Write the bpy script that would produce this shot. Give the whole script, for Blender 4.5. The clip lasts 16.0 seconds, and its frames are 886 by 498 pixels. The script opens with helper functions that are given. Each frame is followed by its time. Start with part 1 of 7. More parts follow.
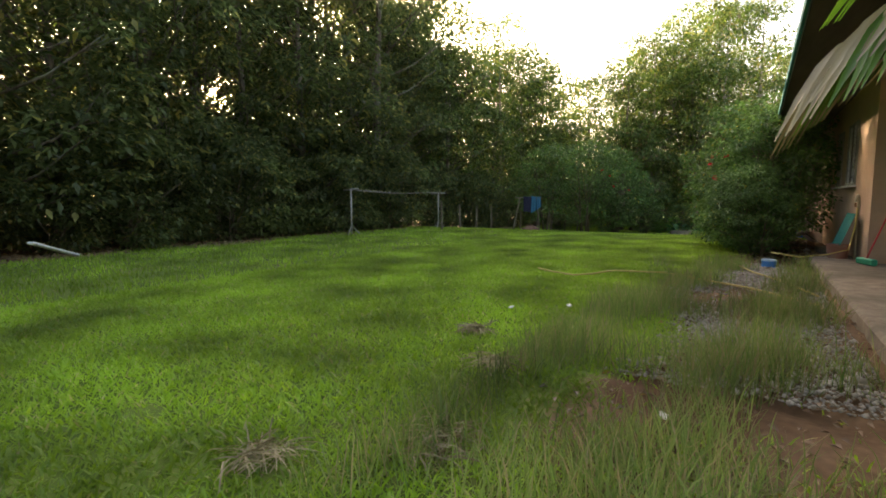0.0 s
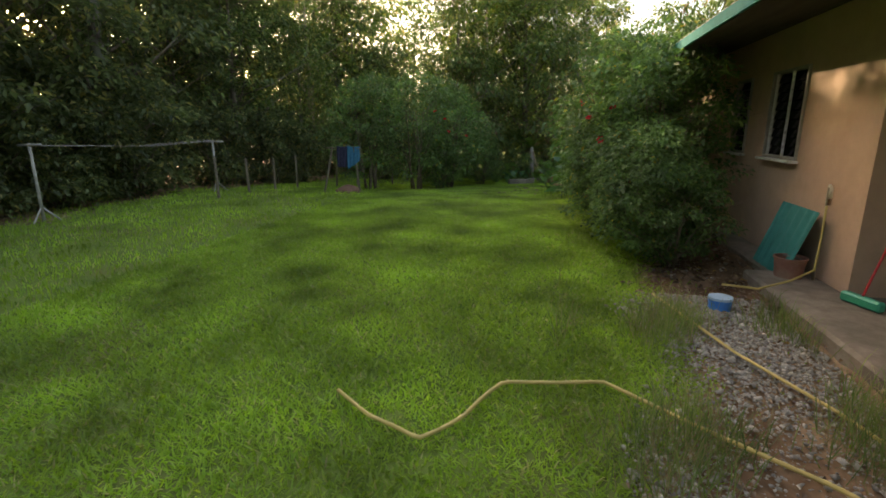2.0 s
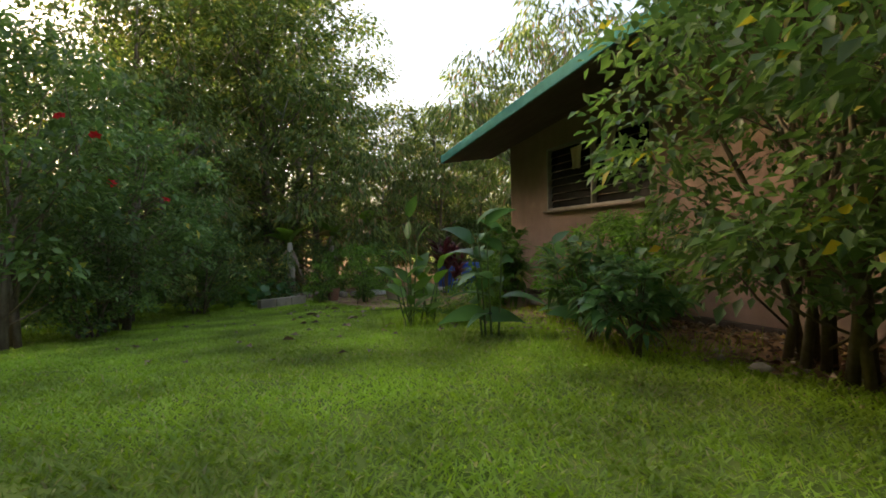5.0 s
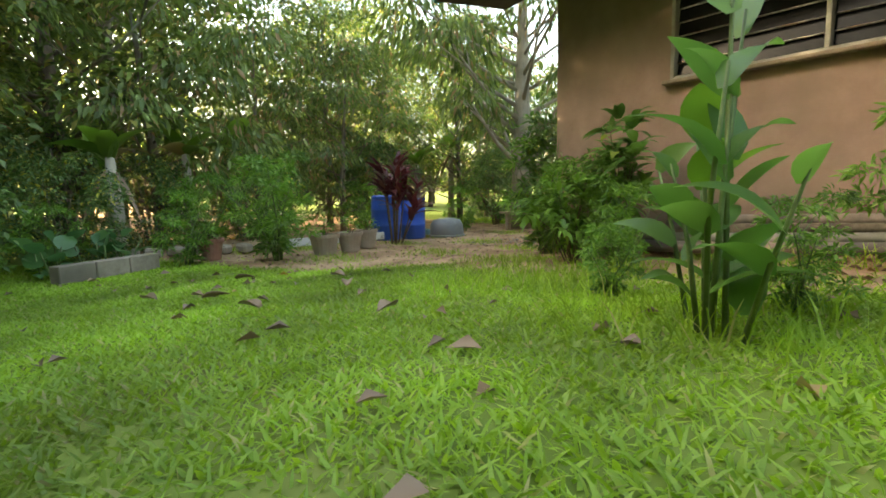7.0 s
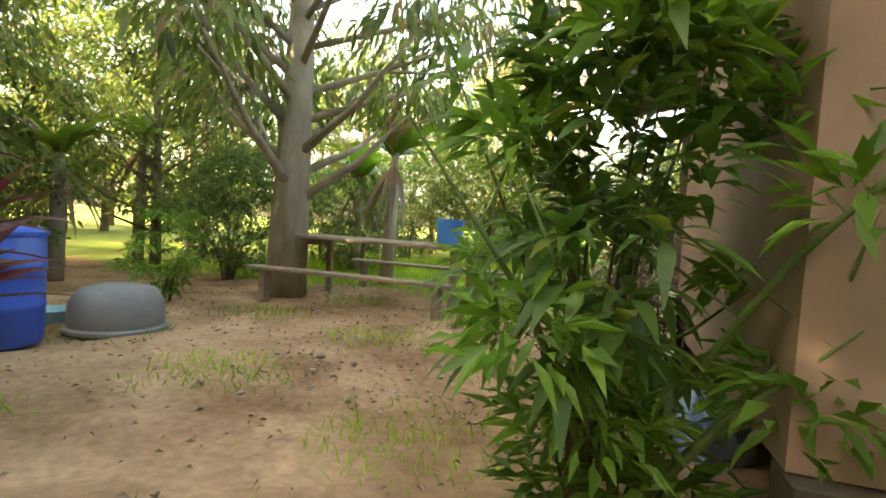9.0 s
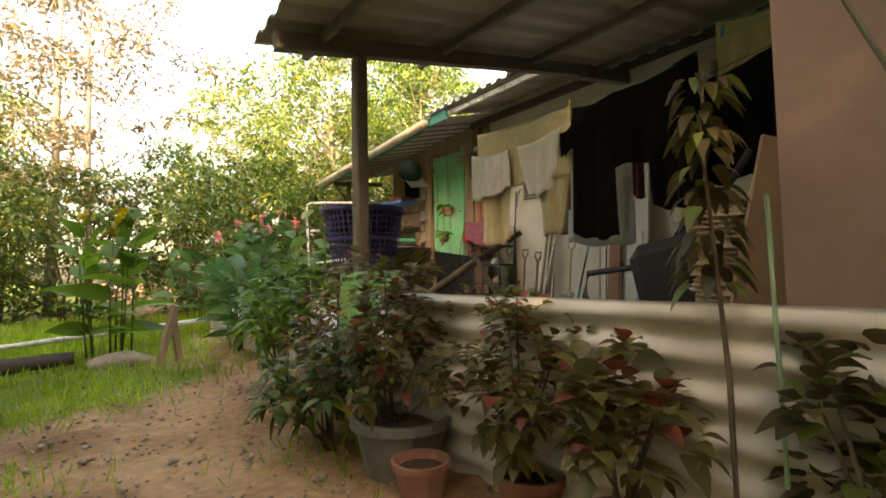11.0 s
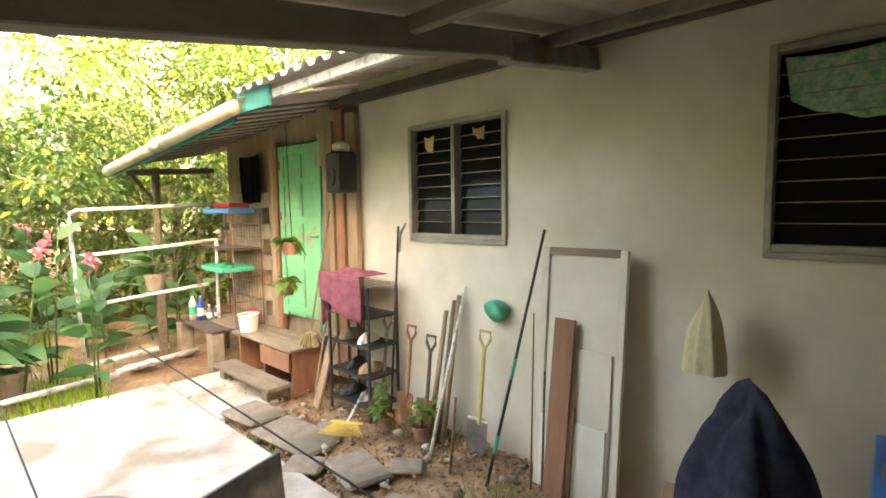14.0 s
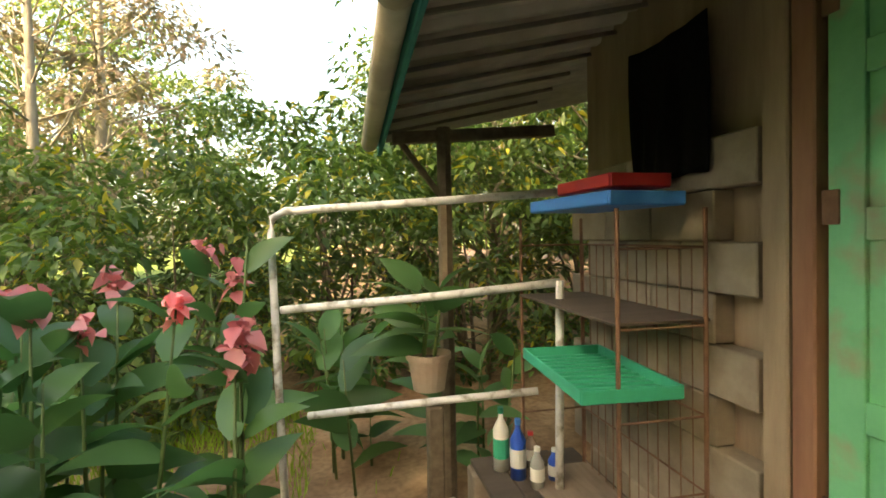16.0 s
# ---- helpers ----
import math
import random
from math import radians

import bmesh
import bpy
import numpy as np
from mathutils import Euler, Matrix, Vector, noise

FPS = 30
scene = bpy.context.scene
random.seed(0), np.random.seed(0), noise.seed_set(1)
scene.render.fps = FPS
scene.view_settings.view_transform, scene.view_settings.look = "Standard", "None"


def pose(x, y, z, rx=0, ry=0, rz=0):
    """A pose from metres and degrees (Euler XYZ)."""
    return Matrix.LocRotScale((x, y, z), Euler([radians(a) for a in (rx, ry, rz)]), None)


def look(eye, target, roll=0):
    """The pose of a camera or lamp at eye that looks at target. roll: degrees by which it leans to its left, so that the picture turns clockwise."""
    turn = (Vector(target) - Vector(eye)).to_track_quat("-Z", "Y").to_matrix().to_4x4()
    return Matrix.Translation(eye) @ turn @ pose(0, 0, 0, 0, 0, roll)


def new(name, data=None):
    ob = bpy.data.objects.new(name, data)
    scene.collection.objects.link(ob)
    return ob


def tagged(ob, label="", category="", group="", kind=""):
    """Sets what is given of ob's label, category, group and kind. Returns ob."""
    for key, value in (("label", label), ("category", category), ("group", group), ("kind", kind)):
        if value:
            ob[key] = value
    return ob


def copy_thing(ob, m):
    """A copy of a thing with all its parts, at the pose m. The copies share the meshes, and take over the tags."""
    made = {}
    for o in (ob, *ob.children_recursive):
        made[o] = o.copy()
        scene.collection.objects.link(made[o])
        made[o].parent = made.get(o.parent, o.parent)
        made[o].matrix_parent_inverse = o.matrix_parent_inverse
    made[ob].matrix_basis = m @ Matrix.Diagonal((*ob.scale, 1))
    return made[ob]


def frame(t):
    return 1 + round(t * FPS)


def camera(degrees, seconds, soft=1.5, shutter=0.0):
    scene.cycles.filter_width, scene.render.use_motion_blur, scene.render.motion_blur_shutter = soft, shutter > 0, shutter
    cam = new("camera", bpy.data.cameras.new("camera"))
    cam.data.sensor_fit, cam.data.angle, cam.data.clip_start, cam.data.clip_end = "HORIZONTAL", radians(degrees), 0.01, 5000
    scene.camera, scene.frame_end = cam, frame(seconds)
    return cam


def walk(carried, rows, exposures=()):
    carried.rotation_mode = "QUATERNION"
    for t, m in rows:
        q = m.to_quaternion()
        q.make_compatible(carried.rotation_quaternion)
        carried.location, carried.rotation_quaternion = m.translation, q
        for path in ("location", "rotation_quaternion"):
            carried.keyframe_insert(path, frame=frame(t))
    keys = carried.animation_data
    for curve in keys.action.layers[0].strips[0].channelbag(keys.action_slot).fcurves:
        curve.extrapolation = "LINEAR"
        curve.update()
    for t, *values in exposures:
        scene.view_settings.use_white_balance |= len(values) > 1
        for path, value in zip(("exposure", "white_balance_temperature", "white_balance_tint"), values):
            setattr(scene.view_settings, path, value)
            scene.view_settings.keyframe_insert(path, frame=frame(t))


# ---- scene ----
cam = camera(84.2, 16.0, 1.7)
PATH = [
    (0, (23.347, -1.534, 1.353), (21.67, -2.606, 1.156), -0.2),
    (0.5, (22.547, -1.913, 1.445), (20.76, -2.771, 1.174), -0.2),
    (1, (21.502, -2.257, 1.866), (19.695, -3.028, 1.488), -0.4),
    (1.5, (20.254, -2.623, 2.148), (18.427, -3.295, 1.687), -0.4),
    (2, (18.728, -3.063, 2.053), (16.835, -3.495, 1.571), -0.1),
    (2.5, (16.901, -3.496, 1.479), (14.941, -3.609, 1.094), 0.4),
    (3, (15.016, -3.835, 1.221), (13.038, -3.659, 0.988), -0.2),
    (5.5, (7.795, -5.238, 1.071), (5.968, -4.427, 1.014), -1.0),
    (6, (6.352, -5.496, 1.002), (4.604, -4.529, 0.899), -1.1),
    (6.5, (5.002, -5.58, 0.788), (3.362, -4.447, 0.623), -1.2),
    (7, (3.919, -5.051, 0.575), (2.378, -3.799, 0.337), -1.2),
    (7.5, (2.757, -4.059, 0.646), (1.305, -2.711, 0.373), -0.7),
    (8, (1.492, -3.036, 0.885), (0.205, -1.526, 0.633), 2.3),
    (10.5, (-1.512, 0.781, 0.224), (-0.695, 2.604, 0.309), -1.2),
    (11, (-1.371, 1.439, 0.474), (-0.18, 3.042, 0.582), -1.1),
    (11.5, (-1.146, 1.913, 0.663), (0.32, 3.267, 0.799), -1.1),
    (12, (-0.757, 2.15, 0.802), (0.869, 3.304, 0.951), -1.3),
    (12.5, (-0.295, 2.332, 1.071), (1.398, 3.385, 1.215), -0.9),
    (13, (-0.03, 2.652, 1.441), (1.67, 3.704, 1.503), -1.1),
    (13.5, (0.272, 2.976, 1.74), (1.901, 4.135, 1.676), -0.8),
    (14, (0.84, 3.277, 1.87), (2.305, 4.629, 1.709), -0.8),
    (14.5, (1.597, 3.84, 1.645), (2.781, 5.437, 1.434), -1.2),
    (15, (2.292, 4.881, 1.523), (3.136, 6.686, 1.345), -1.4),
    (15.5, (2.438, 6.226, 1.588), (3.053, 8.127, 1.491), -1.1),
    (16, (2.525, 7.616, 1.754), (2.917, 9.577, 1.708), -1.1),
]
EXPOSURES = [(0, 2.3, 8300, 14), (2.2, 2.2, 8300, 14), (3, 2.4, 8200, 18), (5.3, 2.3, 8600, 14), (6.5, 3.1, 8800, 8), (7.5, 4.0, 9000, 4), (8.2, 4.15, 9200, 5), (10.3, 3.25, 10600, 20), (12.3, 3.65, 10400, 20), (13.2, 4.7, 9400, 18), (14, 4.75, 9000, 18), (14.5, 4.4, 8800, 16), (15, 3.75, 8800, 16), (15.5, 3.2, 9000, 12), (16, 3.05, 9200, 8)]
walk(cam, [(t, look(eye, target, roll)) for t, eye, target, roll in PATH], EXPOSURES)

# ---------------------------------------------------------------- light
SUN_DIR = Vector((-0.68, -0.80, 0.36)).normalized()
world = bpy.data.worlds.new("sky")
scene.world = world
world.use_nodes = True
wn = world.node_tree
sky = wn.nodes.new("ShaderNodeTexSky")
sky.sky_type = "NISHITA"
sky.sun_disc = False
sky.sun_elevation = math.asin(SUN_DIR.z)
sky.sun_rotation = math.atan2(SUN_DIR.x, SUN_DIR.y)
sky.air_density, sky.dust_density, sky.ozone_density = 1.0, 4.0, 1.0
wn.links.new(sky.outputs[0], wn.nodes["Background"].inputs[0])
wn.nodes["Background"].inputs[1].default_value = 0.15
sun = new("sun", bpy.data.lights.new("sun", "SUN"))
sun.data.energy, sun.data.angle, sun.data.color = 4.0, radians(0.6), (1.0, 0.9, 0.72)
sun.matrix_world = look((0, 0, 30), Vector((0, 0, 30)) - SUN_DIR)


# ---------------------------------------------------------------- materials
def mat(name, a, b, scale=6.0, rough=0.8, metal=0.0, bump=0.25, stain=None, stain_scale=0.9, stain_at=0.58, stretch=(1, 1, 1), random_tint=0.0, island=0.0, sheen=0.0):
    m = bpy.data.materials.new(name)
    m.use_nodes = True
    nt = m.node_tree
    N, L = nt.nodes, nt.links
    bsdf = N["Principled BSDF"]
    co = N.new("ShaderNodeTexCoord")
    mp = N.new("ShaderNodeMapping")
    mp.inputs["Scale"].default_value = stretch
    L.new(co.outputs["Object"], mp.inputs[0])
    n1 = N.new("ShaderNodeTexNoise")
    n1.inputs["Scale"].default_value, n1.inputs["Detail"].default_value, n1.inputs["Roughness"].default_value = scale, 8, 0.65
    L.new(mp.outputs[0], n1.inputs["Vector"])
    r1 = N.new("ShaderNodeValToRGB")
    r1.color_ramp.elements[0].position, r1.color_ramp.elements[1].position = 0.32, 0.68
    r1.color_ramp.elements[0].color, r1.color_ramp.elements[1].color = (*a, 1), (*b, 1)
    L.new(n1.outputs[0], r1.inputs[0])
    col = r1.outputs[0]
    if stain:
        n2 = N.new("ShaderNodeTexNoise")
        n2.inputs["Scale"].default_value, n2.inputs["Detail"].default_value = stain_scale, 5
        L.new(co.outputs["Object"], n2.inputs["Vector"])
        r2 = N.new("ShaderNodeValToRGB")
        r2.color_ramp.elements[0].position, r2.color_ramp.elements[1].position = stain_at - 0.08, stain_at + 0.1
        L.new(n2.outputs[0], r2.inputs[0])
        mx = N.new("ShaderNodeMixRGB")
        mx.inputs[2].default_value = (*stain, 1)
        L.new(r2.outputs[0], mx.inputs[0])
        L.new(col, mx.inputs[1])
        col = mx.outputs[0]
    if random_tint or island:
        hs = N.new("ShaderNodeHueSaturation")
        src = N.new("ShaderNodeNewGeometry").outputs["Random Per Island"] if island else N.new("ShaderNodeObjectInfo").outputs["Random"]
        k = island or random_tint
        mr = N.new("ShaderNodeMapRange")
        mr.inputs[3].default_value, mr.inputs[4].default_value = 1 - k, 1 + k
        L.new(src, mr.inputs[0])
        L.new(mr.outputs[0], hs.inputs["Value"])
        L.new(col, hs.inputs["Color"])
        col = hs.outputs[0]
    L.new(col, bsdf.inputs["Base Color"])
    bsdf.inputs["Roughness"].default_value, bsdf.inputs["Metallic"].default_value = rough, metal
    if rough >= 0.9:
        bsdf.inputs["Specular IOR Level"].default_value = 0.12
    if bump:
        bp = N.new("ShaderNodeBump")
        bp.inputs["Strength"].default_value, bp.inputs["Distance"].default_value = bump, 0.02
        L.new(n1.outputs[0], bp.inputs["Height"])
        L.new(bp.outputs[0], bsdf.inputs["Normal"])
    return m


def leaf_mat(name, a, b, c=None, amount=0.08, gloss=0.45, trans=0.35):
    """Leaf colours a to b leaf by leaf, a few leaves of colour c, with light passing through."""
    m = bpy.data.materials.new(name)
    m.use_nodes = True
    nt = m.node_tree
    N, L = nt.nodes, nt.links
    bsdf, out = N["Principled BSDF"], N["Material Output"]
    geo = N.new("ShaderNodeNewGeometry")
    ramp = N.new("ShaderNodeValToRGB")
    cr = ramp.color_ramp
    cr.elements[0].color, cr.elements[1].color = (*a, 1), (*b, 1)
    cr.elements[1].position = 1 - amount if c else 1.0
    if c:
        e = cr.elements.new(min(1.0, 1 - amount + 0.01))
        e.color = (*c, 1)
    L.new(geo.outputs["Random Per Island"], ramp.inputs[0])
    co = N.new("ShaderNodeTexCoord")
    nz = N.new("ShaderNodeTexNoise")
    nz.inputs["Scale"].default_value, nz.inputs["Detail"].default_value = 0.9, 3
    L.new(co.outputs["Object"], nz.inputs["Vector"])
    mr = N.new("ShaderNodeMapRange")
    mr.inputs[1].default_value, mr.inputs[2].default_value = 0.3, 0.7
    mr.inputs[3].default_value, mr.inputs[4].default_value = 0.5, 1.5
    L.new(nz.outputs[0], mr.inputs[0])
    hs = N.new("ShaderNodeHueSaturation")
    L.new(mr.outputs[0], hs.inputs["Value"])
    L.new(ramp.outputs[0], hs.inputs["Color"])
    L.new(hs.outputs[0], bsdf.inputs["Base Color"])
    bsdf.inputs["Roughness"].default_value = gloss
    tr = N.new("ShaderNodeBsdfTranslucent")
    hs2 = N.new("ShaderNodeHueSaturation")
    hs2.inputs["Value"].default_value, hs2.inputs["Saturation"].default_value = 1.5, 1.1
    L.new(hs.outputs[0], hs2.inputs["Color"])
    L.new(hs2.outputs[0], tr.inputs[0])
    mix = N.new("ShaderNodeMixShader")
    mix.inputs[0].default_value = trans
    L.new(bsdf.outputs[0], mix.inputs[1])
    L.new(tr.outputs[0], mix.inputs[2])
    L.new(mix.outputs[0], out.inputs[0])
    return m


def glass_mat(name, tint=(0.05, 0.06, 0.06)):
    m = bpy.data.materials.new(name)
    m.use_nodes = True
    b = m.node_tree.nodes["Principled BSDF"]
    b.inputs["Base Color"].default_value, b.inputs["Roughness"].default_value = (*tint, 1), 0.12
    b.inputs["Transmission Weight"].default_value = 0.6
    return m


BARK = mat("bark", (0.10, 0.075, 0.055), (0.22, 0.18, 0.14), 9, 0.9, bump=0.8, stretch=(1, 1, 0.25), stain=(0.2, 0.22, 0.17))
PALEBARK = mat("pale_bark", (0.26, 0.22, 0.17), (0.42, 0.37, 0.3), 7, 0.9, bump=0.6, stretch=(1, 1, 0.3), stain=(0.17, 0.17, 0.12))
STEM = mat("green_stem", (0.07, 0.12, 0.03), (0.13, 0.2, 0.06), 12, 0.6, bump=0.1)
BROWNSTEM = mat("brown_stem", (0.09, 0.065, 0.04), (0.18, 0.14, 0.09), 15, 0.85, bump=0.4)
LEAF_FOREST = leaf_mat("forest_leaf", (0.055, 0.08, 0.03), (0.14, 0.17, 0.065), (0.26, 0.24, 0.08), 0.1, trans=0.6)
LEAF_TREE = leaf_mat("tree_leaf", (0.06, 0.11, 0.028), (0.16, 0.22, 0.055), (0.27, 0.25, 0.07), 0.1)
LEAF_YELLOW = leaf_mat("yellow_green_leaf", (0.04, 0.095, 0.025), (0.12, 0.19, 0.045), (0.34, 0.31, 0.05), 0.1)
LEAF_MANGO = leaf_mat("drooping_leaf", (0.07, 0.12, 0.03), (0.19, 0.25, 0.07), (0.3, 0.2, 0.1), 0.1, trans=0.45)
LEAF_BUSH = leaf_mat("bush_leaf", (0.06, 0.125, 0.035), (0.145, 0.235, 0.065), (0.36, 0.3, 0.05), 0.02, trans=0.45)
LEAF_GARDEN = leaf_mat("garden_leaf", (0.07, 0.16, 0.035), (0.15, 0.28, 0.07), (0.24, 0.3, 0.06), 0.06, trans=0.45)
LEAF_BRIGHT = leaf_mat("bright_leaf", (0.08, 0.18, 0.03), (0.18, 0.33, 0.06), None, trans=0.45)
LEAF_BROAD = leaf_mat("broad_leaf", (0.05, 0.14, 0.05), (0.12, 0.25, 0.085), None, gloss=0.35, trans=0.4)
LEAF_BANANA = leaf_mat("banana_leaf", (0.09, 0.19, 0.03), (0.18, 0.3, 0.05), (0.25, 0.2, 0.07), 0.12)
LEAF_RED = leaf_mat("dark_red_leaf", (0.07, 0.014, 0.018), (0.15, 0.035, 0.035), (0.2, 0.09, 0.06), 0.1)
LEAF_COLEUS = leaf_mat("coleus_leaf", (0.085, 0.085, 0.03), (0.2, 0.18, 0.06), (0.24, 0.07, 0.05), 0.16, trans=0.45)
LEAF_DARKCOLEUS = leaf_mat("dark_coleus_leaf", (0.05, 0.045, 0.02), (0.13, 0.1, 0.045), (0.15, 0.2, 0.05), 0.25, trans=0.45)
LEAF_CROTON = leaf_mat("croton_leaf", (0.06, 0.09, 0.02), (0.2, 0.05, 0.03), (0.3, 0.2, 0.03), 0.2)
LEAF_STRIPED = leaf_mat("spider_plant_leaf", (0.16, 0.24, 0.08), (0.42, 0.46, 0.26), None)
LEAF_SPARSE = leaf_mat("sparse_tree_leaf", (0.13, 0.12, 0.06), (0.26, 0.22, 0.13), (0.34, 0.24, 0.17), 0.25)
LEAF_DRY = leaf_mat("dry_leaf", (0.13, 0.075, 0.04), (0.3, 0.19, 0.11), (0.36, 0.22, 0.05), 0.06, trans=0.1)
STRAW = leaf_mat("straw", (0.25, 0.19, 0.09), (0.42, 0.34, 0.18), None, trans=0.1)
GRASS = leaf_mat("grass_blade", (0.19, 0.31, 0.04), (0.29, 0.41, 0.065), (0.38, 0.36, 0.14), 0.05, gloss=0.5, trans=0.5)
WEED = leaf_mat("weed_grass", (0.12, 0.2, 0.05), (0.26, 0.31, 0.1), (0.32, 0.26, 0.14), 0.2, gloss=0.6)
PINK_PETAL = leaf_mat("pink_petal", (0.78, 0.2, 0.22), (0.88, 0.36, 0.36), None, trans=0.25)
RED_PETAL = leaf_mat("red_petal", (0.6, 0.008, 0.02), (0.75, 0.02, 0.03), None, trans=0.2)
YELLOW_PETAL = leaf_mat("yellow_petal", (0.75, 0.5, 0.03), (0.85, 0.62, 0.06), None, trans=0.25)

PINKWALL = mat("brown_painted_plaster", (0.28, 0.18, 0.135), (0.36, 0.24, 0.185), 3.5, 0.85, bump=0.12, stain=(0.26, 0.18, 0.135), stain_scale=1.3)
ORANGEWALL = mat("tan_painted_plaster", (0.54, 0.36, 0.24), (0.62, 0.42, 0.29), 4, 0.85, bump=0.12, stain=(0.5, 0.35, 0.25), stain_scale=1.1)
CREAMWALL = mat("cream_painted_board", (0.6, 0.55, 0.46), (0.69, 0.64, 0.54), 2.5, 0.8, bump=0.08, stain=(0.53, 0.47, 0.35), stain_scale=0.9)
ROOFTIN = mat("weathered_roof_sheet", (0.46, 0.41, 0.35), (0.6, 0.54, 0.46), 5, 0.6, 0.1, bump=0.15, stain=(0.3, 0.24, 0.18))
GALV = mat("galvanised_sheet", (0.62, 0.58, 0.5), (0.74, 0.7, 0.62), 4, 0.5, 0.1, bump=0.08, stain=(0.5, 0.43, 0.33), stain_scale=1.6)
TEAL = mat("teal_painted_board", (0.02, 0.2, 0.17), (0.035, 0.27, 0.23), 5, 0.8, bump=0.08)
SOFFIT = mat("dark_timber", (0.06, 0.045, 0.035), (0.11, 0.085, 0.065), 6, 0.85, bump=0.3, stretch=(0.2, 1, 1))
BEAM = mat("grey_timber_beam", (0.15, 0.13, 0.105), (0.24, 0.21, 0.17), 7, 0.8, bump=0.3, stretch=(0.3, 1, 1))
WOOD = mat("weathered_timber", (0.17, 0.125, 0.09), (0.31, 0.24, 0.175), 8, 0.85, bump=0.5, stretch=(1, 0.18, 1), stain=(0.15, 0.13, 0.11))
WOODZ = mat("weathered_upright_timber", (0.24, 0.165, 0.105), (0.38, 0.28, 0.185), 8, 0.85, bump=0.5, stretch=(1, 1, 0.15), stain=(0.2, 0.15, 0.1))
REDWOOD = mat("reddish_timber", (0.22, 0.1, 0.06), (0.34, 0.17, 0.1), 8, 0.8, bump=0.4, stretch=(1, 1, 0.15))
FRAME = mat("worn_window_frame", (0.26, 0.24, 0.2), (0.38, 0.35, 0.3), 9, 0.7, bump=0.2, stain=(0.25, 0.22, 0.18), stain_scale=4)
# opaque black panes: the darkness of the rooms behind is in their colour
LOUVRE = glass_mat("louvre_glass_shaded", (0.01, 0.01, 0.01))
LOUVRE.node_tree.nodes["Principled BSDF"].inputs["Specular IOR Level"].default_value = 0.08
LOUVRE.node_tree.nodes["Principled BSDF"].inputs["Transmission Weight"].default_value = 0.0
# near-black colour that stands for the shade of unlit rooms
ROOM_SHADE = mat("room_shade", (0.05, 0.045, 0.04), (0.08, 0.07, 0.06), 2, 0.9, bump=0)
CONCRETE = mat("patio_concrete", (0.42, 0.37, 0.31), (0.66, 0.61, 0.54), 3.0, 0.9, bump=0.4, stain=(0.33, 0.27, 0.2), stain_scale=1.7, stain_at=0.54)
CONCRETE2 = mat("rough_concrete_block", (0.22, 0.175, 0.13), (0.35, 0.29, 0.225), 7, 0.9, bump=0.5, stain=(0.14, 0.12, 0.09))
GREENDOOR = mat("peeling_green_paint", (0.13, 0.46, 0.22), (0.18, 0.56, 0.29), 5, 0.6, bump=0.25, stain=(0.34, 0.24, 0.17), stain_scale=4.5, stain_at=0.61)
WHITEPAINT = mat("chipped_white_paint", (0.66, 0.65, 0.62), (0.78, 0.77, 0.74), 7, 0.5, bump=0.15, stain=(0.3, 0.27, 0.22), stain_scale=16, stain_at=0.59)
PVC = mat("cream_pvc", (0.5, 0.44, 0.31), (0.62, 0.55, 0.4), 6, 0.5, bump=0.05, stain=(0.36, 0.31, 0.22), stain_scale=3)
BLUEPL = mat("blue_plastic", (0.01, 0.07, 0.4), (0.02, 0.11, 0.52), 3, 0.4, bump=0.03, stain=(0.03, 0.1, 0.3))
BUCKETBLUE = mat("bright_blue_plastic", (0.03, 0.2, 0.6), (0.05, 0.27, 0.7), 3, 0.4, bump=0.02)
PURPLE = mat("purple_plastic", (0.07, 0.05, 0.2), (0.1, 0.075, 0.28), 4, 0.45, bump=0.02)
REDPL = mat("red_plastic", (0.5, 0.02, 0.03), (0.62, 0.04, 0.04), 4, 0.45, bump=0.03)
WHITEPL = mat("white_plastic", (0.68, 0.66, 0.58), (0.78, 0.76, 0.69), 4, 0.45, bump=0.03, stain=(0.55, 0.5, 0.42))
GREENPL = mat("green_plastic", (0.02, 0.33, 0.19), (0.03, 0.43, 0.26), 4, 0.45, bump=0.03)
BLACKPL = mat("black_plastic", (0.015, 0.015, 0.016), (0.03, 0.03, 0.032), 6, 0.55, bump=0.1)
GREYPL = mat("grey_plastic", (0.13, 0.14, 0.14), (0.2, 0.21, 0.21), 4, 0.6, bump=0.08, stain=(0.24, 0.22, 0.18))
TERRA = mat("clay_pot", (0.26, 0.115, 0.08), (0.35, 0.17, 0.125), 8, 0.85, bump=0.25, stain=(0.3, 0.2, 0.14), stain_scale=4)
POTTAN = mat("tan_pot", (0.3, 0.22, 0.16), (0.4, 0.31, 0.23), 8, 0.8, bump=0.2, stain=(0.3, 0.25, 0.19), stain_scale=4)
SOIL = mat("potting_soil", (0.05, 0.035, 0.025), (0.11, 0.08, 0.055), 25, 0.95, bump=0.9)
STEEL = mat("worn_steel", (0.2, 0.19, 0.18), (0.34, 0.32, 0.3), 9, 0.45, 0.8, bump=0.15, stain=(0.25, 0.13, 0.07), stain_scale=6)
RUST = mat("rusty_steel", (0.16, 0.08, 0.05), (0.28, 0.15, 0.09), 12, 0.8, 0.3, bump=0.3)
CLOTH_BLACK = mat("black_cloth", (0.003, 0.0028, 0.003), (0.007, 0.006, 0.007), 40, 0.95, bump=0.25)
CLOTH_KHAKI = mat("khaki_cloth", (0.52, 0.46, 0.3), (0.62, 0.55, 0.37), 30, 0.9, bump=0.2, stain=(0.56, 0.47, 0.27))
CLOTH_WHITE = mat("white_pocket_cloth", (0.66, 0.66, 0.64), (0.76, 0.76, 0.74), 30, 0.9, bump=0.2)
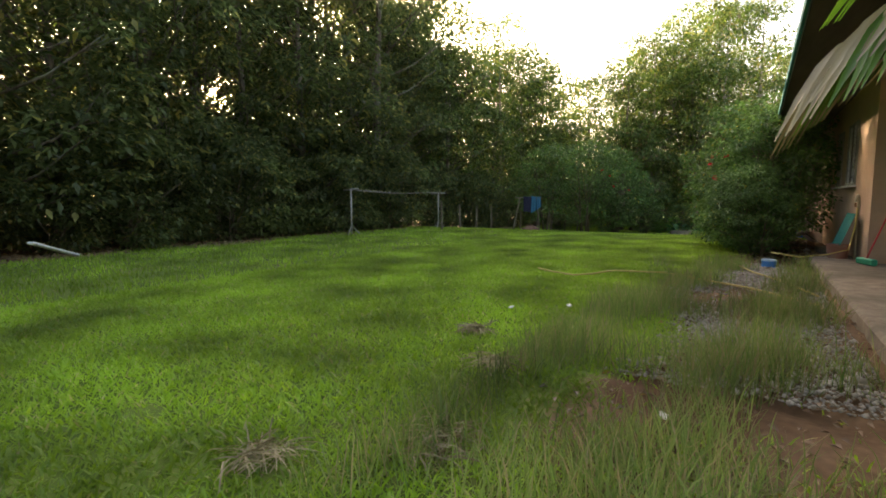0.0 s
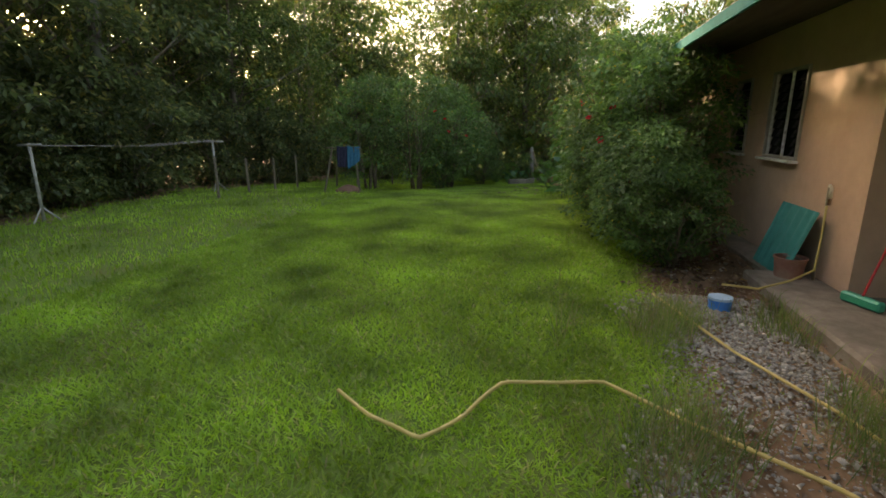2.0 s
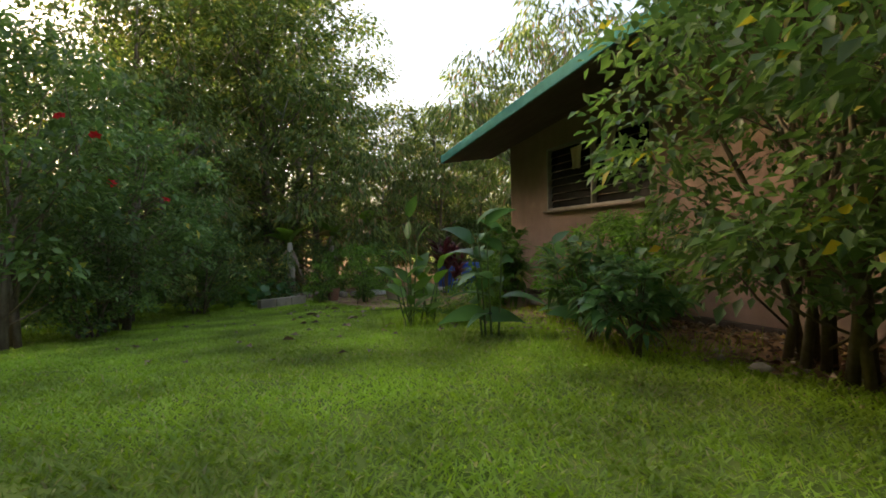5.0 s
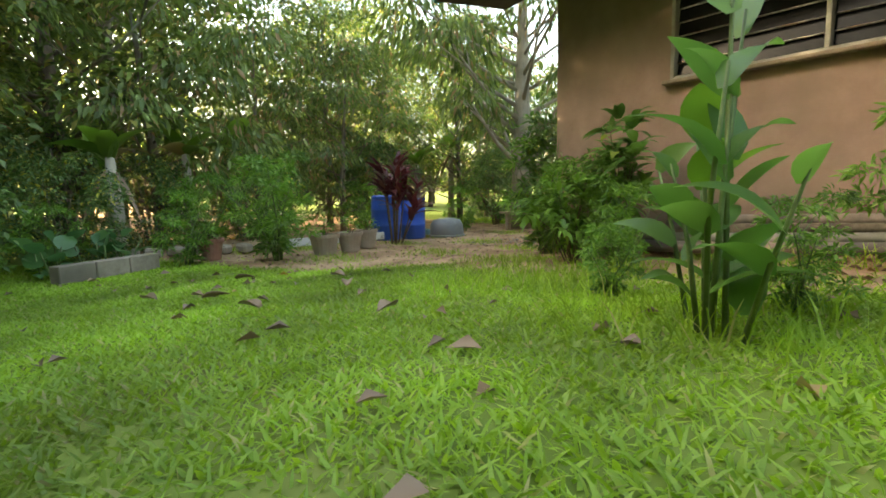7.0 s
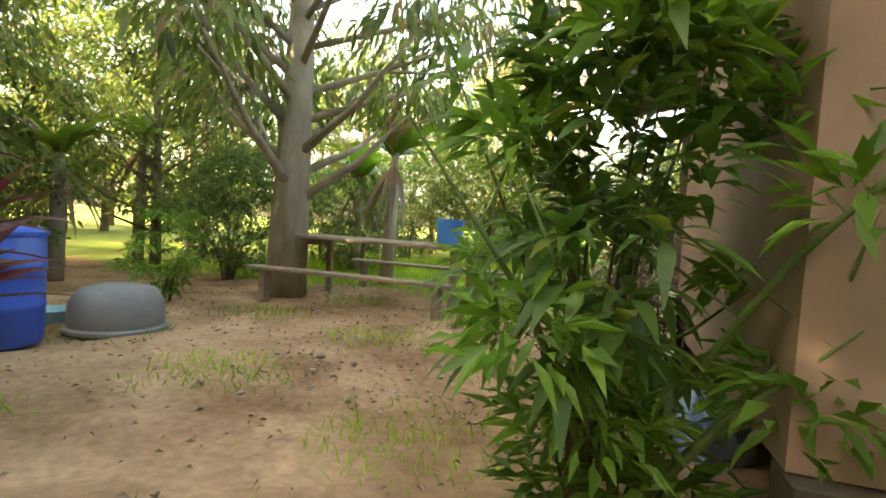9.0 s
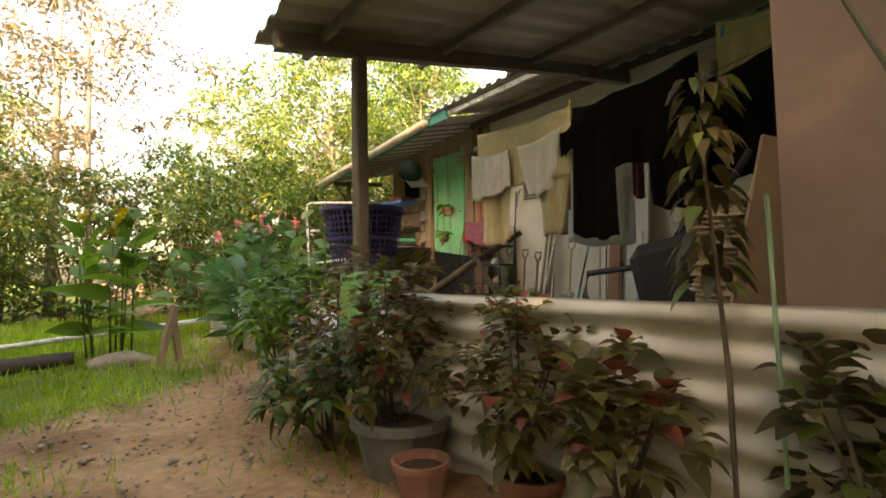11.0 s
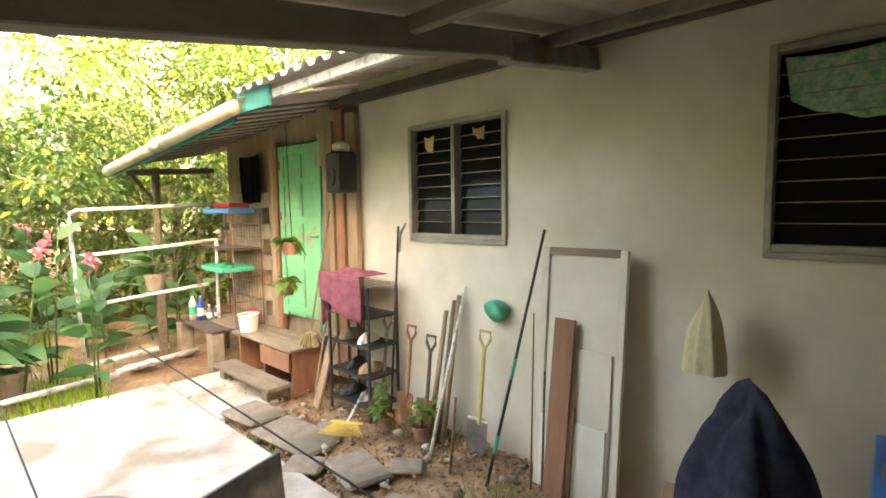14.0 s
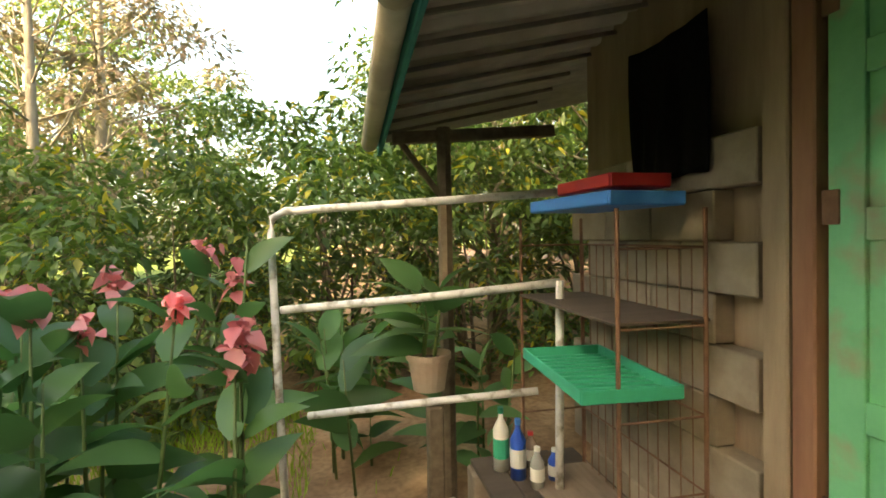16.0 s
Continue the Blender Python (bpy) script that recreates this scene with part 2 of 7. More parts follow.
CLOTH_GREY = mat("light_grey_cloth", (0.62, 0.63, 0.62), (0.72, 0.72, 0.7), 30, 0.9, bump=0.2)
CLOTH_PINK = mat("faded_maroon_cloth", (0.2, 0.06, 0.085), (0.3, 0.11, 0.14), 12, 0.9, bump=0.35)
CLOTH_NAVY = mat("navy_cloth", (0.02, 0.02, 0.04), (0.045, 0.045, 0.075), 14, 0.9, bump=0.3)
CLOTH_BLUE = mat("blue_towel", (0.02, 0.1, 0.17), (0.04, 0.16, 0.25), 14, 0.95, bump=0.3)
TARP = mat("grey_tarpaulin", (0.24, 0.25, 0.26), (0.38, 0.39, 0.39), 5, 0.5, bump=0.3)
CARDBOARD = mat("cardboard", (0.38, 0.24, 0.15), (0.46, 0.3, 0.19), 6, 0.9, bump=0.1, stain=(0.32, 0.2, 0.13))
PULP = mat("egg_tray_pulp", (0.5, 0.38, 0.27), (0.6, 0.47, 0.35), 12, 0.95, bump=0.3)
STONE = mat("gravel_stone", (0.3, 0.26, 0.21), (0.44, 0.39, 0.33), 9, 0.9, bump=0.4, island=0.35)
HOSE = mat("yellow_hose", (0.5, 0.36, 0.1), (0.62, 0.46, 0.15), 9, 0.5, bump=0.1)
GREYMAT = mat("grey_board", (0.12, 0.11, 0.095), (0.2, 0.185, 0.16), 7, 0.85, bump=0.3)


# ---------------------------------------------------------------- mesh helpers
def thing(name, loc=(0, 0, 0), rot=(0, 0, 0), label="", category="", group="", kind=""):
    ob = new(name)
    ob.empty_display_size = 0.1
    ob.matrix_basis = pose(*loc, *rot)
    return tagged(ob, label, category, group, kind)


def obj(name, me, material, parent=None, label="", smooth=False):
    if isinstance(me, bmesh.types.BMesh):
        bm, me = me, bpy.data.meshes.new(name)
        bm.normal_update()
        bm.to_mesh(me)
        bm.free()
    if material:
        me.materials.append(material)
    if smooth:
        me.shade_smooth()
    ob = new(name, me)
    if parent:
        ob.parent = parent
    if label:
        ob["label"] = label
    return ob


def part(name, bm, material, parent, label="", smooth=False):
    return obj(name, bm, material, parent, label, smooth)


def single(name, bm, material, label, category, loc=(0, 0, 0), rot=(0, 0, 0), group="", kind="", smooth=False):
    ob = obj(name, bm, material, smooth=smooth)
    ob.matrix_basis = pose(*loc, *rot)
    return tagged(ob, label, category, group, kind)


def box(c, s, bevel=0.0, m=None, bm=None):
    bm = bm or bmesh.new()
    mm = Matrix.Translation(c) @ (m or Matrix()) @ Matrix.Diagonal((*s, 1))
    r = bmesh.ops.create_cube(bm, size=1, matrix=mm)
    if bevel:
        es = list({e for v in r["verts"] for e in v.link_edges})
        bmesh.ops.bevel(bm, geom=es, offset=bevel, segments=1, affect="EDGES")
    return bm


def rod(p0, p1, r0, r1=None, n=8, bm=None):
    """A tapered round bar from p0 to p1."""
    bm = bm or bmesh.new()
    p0, p1 = Vector(p0), Vector(p1)
    d = p1 - p0
    m = Matrix.Translation((p0 + p1) / 2) @ d.to_track_quat("Z", "Y").to_matrix().to_4x4()
    bmesh.ops.create_cone(bm, cap_ends=True, segments=n, radius1=r0, radius2=r0 if r1 is None else r1, depth=d.length, matrix=m)
    return bm


def beam(p0, p1, w, h, bevel=0.006, bm=None):
    """A rectangular bar from p0 to p1, w wide and h high."""
    p0, p1 = Vector(p0), Vector(p1)
    d = p1 - p0
    m = d.to_track_quat("X", "Z").to_matrix().to_4x4()
    return box((p0 + p1) / 2, (d.length, w, h), bevel, m, bm)


def tube(pts, r, n=8, bm=None, closed_ends=True):
    """A tube along points; r may be one radius or one each."""
    bm = bm or bmesh.new()
    pts = [Vector(p) for p in pts]
    rs = r if isinstance(r, (list, tuple)) else [r] * len(pts)
    rings = []
    for i, p in enumerate(pts):
        d = (pts[min(i + 1, len(pts) - 1)] - pts[max(i - 1, 0)]).normalized()
        q = d.to_track_quat("Z", "Y")
        rings.append([bm.verts.new(p + q @ Vector((rs[i] * math.cos(a), rs[i] * math.sin(a), 0))) for a in np.linspace(0, 2 * math.pi, n, endpoint=False)])
    for a, b in zip(rings, rings[1:]):
        for k in range(n):
            bm.faces.new((a[k], a[(k + 1) % n], b[(k + 1) % n], b[k]))
    if closed_ends:
        bm.faces.new(rings[0][::-1])
        bm.faces.new(rings[-1])
    return bm


def lathe(profile, n=20, bm=None, at=(0, 0, 0)):
    """A turned form from (radius, height) pairs."""
    bm = bm or bmesh.new()
    at = Vector(at)
    rings = [[bm.verts.new(at + Vector((r * math.cos(a), r * math.sin(a), z))) for a in np.linspace(0, 2 * math.pi, n, endpoint=False)] for r, z in profile]
    for a, b in zip(rings, rings[1:]):
        for k in range(n):
            bm.faces.new((a[k], a[(k + 1) % n], b[(k + 1) % n], b[k]))
    if profile[0][0] > 0.001:
        bm.faces.new(rings[0][::-1])
    if profile[-1][0] > 0.001:
        bm.faces.new(rings[-1])
    return bm


def fast_mesh(name, verts, faces):
    """A mesh from arrays: verts (n, 3), faces (m, 3 or 4)."""
    me = bpy.data.meshes.new(name)
    verts, faces = np.asarray(verts, np.float32), np.asarray(faces, np.int32)
    me.vertices.add(len(verts))
    me.vertices.foreach_set("co", verts.ravel())
    k = faces.shape[1]
    me.loops.add(faces.size)
    me.loops.foreach_set("vertex_index", faces.ravel())
    me.polygons.add(len(faces))
    me.polygons.foreach_set("loop_start", np.arange(0, faces.size, k, dtype=np.int32))
    me.update(calc_edges=True)
    return me


def corrugated(width, length, pitch, depth, thick=0.004):
    """A corrugated sheet over x (across the waves) and y, with thickness."""
    bm = bmesh.new()
    n = int(width / pitch * 8)
    xs = np.linspace(-width / 2, width / 2, n + 1)
    rows = []
    for z0 in (0, -thick):
        for y in (0, length):
            rows.append([bm.verts.new((x, y, z0 + depth / 2 * math.sin(2 * math.pi * x / pitch))) for x in xs])
    for i in range(n):
        bm.faces.new((rows[0][i], rows[0][i + 1], rows[1][i + 1], rows[1][i]))
        bm.faces.new((rows[2][i], rows[3][i], rows[3][i + 1], rows[2][i + 1]))
        bm.faces.new((rows[0][i], rows[2][i], rows[2][i + 1], rows[0][i + 1]))
        bm.faces.new((rows[1][i], rows[1][i + 1], rows[3][i + 1], rows[3][i]))
    for j in (0, n):
        bm.faces.new((rows[0][j], rows[1][j], rows[3][j], rows[2][j]))
    return bm


# ---------------------------------------------------------------- plants
def unit(v):
    return v / np.maximum(np.linalg.norm(v, axis=-1, keepdims=True), 1e-9)


def leaf_arrays(pos, axis, size, width, rng, fold=0.15, droop=0.1):
    """Folded leaves: base, two flanks, tip."""
    n = len(pos)
    axis = unit(axis)
    side = unit(np.cross(axis, unit(rng.normal(size=(n, 3)) * 0.35 + [0, 0, 1])))
    up = np.cross(side, axis)
    s, w = size[:, None], (size * width)[:, None]
    mid = pos + axis * s * 0.45
    tip = pos + axis * s - up * s * droop - np.array([0, 0, 1]) * s * droop
    v = np.stack([pos, mid + side * w / 2 + up * w * fold, tip, mid - side * w / 2 + up * w * fold], 1).reshape(-1, 3)
    b = np.arange(n)[:, None] * 4
    f = np.concatenate([b + [0, 1, 2], b + [0, 2, 3]])
    return v, f


def blade_arrays(pos, axis, size, width, rng, segs=4, bend=0.6, cup=0.12, roll=0.0):
    """Large leaves with a midrib and a bend: segs stations, three points across."""
    n = len(pos)
    axis = unit(np.asarray(axis, float))
    side = unit(np.cross(axis, np.array([0, 0, 1.0]) + rng.normal(size=(n, 3)) * 0.15))
    up = np.cross(side, axis)
    if roll:
        a = rng.normal(size=(n, 1)) * roll
        side, up = side * np.cos(a) + up * np.sin(a), up * np.cos(a) - side * np.sin(a)
    vs = []
    for k in range(segs + 1):
        t = k / segs
        w = (size * width * (math.sin(math.pi * min(1, 0.05 + 0.95 * t) ** 0.78) ** 0.9) * (1.06 - 0.3 * t) * 0.5 + 0.0015)[:, None]
        c = pos + axis * (size * t)[:, None] - (np.array([0, 0, 1.0]) * 0.8 + up * 0.2) * (size * bend * t * t)[:, None]
        vs += [c - side * w + up * w * cup * 2, c, c + side * w + up * w * cup * 2]
    v = np.stack(vs, 1).reshape(-1, 3)
    m = 3 * (segs + 1)
    b = np.arange(n)[:, None] * m
    q = []
    for k in range(segs):
        o = 3 * k
        q += [b + [o, o + 1, o + 4, o + 3], b + [o + 1, o + 2, o + 5, o + 4]]
    return v, np.concatenate(q)


def sprays(rng, cen, radii, total, leaf, width, droop_dir, flat=0.6, jitter=0.45):
    """Leaves on domed sprays: dense over the top of each spray, open underneath."""
    share = radii ** 2 / np.sum(radii ** 2)
    idx = rng.choice(len(cen), total, p=share)
    d = unit(rng.normal(size=(total, 3)))
    d[:, 2] = np.abs(d[:, 2]) * 1.1 - 0.3
    d = unit(d)
    r = radii[idx, None] * rng.uniform(0.3, 1.08, (total, 1)) ** 0.6
    pos = cen[idx] + d * r * [1, 1, flat] + rng.normal(size=(total, 3)) * radii[idx, None] * 0.1
    axis = d * [0.9, 0.9, 0.35] + rng.normal(size=(total, 3)) * jitter + [0, 0, droop_dir]
    return leaf_arrays(pos, axis, leaf * rng.uniform(0.55, 1.3, total), width, rng)


def tree(name, height, trunk_r, base, radius, k, per, leaf, seed, leafmat, barkmat, label, width=0.45, lean=0.4, droop_dir=-0.3, spray=0.3, category="tree", stems=1, fill=0.6, puffs=30):
    """A tapered trunk with forking limbs and a crown of separate leafy sprays, standing at the origin."""
    rng = np.random.default_rng(seed)
    root = thing(name, label=label, category=category)
    bm = bmesh.new()
    trunks = []
    for s in range(stems):
        a = rng.uniform(0, 6.28)
        o = Vector((math.cos(a), math.sin(a), 0)) * (0.12 * radius if stems > 1 else 0)
        lv = Vector((rng.normal() * lean, rng.normal() * lean, 0)) * (1.5 if stems > 1 else 1)
        h = height * (0.9 if stems == 1 else rng.uniform(0.5, 0.9))
        pts = [o + Vector((0, 0, -0.05)), o + lv * 0.15 + Vector((0.05 * lean, 0, h * 0.3)), o + lv * 0.5 + Vector((0, 0, h * 0.65)), o + lv + Vector((0, 0, h))]
        tube(pts, [trunk_r * 1.15, trunk_r * 0.85, trunk_r * 0.5, trunk_r * 0.12], 8, bm)
        trunks.append(pts)
    # spray centres: on shells at uneven heights, so that gaps stay between them
    t = (np.arange(puffs) + rng.uniform(0, 1, puffs)) / puffs
    z = base + (height - base) * t
    bulge = np.sin(np.pi * np.clip(0.12 + 0.8 * t, 0, 1)) ** 0.7
    a = np.arange(puffs) * 2.399 + rng.uniform(-0.5, 0.5, puffs)
    rr = radius * bulge * rng.uniform(0.25, 1.0, puffs) ** fill
    cen = np.stack([rr * np.cos(a), rr * np.sin(a), z], -1)
    radii = radius * spray * rng.uniform(0.65, 1.35, puffs)
    for c, pr in zip(cen, radii):
        pts = trunks[rng.integers(len(trunks))]
        f = min(0.95, max(0.12, (c[2] - 0.35 * radius) / pts[3].z))
        q = Vector(c)
        p = (pts[0].lerp(pts[1], f / 0.33) if f < 0.33 else pts[1].lerp(pts[2], (f - 0.33) / 0.39) if f < 0.72 else pts[2].lerp(pts[3], (f - 0.72) / 0.28))
        m = p.lerp(q, 0.55) + Vector((0, 0, -0.06 * (q - p).length))
        tube([p, m, q], [trunk_r * 0.34 * (1.1 - f), trunk_r * 0.2 * (1.1 - f) + 0.004, trunk_r * 0.06], 5, bm)
        for j in range(2):
            e = q + Vector((rng.normal(), rng.normal(), rng.uniform(0, 0.6))) * pr * 0.6
            tube([m.lerp(q, 0.5), e], [trunk_r * 0.09, trunk_r * 0.03], 4, bm)
    part("trunk", bm, barkmat, root, smooth=True)
    v, f = sprays(rng, cen, radii, k * per, leaf, width, droop_dir)
    part("crown", fast_mesh("crown", v, f), leafmat, root)
    return root


def gz(x, y):
    """Height of the ground."""
    s = np.interp(x, [-60, -6, -1.5, 0, 4, 6.5, 9, 14, 30], [-0.6, -0.34, -0.33, -0.22, 0.10, 0.22, 0.22, 0.20, 0.15])
    n = np.interp(x, [-8, -3, -1.5, -0.3, 1.5, 3.5, 6], [-0.5, -0.42, -0.38, -0.37, -0.2, -0.08, -0.08])
    a = np.clip((y + 1.0) / 2.5, 0, 1)
    b = np.clip((8 - x) / 3, 0, 1)
    w = a * a * (3 - 2 * a) * b * b * (3 - 2 * b)
    return s * (1 - w) + n * w


def on(x, y, dz=0.0):
    return (x, y, float(gz(x, y)) + dz)


def bareness(x, y):
    """1 on bare earth, 0 on lawn."""
    x, y = np.asarray(x, float), np.asarray(y, float)
    sm = lambda v, a, b: np.clip((v - a) / (b - a), 0, 1)  # noqa: E731
    wob = 0.35 * np.sin(1.7 * x + 0.8 * y) + 0.25 * np.sin(2.9 * y - 1.1 * x + 1.3)
    wall = sm(y + wob * 0.4, -2.1, -1.4) * sm(x, -1, 1) * sm(-x, -22, -20)
    edge = np.interp(x, [-6, -2.9, -1.44, -0.3, 1.4, 3, 5], [-4.2, -3.4, -2.45, -1.8, -2.2, -2.3, -2.0])
    west = sm(y - edge + wob * 0.3, -0.3, 0.3) * (0.62 + 0.38 * sm(-x + wob, -1.2, 0.2)) * sm(-x, -6, -4)
    north = sm(y + wob, 5.2, 6.6) * sm(-x + wob, -0.6, 0.6)
    west = west * (1 - north)
    patio = sm(x + 0.4 * wob, 0.1, 0.6) * sm(y, 1.0, 2.0) * sm(-y + 0.5 * x, -9.6, -8.6) * sm(-x, -8, -7)
    far = sm(-y + wob, 13.2, 14.5)
    grav = sm(x + wob, 13.2, 14.0) * sm(y + wob * 0.6, -2.5, -2.0) * sm(-x, -24, -20)
    return np.clip(np.maximum.reduce([wall, west, patio, far * 0.85, grav]), 0, 1)


# ---------------------------------------------------------------- ground
def axis_values(lo, hi, step, far):
    inner = np.arange(lo, hi + 1e-6, step)
    grow = np.geomspace(step, far, 28)
    return np.concatenate([lo - grow[::-1], inner, hi + grow])


gx, gy = axis_values(-9, 26, 0.2, 500), axis_values(-16, 15, 0.2, 500)
GX, GY = np.meshgrid(gx, gy)
rg = np.random.default_rng(5)
rough = np.where(bareness(GX, GY) > 0.4, 0.016, 0.008) * rg.normal(size=GX.shape)
GZ = gz(GX, GY) + rough - 0.02
nx, ny = len(gx), len(gy)
idx = np.arange(nx * ny).reshape(ny, nx)
quads = np.stack([idx[:-1, :-1], idx[:-1, 1:], idx[1:, 1:], idx[1:, :-1]], -1).reshape(-1, 4)
gme = fast_mesh("ground", np.stack([GX, GY, GZ], -1).reshape(-1, 3), quads)
att = gme.attributes.new("bare_earth", "FLOAT", "POINT")
att.data.foreach_set("value", bareness(GX, GY).ravel().astype(np.float32))
# earth darkened for shade and brown litter under the shrubs, less so at x 13-17
att = gme.attributes.new("shade_and_litter", "FLOAT", "POINT")
att.data.foreach_set("value", (np.clip((GX - 5.0) / 2, 0, 1) * np.clip((GY + 4) / 0.6, 0, 1) * (1 - 0.8 * np.clip((GX - 12.8) / 0.6, 0, 1) * np.clip((17 - GX) / 0.8, 0, 1))).ravel().astype(np.float32))
gm = mat("lawn_and_earth", (0.1, 0.15, 0.03), (0.17, 0.22, 0.045), 2.2, 0.95, bump=0.6, stain=(0.15, 0.15, 0.05), stain_scale=0.55, stain_at=0.62)
em = gm.node_tree
N, L = em.nodes, em.links
bs = N["Principled BSDF"]
grass_col = bs.inputs["Base Color"].links[0].from_socket
tc = N.new("ShaderNodeTexCoord")
n3, n4 = N.new("ShaderNodeTexNoise"), N.new("ShaderNodeTexNoise")
n3.inputs["Scale"].default_value, n3.inputs["Detail"].default_value = 1.6, 9
n4.inputs["Scale"].default_value, n4.inputs["Detail"].default_value = 18, 6
L.new(tc.outputs["Object"], n3.inputs["Vector"])
L.new(tc.outputs["Object"], n4.inputs["Vector"])
r3 = N.new("ShaderNodeValToRGB")
r3.color_ramp.elements[0].position, r3.color_ramp.elements[1].position = 0.35, 0.65
r3.color_ramp.elements[0].color, r3.color_ramp.elements[1].color = (0.23, 0.135, 0.075, 1), (0.43, 0.285, 0.17, 1)
L.new(n3.outputs[0], r3.inputs[0])
m4 = N.new("ShaderNodeMixRGB")
m4.blend_type, m4.inputs[0].default_value = "OVERLAY", 0.55
L.new(r3.outputs[0], m4.inputs[1])
L.new(n4.outputs[0], m4.inputs[2])
# multiplies that shade and litter tone into the earth colour
dr = N.new("ShaderNodeAttribute")
dr.attribute_name = "shade_and_litter"
md = N.new("ShaderNodeMixRGB")
md.blend_type, md.inputs[2].default_value = "MULTIPLY", (0.5, 0.47, 0.46, 1)
L.new(dr.outputs["Fac"], md.inputs[0])
L.new(m4.outputs[0], md.inputs[1])
at = N.new("ShaderNodeAttribute")
at.attribute_name = "bare_earth"
ad = N.new("ShaderNodeMath")
ad.operation = "MULTIPLY_ADD"
ad.inputs[1].default_value = 0.7
L.new(n4.outputs[0], ad.inputs[0])
L.new(at.outputs["Fac"], ad.inputs[2])
rm = N.new("ShaderNodeValToRGB")
rm.color_ramp.elements[0].position, rm.color_ramp.elements[1].position = 0.62, 0.95
L.new(ad.outputs[0], rm.inputs[0])
mx = N.new("ShaderNodeMixRGB")
L.new(rm.outputs[0], mx.inputs[0])
L.new(grass_col, mx.inputs[1])
L.new(md.outputs[0], mx.inputs[2])
L.new(mx.outputs[0], bs.inputs["Base Color"])
ground = tagged(obj("ground", gme, gm, smooth=True), "uneven lawn with patches of bare brown earth", "ground", kind="structure")

# ---------------------------------------------------------------- house shell
SX = 13.0   # east end of the south wall


def wall_with_openings(name, origin, along, length, z0, z1, thick, openings, material, label):
    """A wall from pieces round its openings: (start, end, bottom, top). It thickens to the left of its run."""
    bm = bmesh.new()
    o, d = Vector(origin), Vector(along).normalized()
    nrm = Vector((-d.y, d.x, 0))
    m = Matrix((d, nrm, Vector((0, 0, 1)))).transposed().to_4x4()
    m = Matrix.Translation(o) @ m
    def piece(a, b, lo, hi):
        if b - a > 0.001 and hi - lo > 0.001:
            bmesh.ops.create_cube(bm, size=1, matrix=m @ Matrix.Translation(((a + b) / 2, thick / 2, (lo + hi) / 2)) @ Matrix.Diagonal((b - a, thick, hi - lo, 1)))
    x = 0
    for a, b, lo, hi in sorted(openings):
        piece(x, a, z0, z1)
        piece(a, b, z0, lo)
        piece(a, b, hi, z1)
        x = b
    piece(x, length, z0, z1)
    return tagged(obj(name, bm, material), label, "wall", kind="structure")


# south wall, from west to east; it thickens to the north
W2 = (1.42, 3.98, 1.62, 2.74)
W1B = (8.75, 9.45, 1.62, 2.82)
W1 = (10.28, 11.37, 1.62, 2.82)
wall_with_openings("wall_south_west", (0, 0, 0), (1, 0, 0), 6.6, 0.14, 3.35, 0.14, [W2], PINKWALL, "brown painted plaster wall on raised floor beams")
wall_with_openings("wall_south_east", (6.6, 0, 0), (1, 0, 0), SX - 6.6, 0.0, 3.6, 0.14, [(a - 6.6, b - 6.6, c, d) for a, b, c, d in (W1B, W1)], ORANGEWALL, "tan painted plaster wall with louvre windows")
wall_with_openings("wall_porch_side", (SX, 0.14, 0), (0, 1, 0), 2.46, 0.0, 3.7, 0.14, [], ORANGEWALL, "tan painted porch side wall")
wall_with_openings("wall_porch_back", (SX, 2.6, 0), (1, 0, 0), 9.5, 0.0, 4.2, 0.14, [(4.2, 5.1, 0.34, 2.4)], ORANGEWALL, "tan painted wall at the back of the porch")
wall_with_openings("wall_west", (0, 1.9, 0), (0, -1, 0), 1.76, 0.14, 3.3, 0.14, [], PINKWALL, "brown painted plaster end wall")
wall_with_openings("wall_patio_end", (3.98, 1.9, 0), (-1, 0, 0), 3.84, 0.0, 3.3, 0.14, [], CREAMWALL, "cream painted wall at the patio end")
W3 = (5.49, 6.57, 1.62, 2.62)
W4 = (2.62, 3.80, 1.62, 2.70)
WE = 7.3   # north end of the cream wall
wall_with_openings("wall_patio", (3.98, WE, 0), (0, -1, 0), WE - 1.9, -0.1, 3.35, 0.14, [(WE - b, WE - a, c, d) for a, b, c, d in (W3, W4)], CREAMWALL, "cream painted board wall with two louvre windows")
wall_with_openings("wall_kitchen", (4.0, 10.4, 0), (0, -1, 0), 10.4 - WE, 0.3, 3.0, 0.1, [(10.4 - 8.82, 10.4 - 7.94, 0.6, 2.66)], WOODZ, "unpainted timber and block kitchen wall")
# unseen inner walls and floor close the rooms, room shade put into their colour
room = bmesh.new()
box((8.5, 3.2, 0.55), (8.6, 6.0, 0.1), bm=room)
tagged(obj("floor", room, ROOM_SHADE), "unseen raised house floor coloured dark as room shade", "floor", kind="structure")
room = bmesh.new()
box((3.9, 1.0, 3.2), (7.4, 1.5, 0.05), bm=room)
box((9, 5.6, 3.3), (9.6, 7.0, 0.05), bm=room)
tagged(obj("ceiling", room, ROOM_SHADE), "unseen ceiling coloured dark as room shade", "ceiling", kind="structure")
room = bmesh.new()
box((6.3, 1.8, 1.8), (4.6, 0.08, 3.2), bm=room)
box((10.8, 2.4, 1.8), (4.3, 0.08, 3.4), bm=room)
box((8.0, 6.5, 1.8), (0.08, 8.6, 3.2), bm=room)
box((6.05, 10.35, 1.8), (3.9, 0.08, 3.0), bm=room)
tagged(obj("wall_inner", room, ROOM_SHADE), "unseen inner partition walls coloured dark as room shade", "wall", kind="structure")


